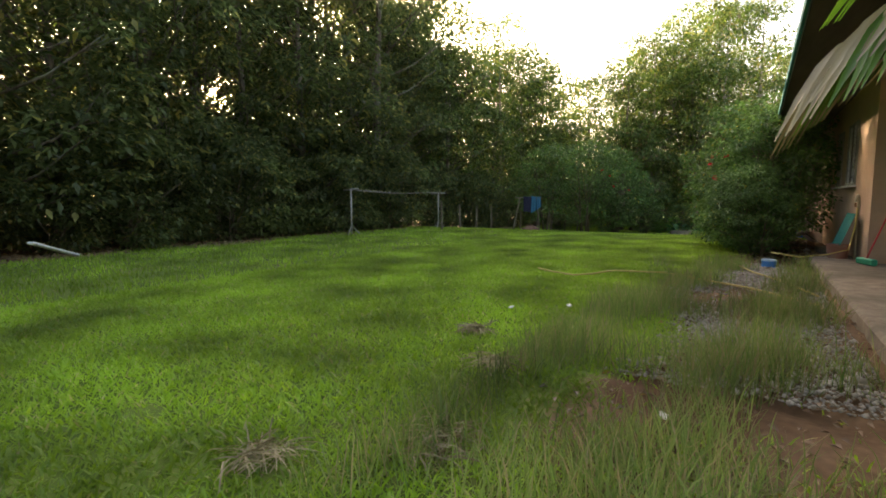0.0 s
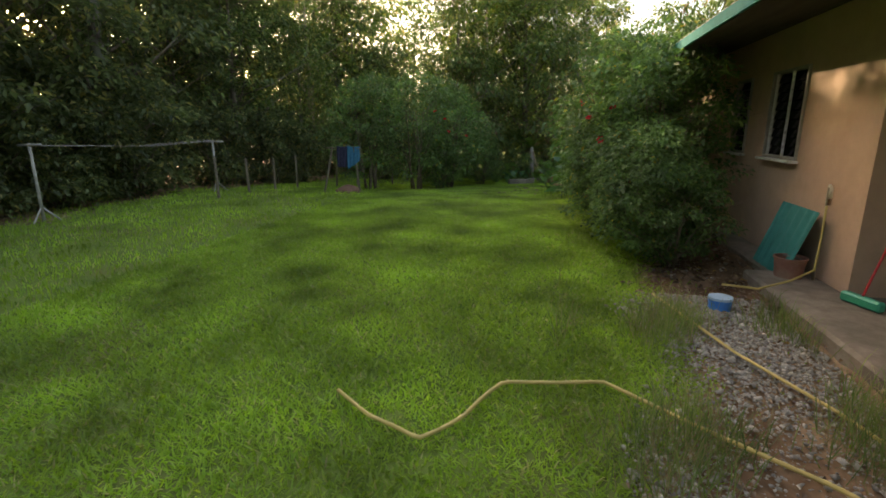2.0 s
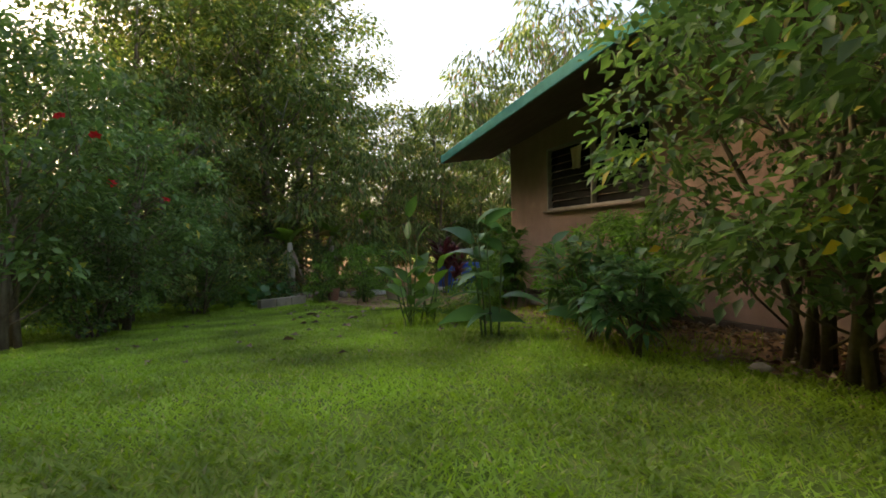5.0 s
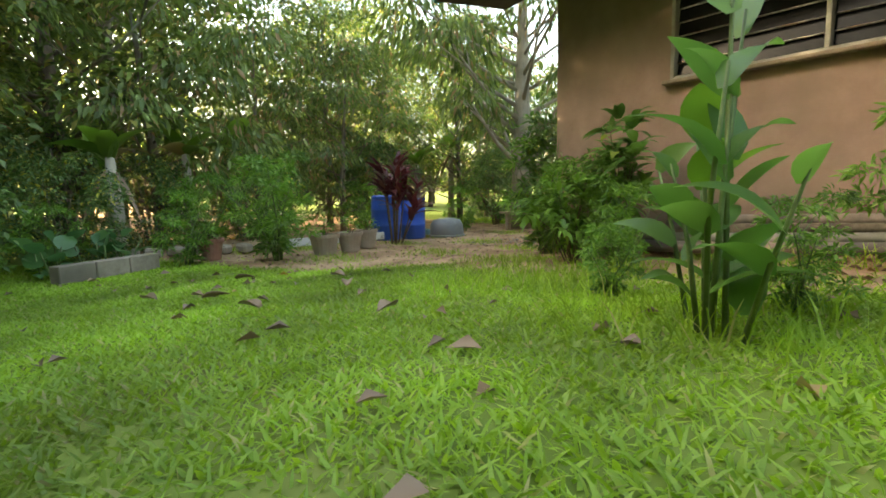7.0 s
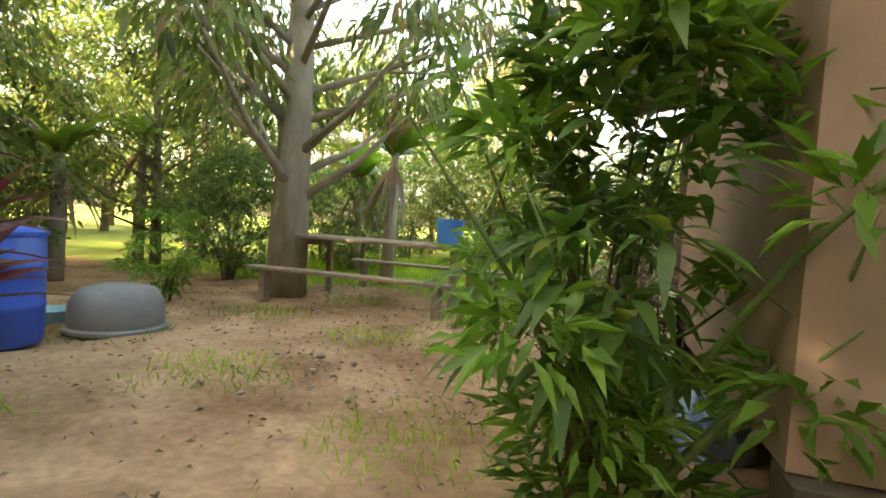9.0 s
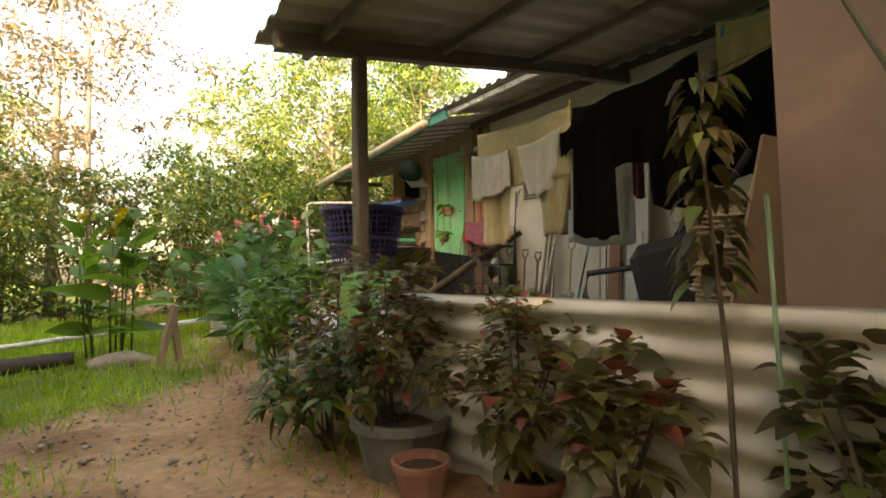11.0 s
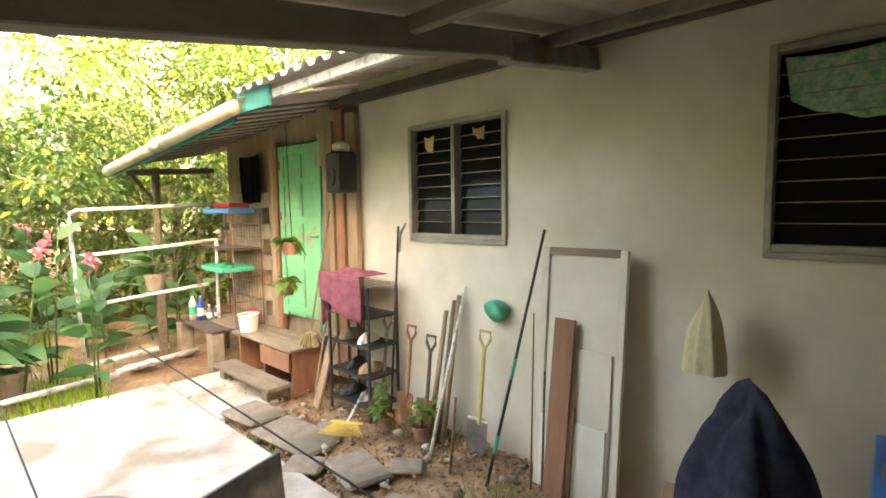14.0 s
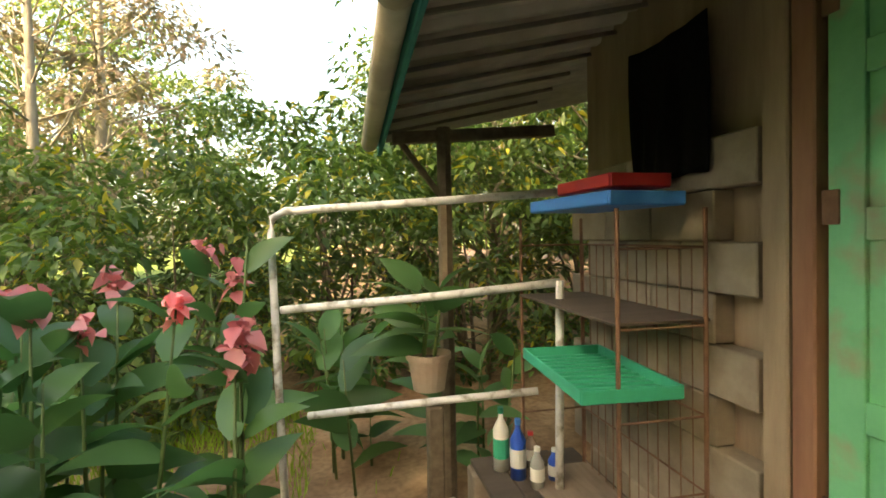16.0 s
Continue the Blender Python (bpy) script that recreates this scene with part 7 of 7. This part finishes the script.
single("garden_hose", tube([(x, y, float(gz(x, y)) + 0.06) for x, y in ((13.2, -1.95), (13.9, -1.75), (14.6, -1.55), (15.4, -1.2), (16.4, -0.9))], 0.013, 7), HOSE, "second yellow hose end in the gravel", "hose", smooth=True)
single("garden_hose", tube([(x, y, z) for x, y, z in ((13.3, -1.3, 0.45), (13.15, -0.9, 0.38), (12.9, -0.5, 0.42), (12.7, -0.2, 0.5), (12.55, -0.12, 0.85), (12.5, -0.1, 1.2))], 0.012, 7), HOSE, "hose running from the tap to the lawn", "hose", smooth=True)
tap = thing("standpipe", (12.45, -0.08, 0.3), label="tan water standpipe with a tap", category="tap")
part("pipe", tube([(0, 0, 0), (0, 0, 1.08), (0.05, -0.02, 1.12), (0.15, -0.05, 1.1), (0.17, -0.06, 1.0)], 0.02, 8), PVC, tap, smooth=True)
part("tap", rod((0.17, -0.06, 0.99), (0.17, -0.06, 0.92), 0.016), STEEL, tap)
blue = thing("blue_tub", on(13.37, -1.32, -0.05), (0, 0, 20), label="shallow blue plastic tub lid in the weeds", category="tub")
part("body", lathe([(0, 0), (0.1, 0), (0.115, 0.16), (0.105, 0.16), (0.09, 0.02), (0, 0.02)], 18), BUCKETBLUE, blue)
part("lid", lathe([(0, 0.16), (0.12, 0.16), (0.117, 0.185), (0, 0.19)], 18), mat("pale_blue_lid", (0.3, 0.45, 0.6), (0.4, 0.55, 0.68), 4, 0.5), blue)
bucket((12.35, -0.3, 0.28), 0.17, 0.28, TERRA, "faded red plastic bucket by the wall")
sheet = single("roofing_sheet", corrugated(0.95, 0.85, 0.19, 0.035), TEAL, "teal corrugated sheet leaning on the wall", "sheet", (11.9, -0.36, 0.29), (72, 0, 0))
bro = thing("broom", (13.35, -0.05, 0.33), (0, 0, 20), label="broom with a bright green head by the porch", category="broom")
part("head", box((0, 0, 0.05), (0.42, 0.09, 0.1), 0.02), GREENPL, bro, "bright green head")
part("handle", rod((0, 0, 0.1), (-0.05, 0.45, 1.3), 0.012), REDPL, bro)
for i, (x, y, m) in enumerate([(13.35, 0.35, BLUEPL), (13.55, 0.3, WHITEPL), (13.8, 0.5, BUCKETBLUE)]):
    b = thing("bottle", (x, y, 0.32), label="plastic detergent bottle on the porch", category="bottle", group="bottles on the porch")
    part("body", lathe([(0, 0), (0.07, 0), (0.07, 0.2), (0.03, 0.27), (0, 0.27)], 14), m, b)
    part("cap", lathe([(0, 0.27), (0.028, 0.27), (0.028, 0.31), (0, 0.31)], 10), REDPL, b)
pb = thing("porch_bench", (14.6, 1.6, 0.32), label="dark bench loaded with goods on the porch", category="bench")
part("seat", box((0, 0, 0.45), (1.5, 0.5, 0.06), 0.01), SOFFIT, pb)
part("backrest", box((0, 0.24, 0.75), (1.5, 0.05, 0.5), 0.01), SOFFIT, pb)
for x in (-0.68, 0.68):
    for y in (-0.2, 0.2):
        part("leg", box((x, y, 0.22), (0.07, 0.07, 0.43), 0.008), SOFFIT, pb)
drape("bag", (14.2, 1.55, 0.8), (0.5, 0.4), 0.3, 61, BLACKPL, "dark bag on the porch bench", 4)
single("jerry_can", box((0, 0, 0.16), (0.2, 0.3, 0.32), 0.05), mat("yellow_can", (0.6, 0.42, 0.03), (0.7, 0.5, 0.05), 4, 0.45), "yellow plastic jerry can", "can", (14.85, 1.5, 0.83))
single("pole", rod((0, 0, 0), (0.1, 0.35, 1.7), 0.018), BROWNSTEM, "wooden pole leaning in the porch corner", "pole", (13.15, 0.5, 0.32))
# tufts of cut grass and specks on the lawn
for i, (x, y, s) in enumerate([(21.45, -2.75, 0.24), (20.3, -3.05, 0.16), (21.2, -1.6, 0.18), (19.6, -3.6, 0.12), (22.0, -3.4, 0.14)]):
    rng = np.random.default_rng(70 + i)
    n = 170
    q = np.stack([rng.normal(size=n) * s * 0.5, rng.normal(size=n) * s * 0.35, rng.uniform(0.01, 0.07, n)], -1)
    v, f = blade_arrays(q, np.stack([rng.normal(size=n), rng.normal(size=n), rng.uniform(-0.1, 0.5, n)], -1), rng.uniform(0.06, 0.2, n), 0.035, rng, 4, 0.35, roll=1.0)
    single("dry_grass_clump", fast_mesh("dry_grass_clump", v, f), STRAW, "clump of dry cut grass on the lawn", "grass clump", on(x, y), (0, 0, 40 * i), group="clumps of cut grass")
for i, (x, y) in enumerate([(18.6, -3.7), (18.2, -3.2), (20.6, -1.9)]):
    single("paper_scrap", box((0, 0, 0.01), (0.06, 0.05, 0.012), 0.004), WHITEPL, "small white paper scrap on the grass", "paper", on(x, y, 0.02), (8, 12, 40 * i), group="paper scraps")
single("plank", box((0, 0, 0), (1.2, 0.14, 0.05), 0.01), WHITEPAINT, "pale board lying at the forest edge", "plank", on(19.2, -13.6, 0.2), (0, -18, 30))


def palm(loc, h, fronds, length, label, seed):
    """A young palm: a short trunk and arching fronds of narrow leaflets."""
    rng = np.random.default_rng(seed)
    root = thing("palm", loc, label=label, category="palm")
    part("trunk", tube([(0, 0, -0.05), (0.02, 0, h)], [0.07, 0.05], 9), BARK, root, smooth=True)
    for az, el, s, m in fronds:
        d = Vector((math.cos(radians(az)), math.sin(radians(az)), 0))
        L_ = length * s
        pts = [Vector((0, 0, h)) + d * (L_ * t * math.cos(radians(el)) * (1 - 0.12 * t)) + Vector((0, 0, L_ * (t * math.sin(radians(el)) - 0.55 * t * t))) for t in np.linspace(0, 1, 12)]
        fr = part("frond", tube(pts, [0.014 - 0.001 * i for i in range(12)], 5), STEM, root, smooth=True)
        P, A, S = [], [], []
        for i in np.linspace(1.5, 11, 44):
            a = int(min(10, i))
            p = pts[a].lerp(pts[a + 1], i - a)
            t = (pts[a + 1] - pts[a]).normalized()
            side = t.cross(Vector((0, 0, 1))).normalized()
            for sg in (-1, 1):
                P.append(tuple(p))
                A.append(tuple(side * sg * 0.9 + t * 0.75 + Vector((0, 0, 0.1))))
                S.append(0.34 * L_ * (1.05 - 0.6 * abs(i / 11 - 0.45)))
        v, f = blade_arrays(np.array(P), np.array(A), np.array(S), 0.085, rng, 4, 0.45, 0.25)
        part("leaf", fast_mesh("leaf", v, f), m, fr, smooth=True)
    return root


palm(on(21.7, -0.2), 1.62, [(-86, 34, 1.0, LEAF_BRIGHT), (-76, 46, 1.1, LEAF_BRIGHT), (-97, 44, 0.95, LEAF_BRIGHT), (-90, 32, 1.04, STRAW), (-84, 16, 0.74, LEAF_STRIPED), (60, 45, 0.9, LEAF_BRIGHT), (110, 50, 1.0, LEAF_BRIGHT), (165, 40, 0.9, LEAF_BRIGHT), (205, 48, 0.7, LEAF_BRIGHT), (20, 66, 0.9, STRAW)], 1.45, "young palm with arching green fronds", 5)

# ---------------------------------------------------------------- west garden
canna(on(3.15, -3.1), 1.05, 6, 0.38, 21, "large canna clump with broad upright leaves", leafmat=LEAF_GARDEN, low=0.5, spread=0.2, per=4, width=0.36, bend=0.5, lean=0.9, rise=1.1)
canna(on(3.2, -3.15), 1.55, 2, 0.42, 26, "tall canna shoot rising above its clump", leafmat=LEAF_GARDEN, spread=0.1, per=5, width=0.34, bend=0.3, lean=0.5, rise=1.5)
canna(on(3.05, -2.85), 1.05, 2, 0.42, 22, "bright green young canna shoots", leafmat=LEAF_BRIGHT, spread=0.12, per=4, width=0.44, bend=0.4, rise=1.3)
canna(on(4.7, -2.75), 1.35, 4, 0.5, 23, "canna with drooping grey-green leaves", spread=0.18, per=6, bend=0.5)
canna(on(4.3, -1.6), 1.1, 4, 0.45, 24, "green canna growing by the brown wall", spread=0.2)
canna(on(5.4, -2.0), 0.9, 5, 0.4, 25, "low canna under the shrubs", spread=0.3)
for k, x, y, s in [(4, 1.75, -1.45, 0.5), (4, 3.6, -1.2, 0.7), (4, 4.1, -0.9, 0.85), (4, -0.3, 0.3, 1.1), (4, 0.75, -0.55, 0.75), (4, 5.2, -1.3, 0.8), (4, 4.8, -1.0, 0.9), (4, 3.3, -2.6, 0.35), (4, 2.4, -2.6, 0.3), 
                   (4, -2.75, -2.55, 1.0), (4, -4.3, -2.1, 0.9), (4, -3.3, -3.6, 0.7), (4, -5.2, -2.8, 0.9), (4, -3.6, -5.0, 0.6), (4, -7.0, 1.2, 0.9), (4, -5.6, 3.4, 0.8), (4, -3.2, -5.6, 0.5)]:
    plant_at(shrubs[k], x, y, s)
for x, y, h, r, k, leaf, w, m, lab in [(1.05, -1.12, 0.85, 0.5, 85, 0.16, 0.3, LEAF_BRIGHT, "lush light green bush with pointed leaves"), (1.32, -0.68, 1.4, 0.32, 34, 0.26, 0.36, LEAF_GARDEN, "taller plant with glossy drooping leaves by the wall"),
                                    (-0.46, 0.3, 2.25, 0.5, 110, 0.16, 0.3, LEAF_GARDEN, "tall leafy plant standing at the house corner"), (4.3, -0.75, 0.95, 0.4, 34, 0.15, 0.36, LEAF_BUSH, "bushy green plant under the window"),
                                    (5.5, -2.2, 0.95, 0.45, 50, 0.15, 0.4, LEAF_BUSH, "bushy dark plant at the bed edge"), (6.2, -2.3, 0.8, 0.42, 44, 0.15, 0.4, LEAF_BROAD, "low broad-leaved plant under the shrubs")]:
    leafy(on(x, y), h, r, k, 11, leaf, int(10 * h), m, lab, w, 7, name="leafy_plant")


def cordyline(loc, h, seed):
    rng = np.random.default_rng(seed)
    root = thing("cordyline", loc, label="dark red cordyline with upright leaf rosettes", category="plant")
    P, A, S = [], [], []
    for s in range(9):
        a = rng.uniform(0, 6.28)
        b = Vector((math.cos(a), math.sin(a), 0)) * rng.uniform(0.04, 0.15)
        t = b * 3.6 + Vector((0, 0, h * rng.uniform(0.35, 0.8)))
        part("stem", tube([b, b.lerp(t, 0.5), t], 0.014, 6), BROWNSTEM, root, smooth=True)
        for k in range(20):
            g = rng.uniform(0, 6.28)
            P.append(tuple(b.lerp(t, rng.uniform(0.6, 1.0))))
            A.append((math.cos(g), math.sin(g), rng.uniform(0.1, 2.2)))
            S.append(rng.uniform(0.32, 0.54))
    v, f = blade_arrays(np.array(P), np.array(A), np.array(S), 0.22, rng, 5, 0.3)
    part("leaves", fast_mesh("leaves", v, f), LEAF_RED, root, smooth=True)
    return root


cordyline(on(-3.4, -0.2), 1.8, 4)


def drum(x, y, label):
    root = thing("plastic_drum", on(x, y), label=label, category="drum", group="blue drums in the yard")
    part("body", lathe([(0, 0), (0.26, 0), (0.285, 0.03), (0.29, 0.28), (0.30, 0.3), (0.29, 0.32), (0.29, 0.58), (0.30, 0.6), (0.29, 0.62), (0.285, 0.84), (0.25, 0.89), (0, 0.89)], 28), BLUEPL, root, smooth=True)
    part("lid_ring", lathe([(0.285, 0.83), (0.3, 0.83), (0.3, 0.86), (0.285, 0.86)], 28), BLUEPL, root)
    part("bung", lathe([(0, 0.89), (0.035, 0.89), (0.035, 0.91), (0, 0.91)], 12), BLACKPL, root)
    return root


drum(-4.7, 1.1, "blue plastic water drum behind the cordyline")
drum(-4.3, 0.2, "second blue plastic water drum")
tank = thing("water_tub", on(-4.55, 1.95), label="upturned round grey plastic tub", category="tub")
part("body", lathe([(0.36, 0), (0.38, 0.04), (0.37, 0.25), (0.3, 0.36), (0.14, 0.4), (0, 0.41)], 24), GREYPL, tank, smooth=True)
part("rim", lathe([(0.36, 0), (0.41, 0), (0.41, 0.03), (0.37, 0.05)], 24), GREYPL, tank)
single("basin", lathe([(0, 0), (0.15, 0), (0.2, 0.13), (0.185, 0.13), (0.14, 0.02), (0, 0.02)], 20), mat("pale_teal_plastic", (0.2, 0.4, 0.42), (0.3, 0.5, 0.5), 4, 0.5), "pale teal plastic washing basin", "basin", on(-5.2, 1.8))
for x, y, r, m in ((-2.8, -1.85, 0.22, POTTAN), (-2.85, -1.4, 0.19, POTTAN), (-3.1, -0.95, 0.17, POTTAN), (-3.5, -3.25, 0.17, TERRA)):
    pot(on(x, y), r, 0.3, m, "weathered round plant pot on bare earth", "pots at the bed edge")
    leafy(on(x, y, 0.2), 0.35, 0.15, 9, 8, 0.08, int(abs(y) * 10), LEAF_BRIGHT, "small seedling in a pot", 0.5, 3)
single("edging_board", box((0, 0, 0.07), (0.06, 2.2, 0.14), 0.008), WHITEPAINT, "white painted board edging a bed", "board", on(-4.15, -1.1), (0, 0, -3))
for i in range(7):
    single("edging_stone", box((0, 0, 0.06), (0.26, 0.18, 0.14), 0.03), CONCRETE2, "rough stone edging the bed", "stone", on(-4.0 - 0.12 * i, -2.3 - 0.3 * i), (2, 3, 15 * i), group="bed edging stones")
blkp = thing("concrete_planter", on(-2.95, -4.5), (0, 0, 30), label="low concrete block bed edge", category="planter")
for k in range(3):
    part("block", box((0, -0.4 + 0.4 * k, 0.09), (0.16, 0.39, 0.2), 0.01), CONCRETE2, blkp)
for i, (x, y) in enumerate([(-3.4, -4.6), (-3.2, -5.0), (-3.6, -4.2)]):
    canna(on(x, y), 0.45, 4, 0.32, 40 + i, "low taro plant with broad leaves", spread=0.14, per=3, width=0.7, name="taro_plant")
banana(on(-8.1, -1.6), 2.0, 6, "banana plant beyond the garden bed", 8, 1.6)
banana(on(-5.0, -4.2), 1.5, 7, "young banana plant among shrubs", 8, 1.2)
banana(on(-6.3, -2.9), 1.7, 11, "banana plant with upright bright leaves", 8, 1.3)
banana(on(-9.8, 6.5), 2.6, 8, "tall banana plant behind the yard", 8, 1.9)
banana(on(-8.2, 3.8), 1.9, 9, "banana plant with dry hanging leaves", 7, 1.5)
for i in range(4):
    single("log", tube([(0.9 + 0.2 * i, -0.42 + 0.1 * i, float(gz(1.5, -0.4)) + 0.08 + 0.07 * i), (2.2, -0.45 + 0.12 * i, 0.02 + 0.075 * i), (3.9 + 0.15 * i, -0.5 + 0.13 * i, 0.15 + 0.06 * i)], [0.06, 0.055, 0.045], 8), [WOOD, PALEBARK, BROWNSTEM, WOOD][i], "weathered timber pole stacked along the wall", "log", smooth=True, group="poles stacked under the wall")
single("tin_tub", lathe([(0, 0), (0.2, 0), (0.22, 0.3), (0.2, 0.3), (0.18, 0.02), (0, 0.02)], 20), POTTAN, "tan plastic tub lying by the corner", "tub", on(1.25, -0.62, 0.02), (0, 0, 0))
for a, b, drop_, m, lab in [((2.2, -0.06, 2.62), (2.55, -0.06, 2.66), 0.36, CLOTH_KHAKI, "tan rag hung at the window"), ((3.05, -0.06, 2.66), (3.35, -0.06, 2.72), 0.42, mat("pale_pink_cloth", (0.6, 0.45, 0.38), (0.7, 0.55, 0.47), 15, 0.9), "pale twisted cloth hung at the window")]:
    add_cloth("hung_rag", cloth(a, b, drop_, 71, 0.03, flare=-0.4), m, None, lab, "cloth")
litter("fallen_leaves", 260, -3, 5, -6.5, -2.2, 0.1, lambda x, y: 0.25 + 0.2 * (x < 0.5), 6, "large brown leaves on the grass")
for i, (x, y, a) in enumerate([(-0.5, -4.5, 20), (0.05, -4.2, 80), (-0.35, -2.95, 10), (1.0, -4.1, 200), (0.6, -3.3, 150), (1.7, -3.6, 300), (-1.2, -3.6, 60)]):
    rng = np.random.default_rng(90 + i)
    v, f = blade_arrays(np.zeros((1, 3)), np.array([[1.0, 0, 0.2]]), np.array([0.2]), 0.45, rng, 5, 0.15, 0.4)
    ob = single("dry_leaf", fast_mesh("dry_leaf", v, f), LEAF_DRY, "large curled brown leaf on the lawn", "leaf", on(x, y, 0.04), (0, 0, a), group="large dry leaves on the lawn")
    ob.modifiers.new("thickness", "SOLIDIFY").thickness = 0.002

# far woods close the view on all sides
far = [tree("tree", 13, 0.2, 1.5, 3.6, 42, 70, 0.42, 81 + j, LEAF_FOREST if j else LEAF_TREE, BARK, "tall leafy tree in the far woods", spray=0.3, puffs=30) for j in range(2)]
for i in range(72):
    a = 2 * math.pi * i / 72 + rp.uniform(-0.03, 0.03)
    r = rp.uniform(34, 46)
    x, y = 4 + r * math.cos(a), 2 + r * math.sin(a)
    low = 0.66 if 3.3 < a < 3.62 or 1.5 < a < 1.8 else 1.0
    sc = rp.uniform(0.8, 1.15) * low
    if i < 2:
        keep_first(far[i], x, y, sc)
    else:
        plant_at(far[i % 2], x, y, sc)
for i in range(30):
    a = 2.75 + 1.35 * i / 29 + rp.uniform(-0.02, 0.02)
    r = rp.uniform(27, 32)
    plant_at(far[i % 2], 4 + r * math.cos(a), 2 + r * math.sin(a), rp.uniform(0.36, 0.5), label="low leafy tree at the edge of the far woods")
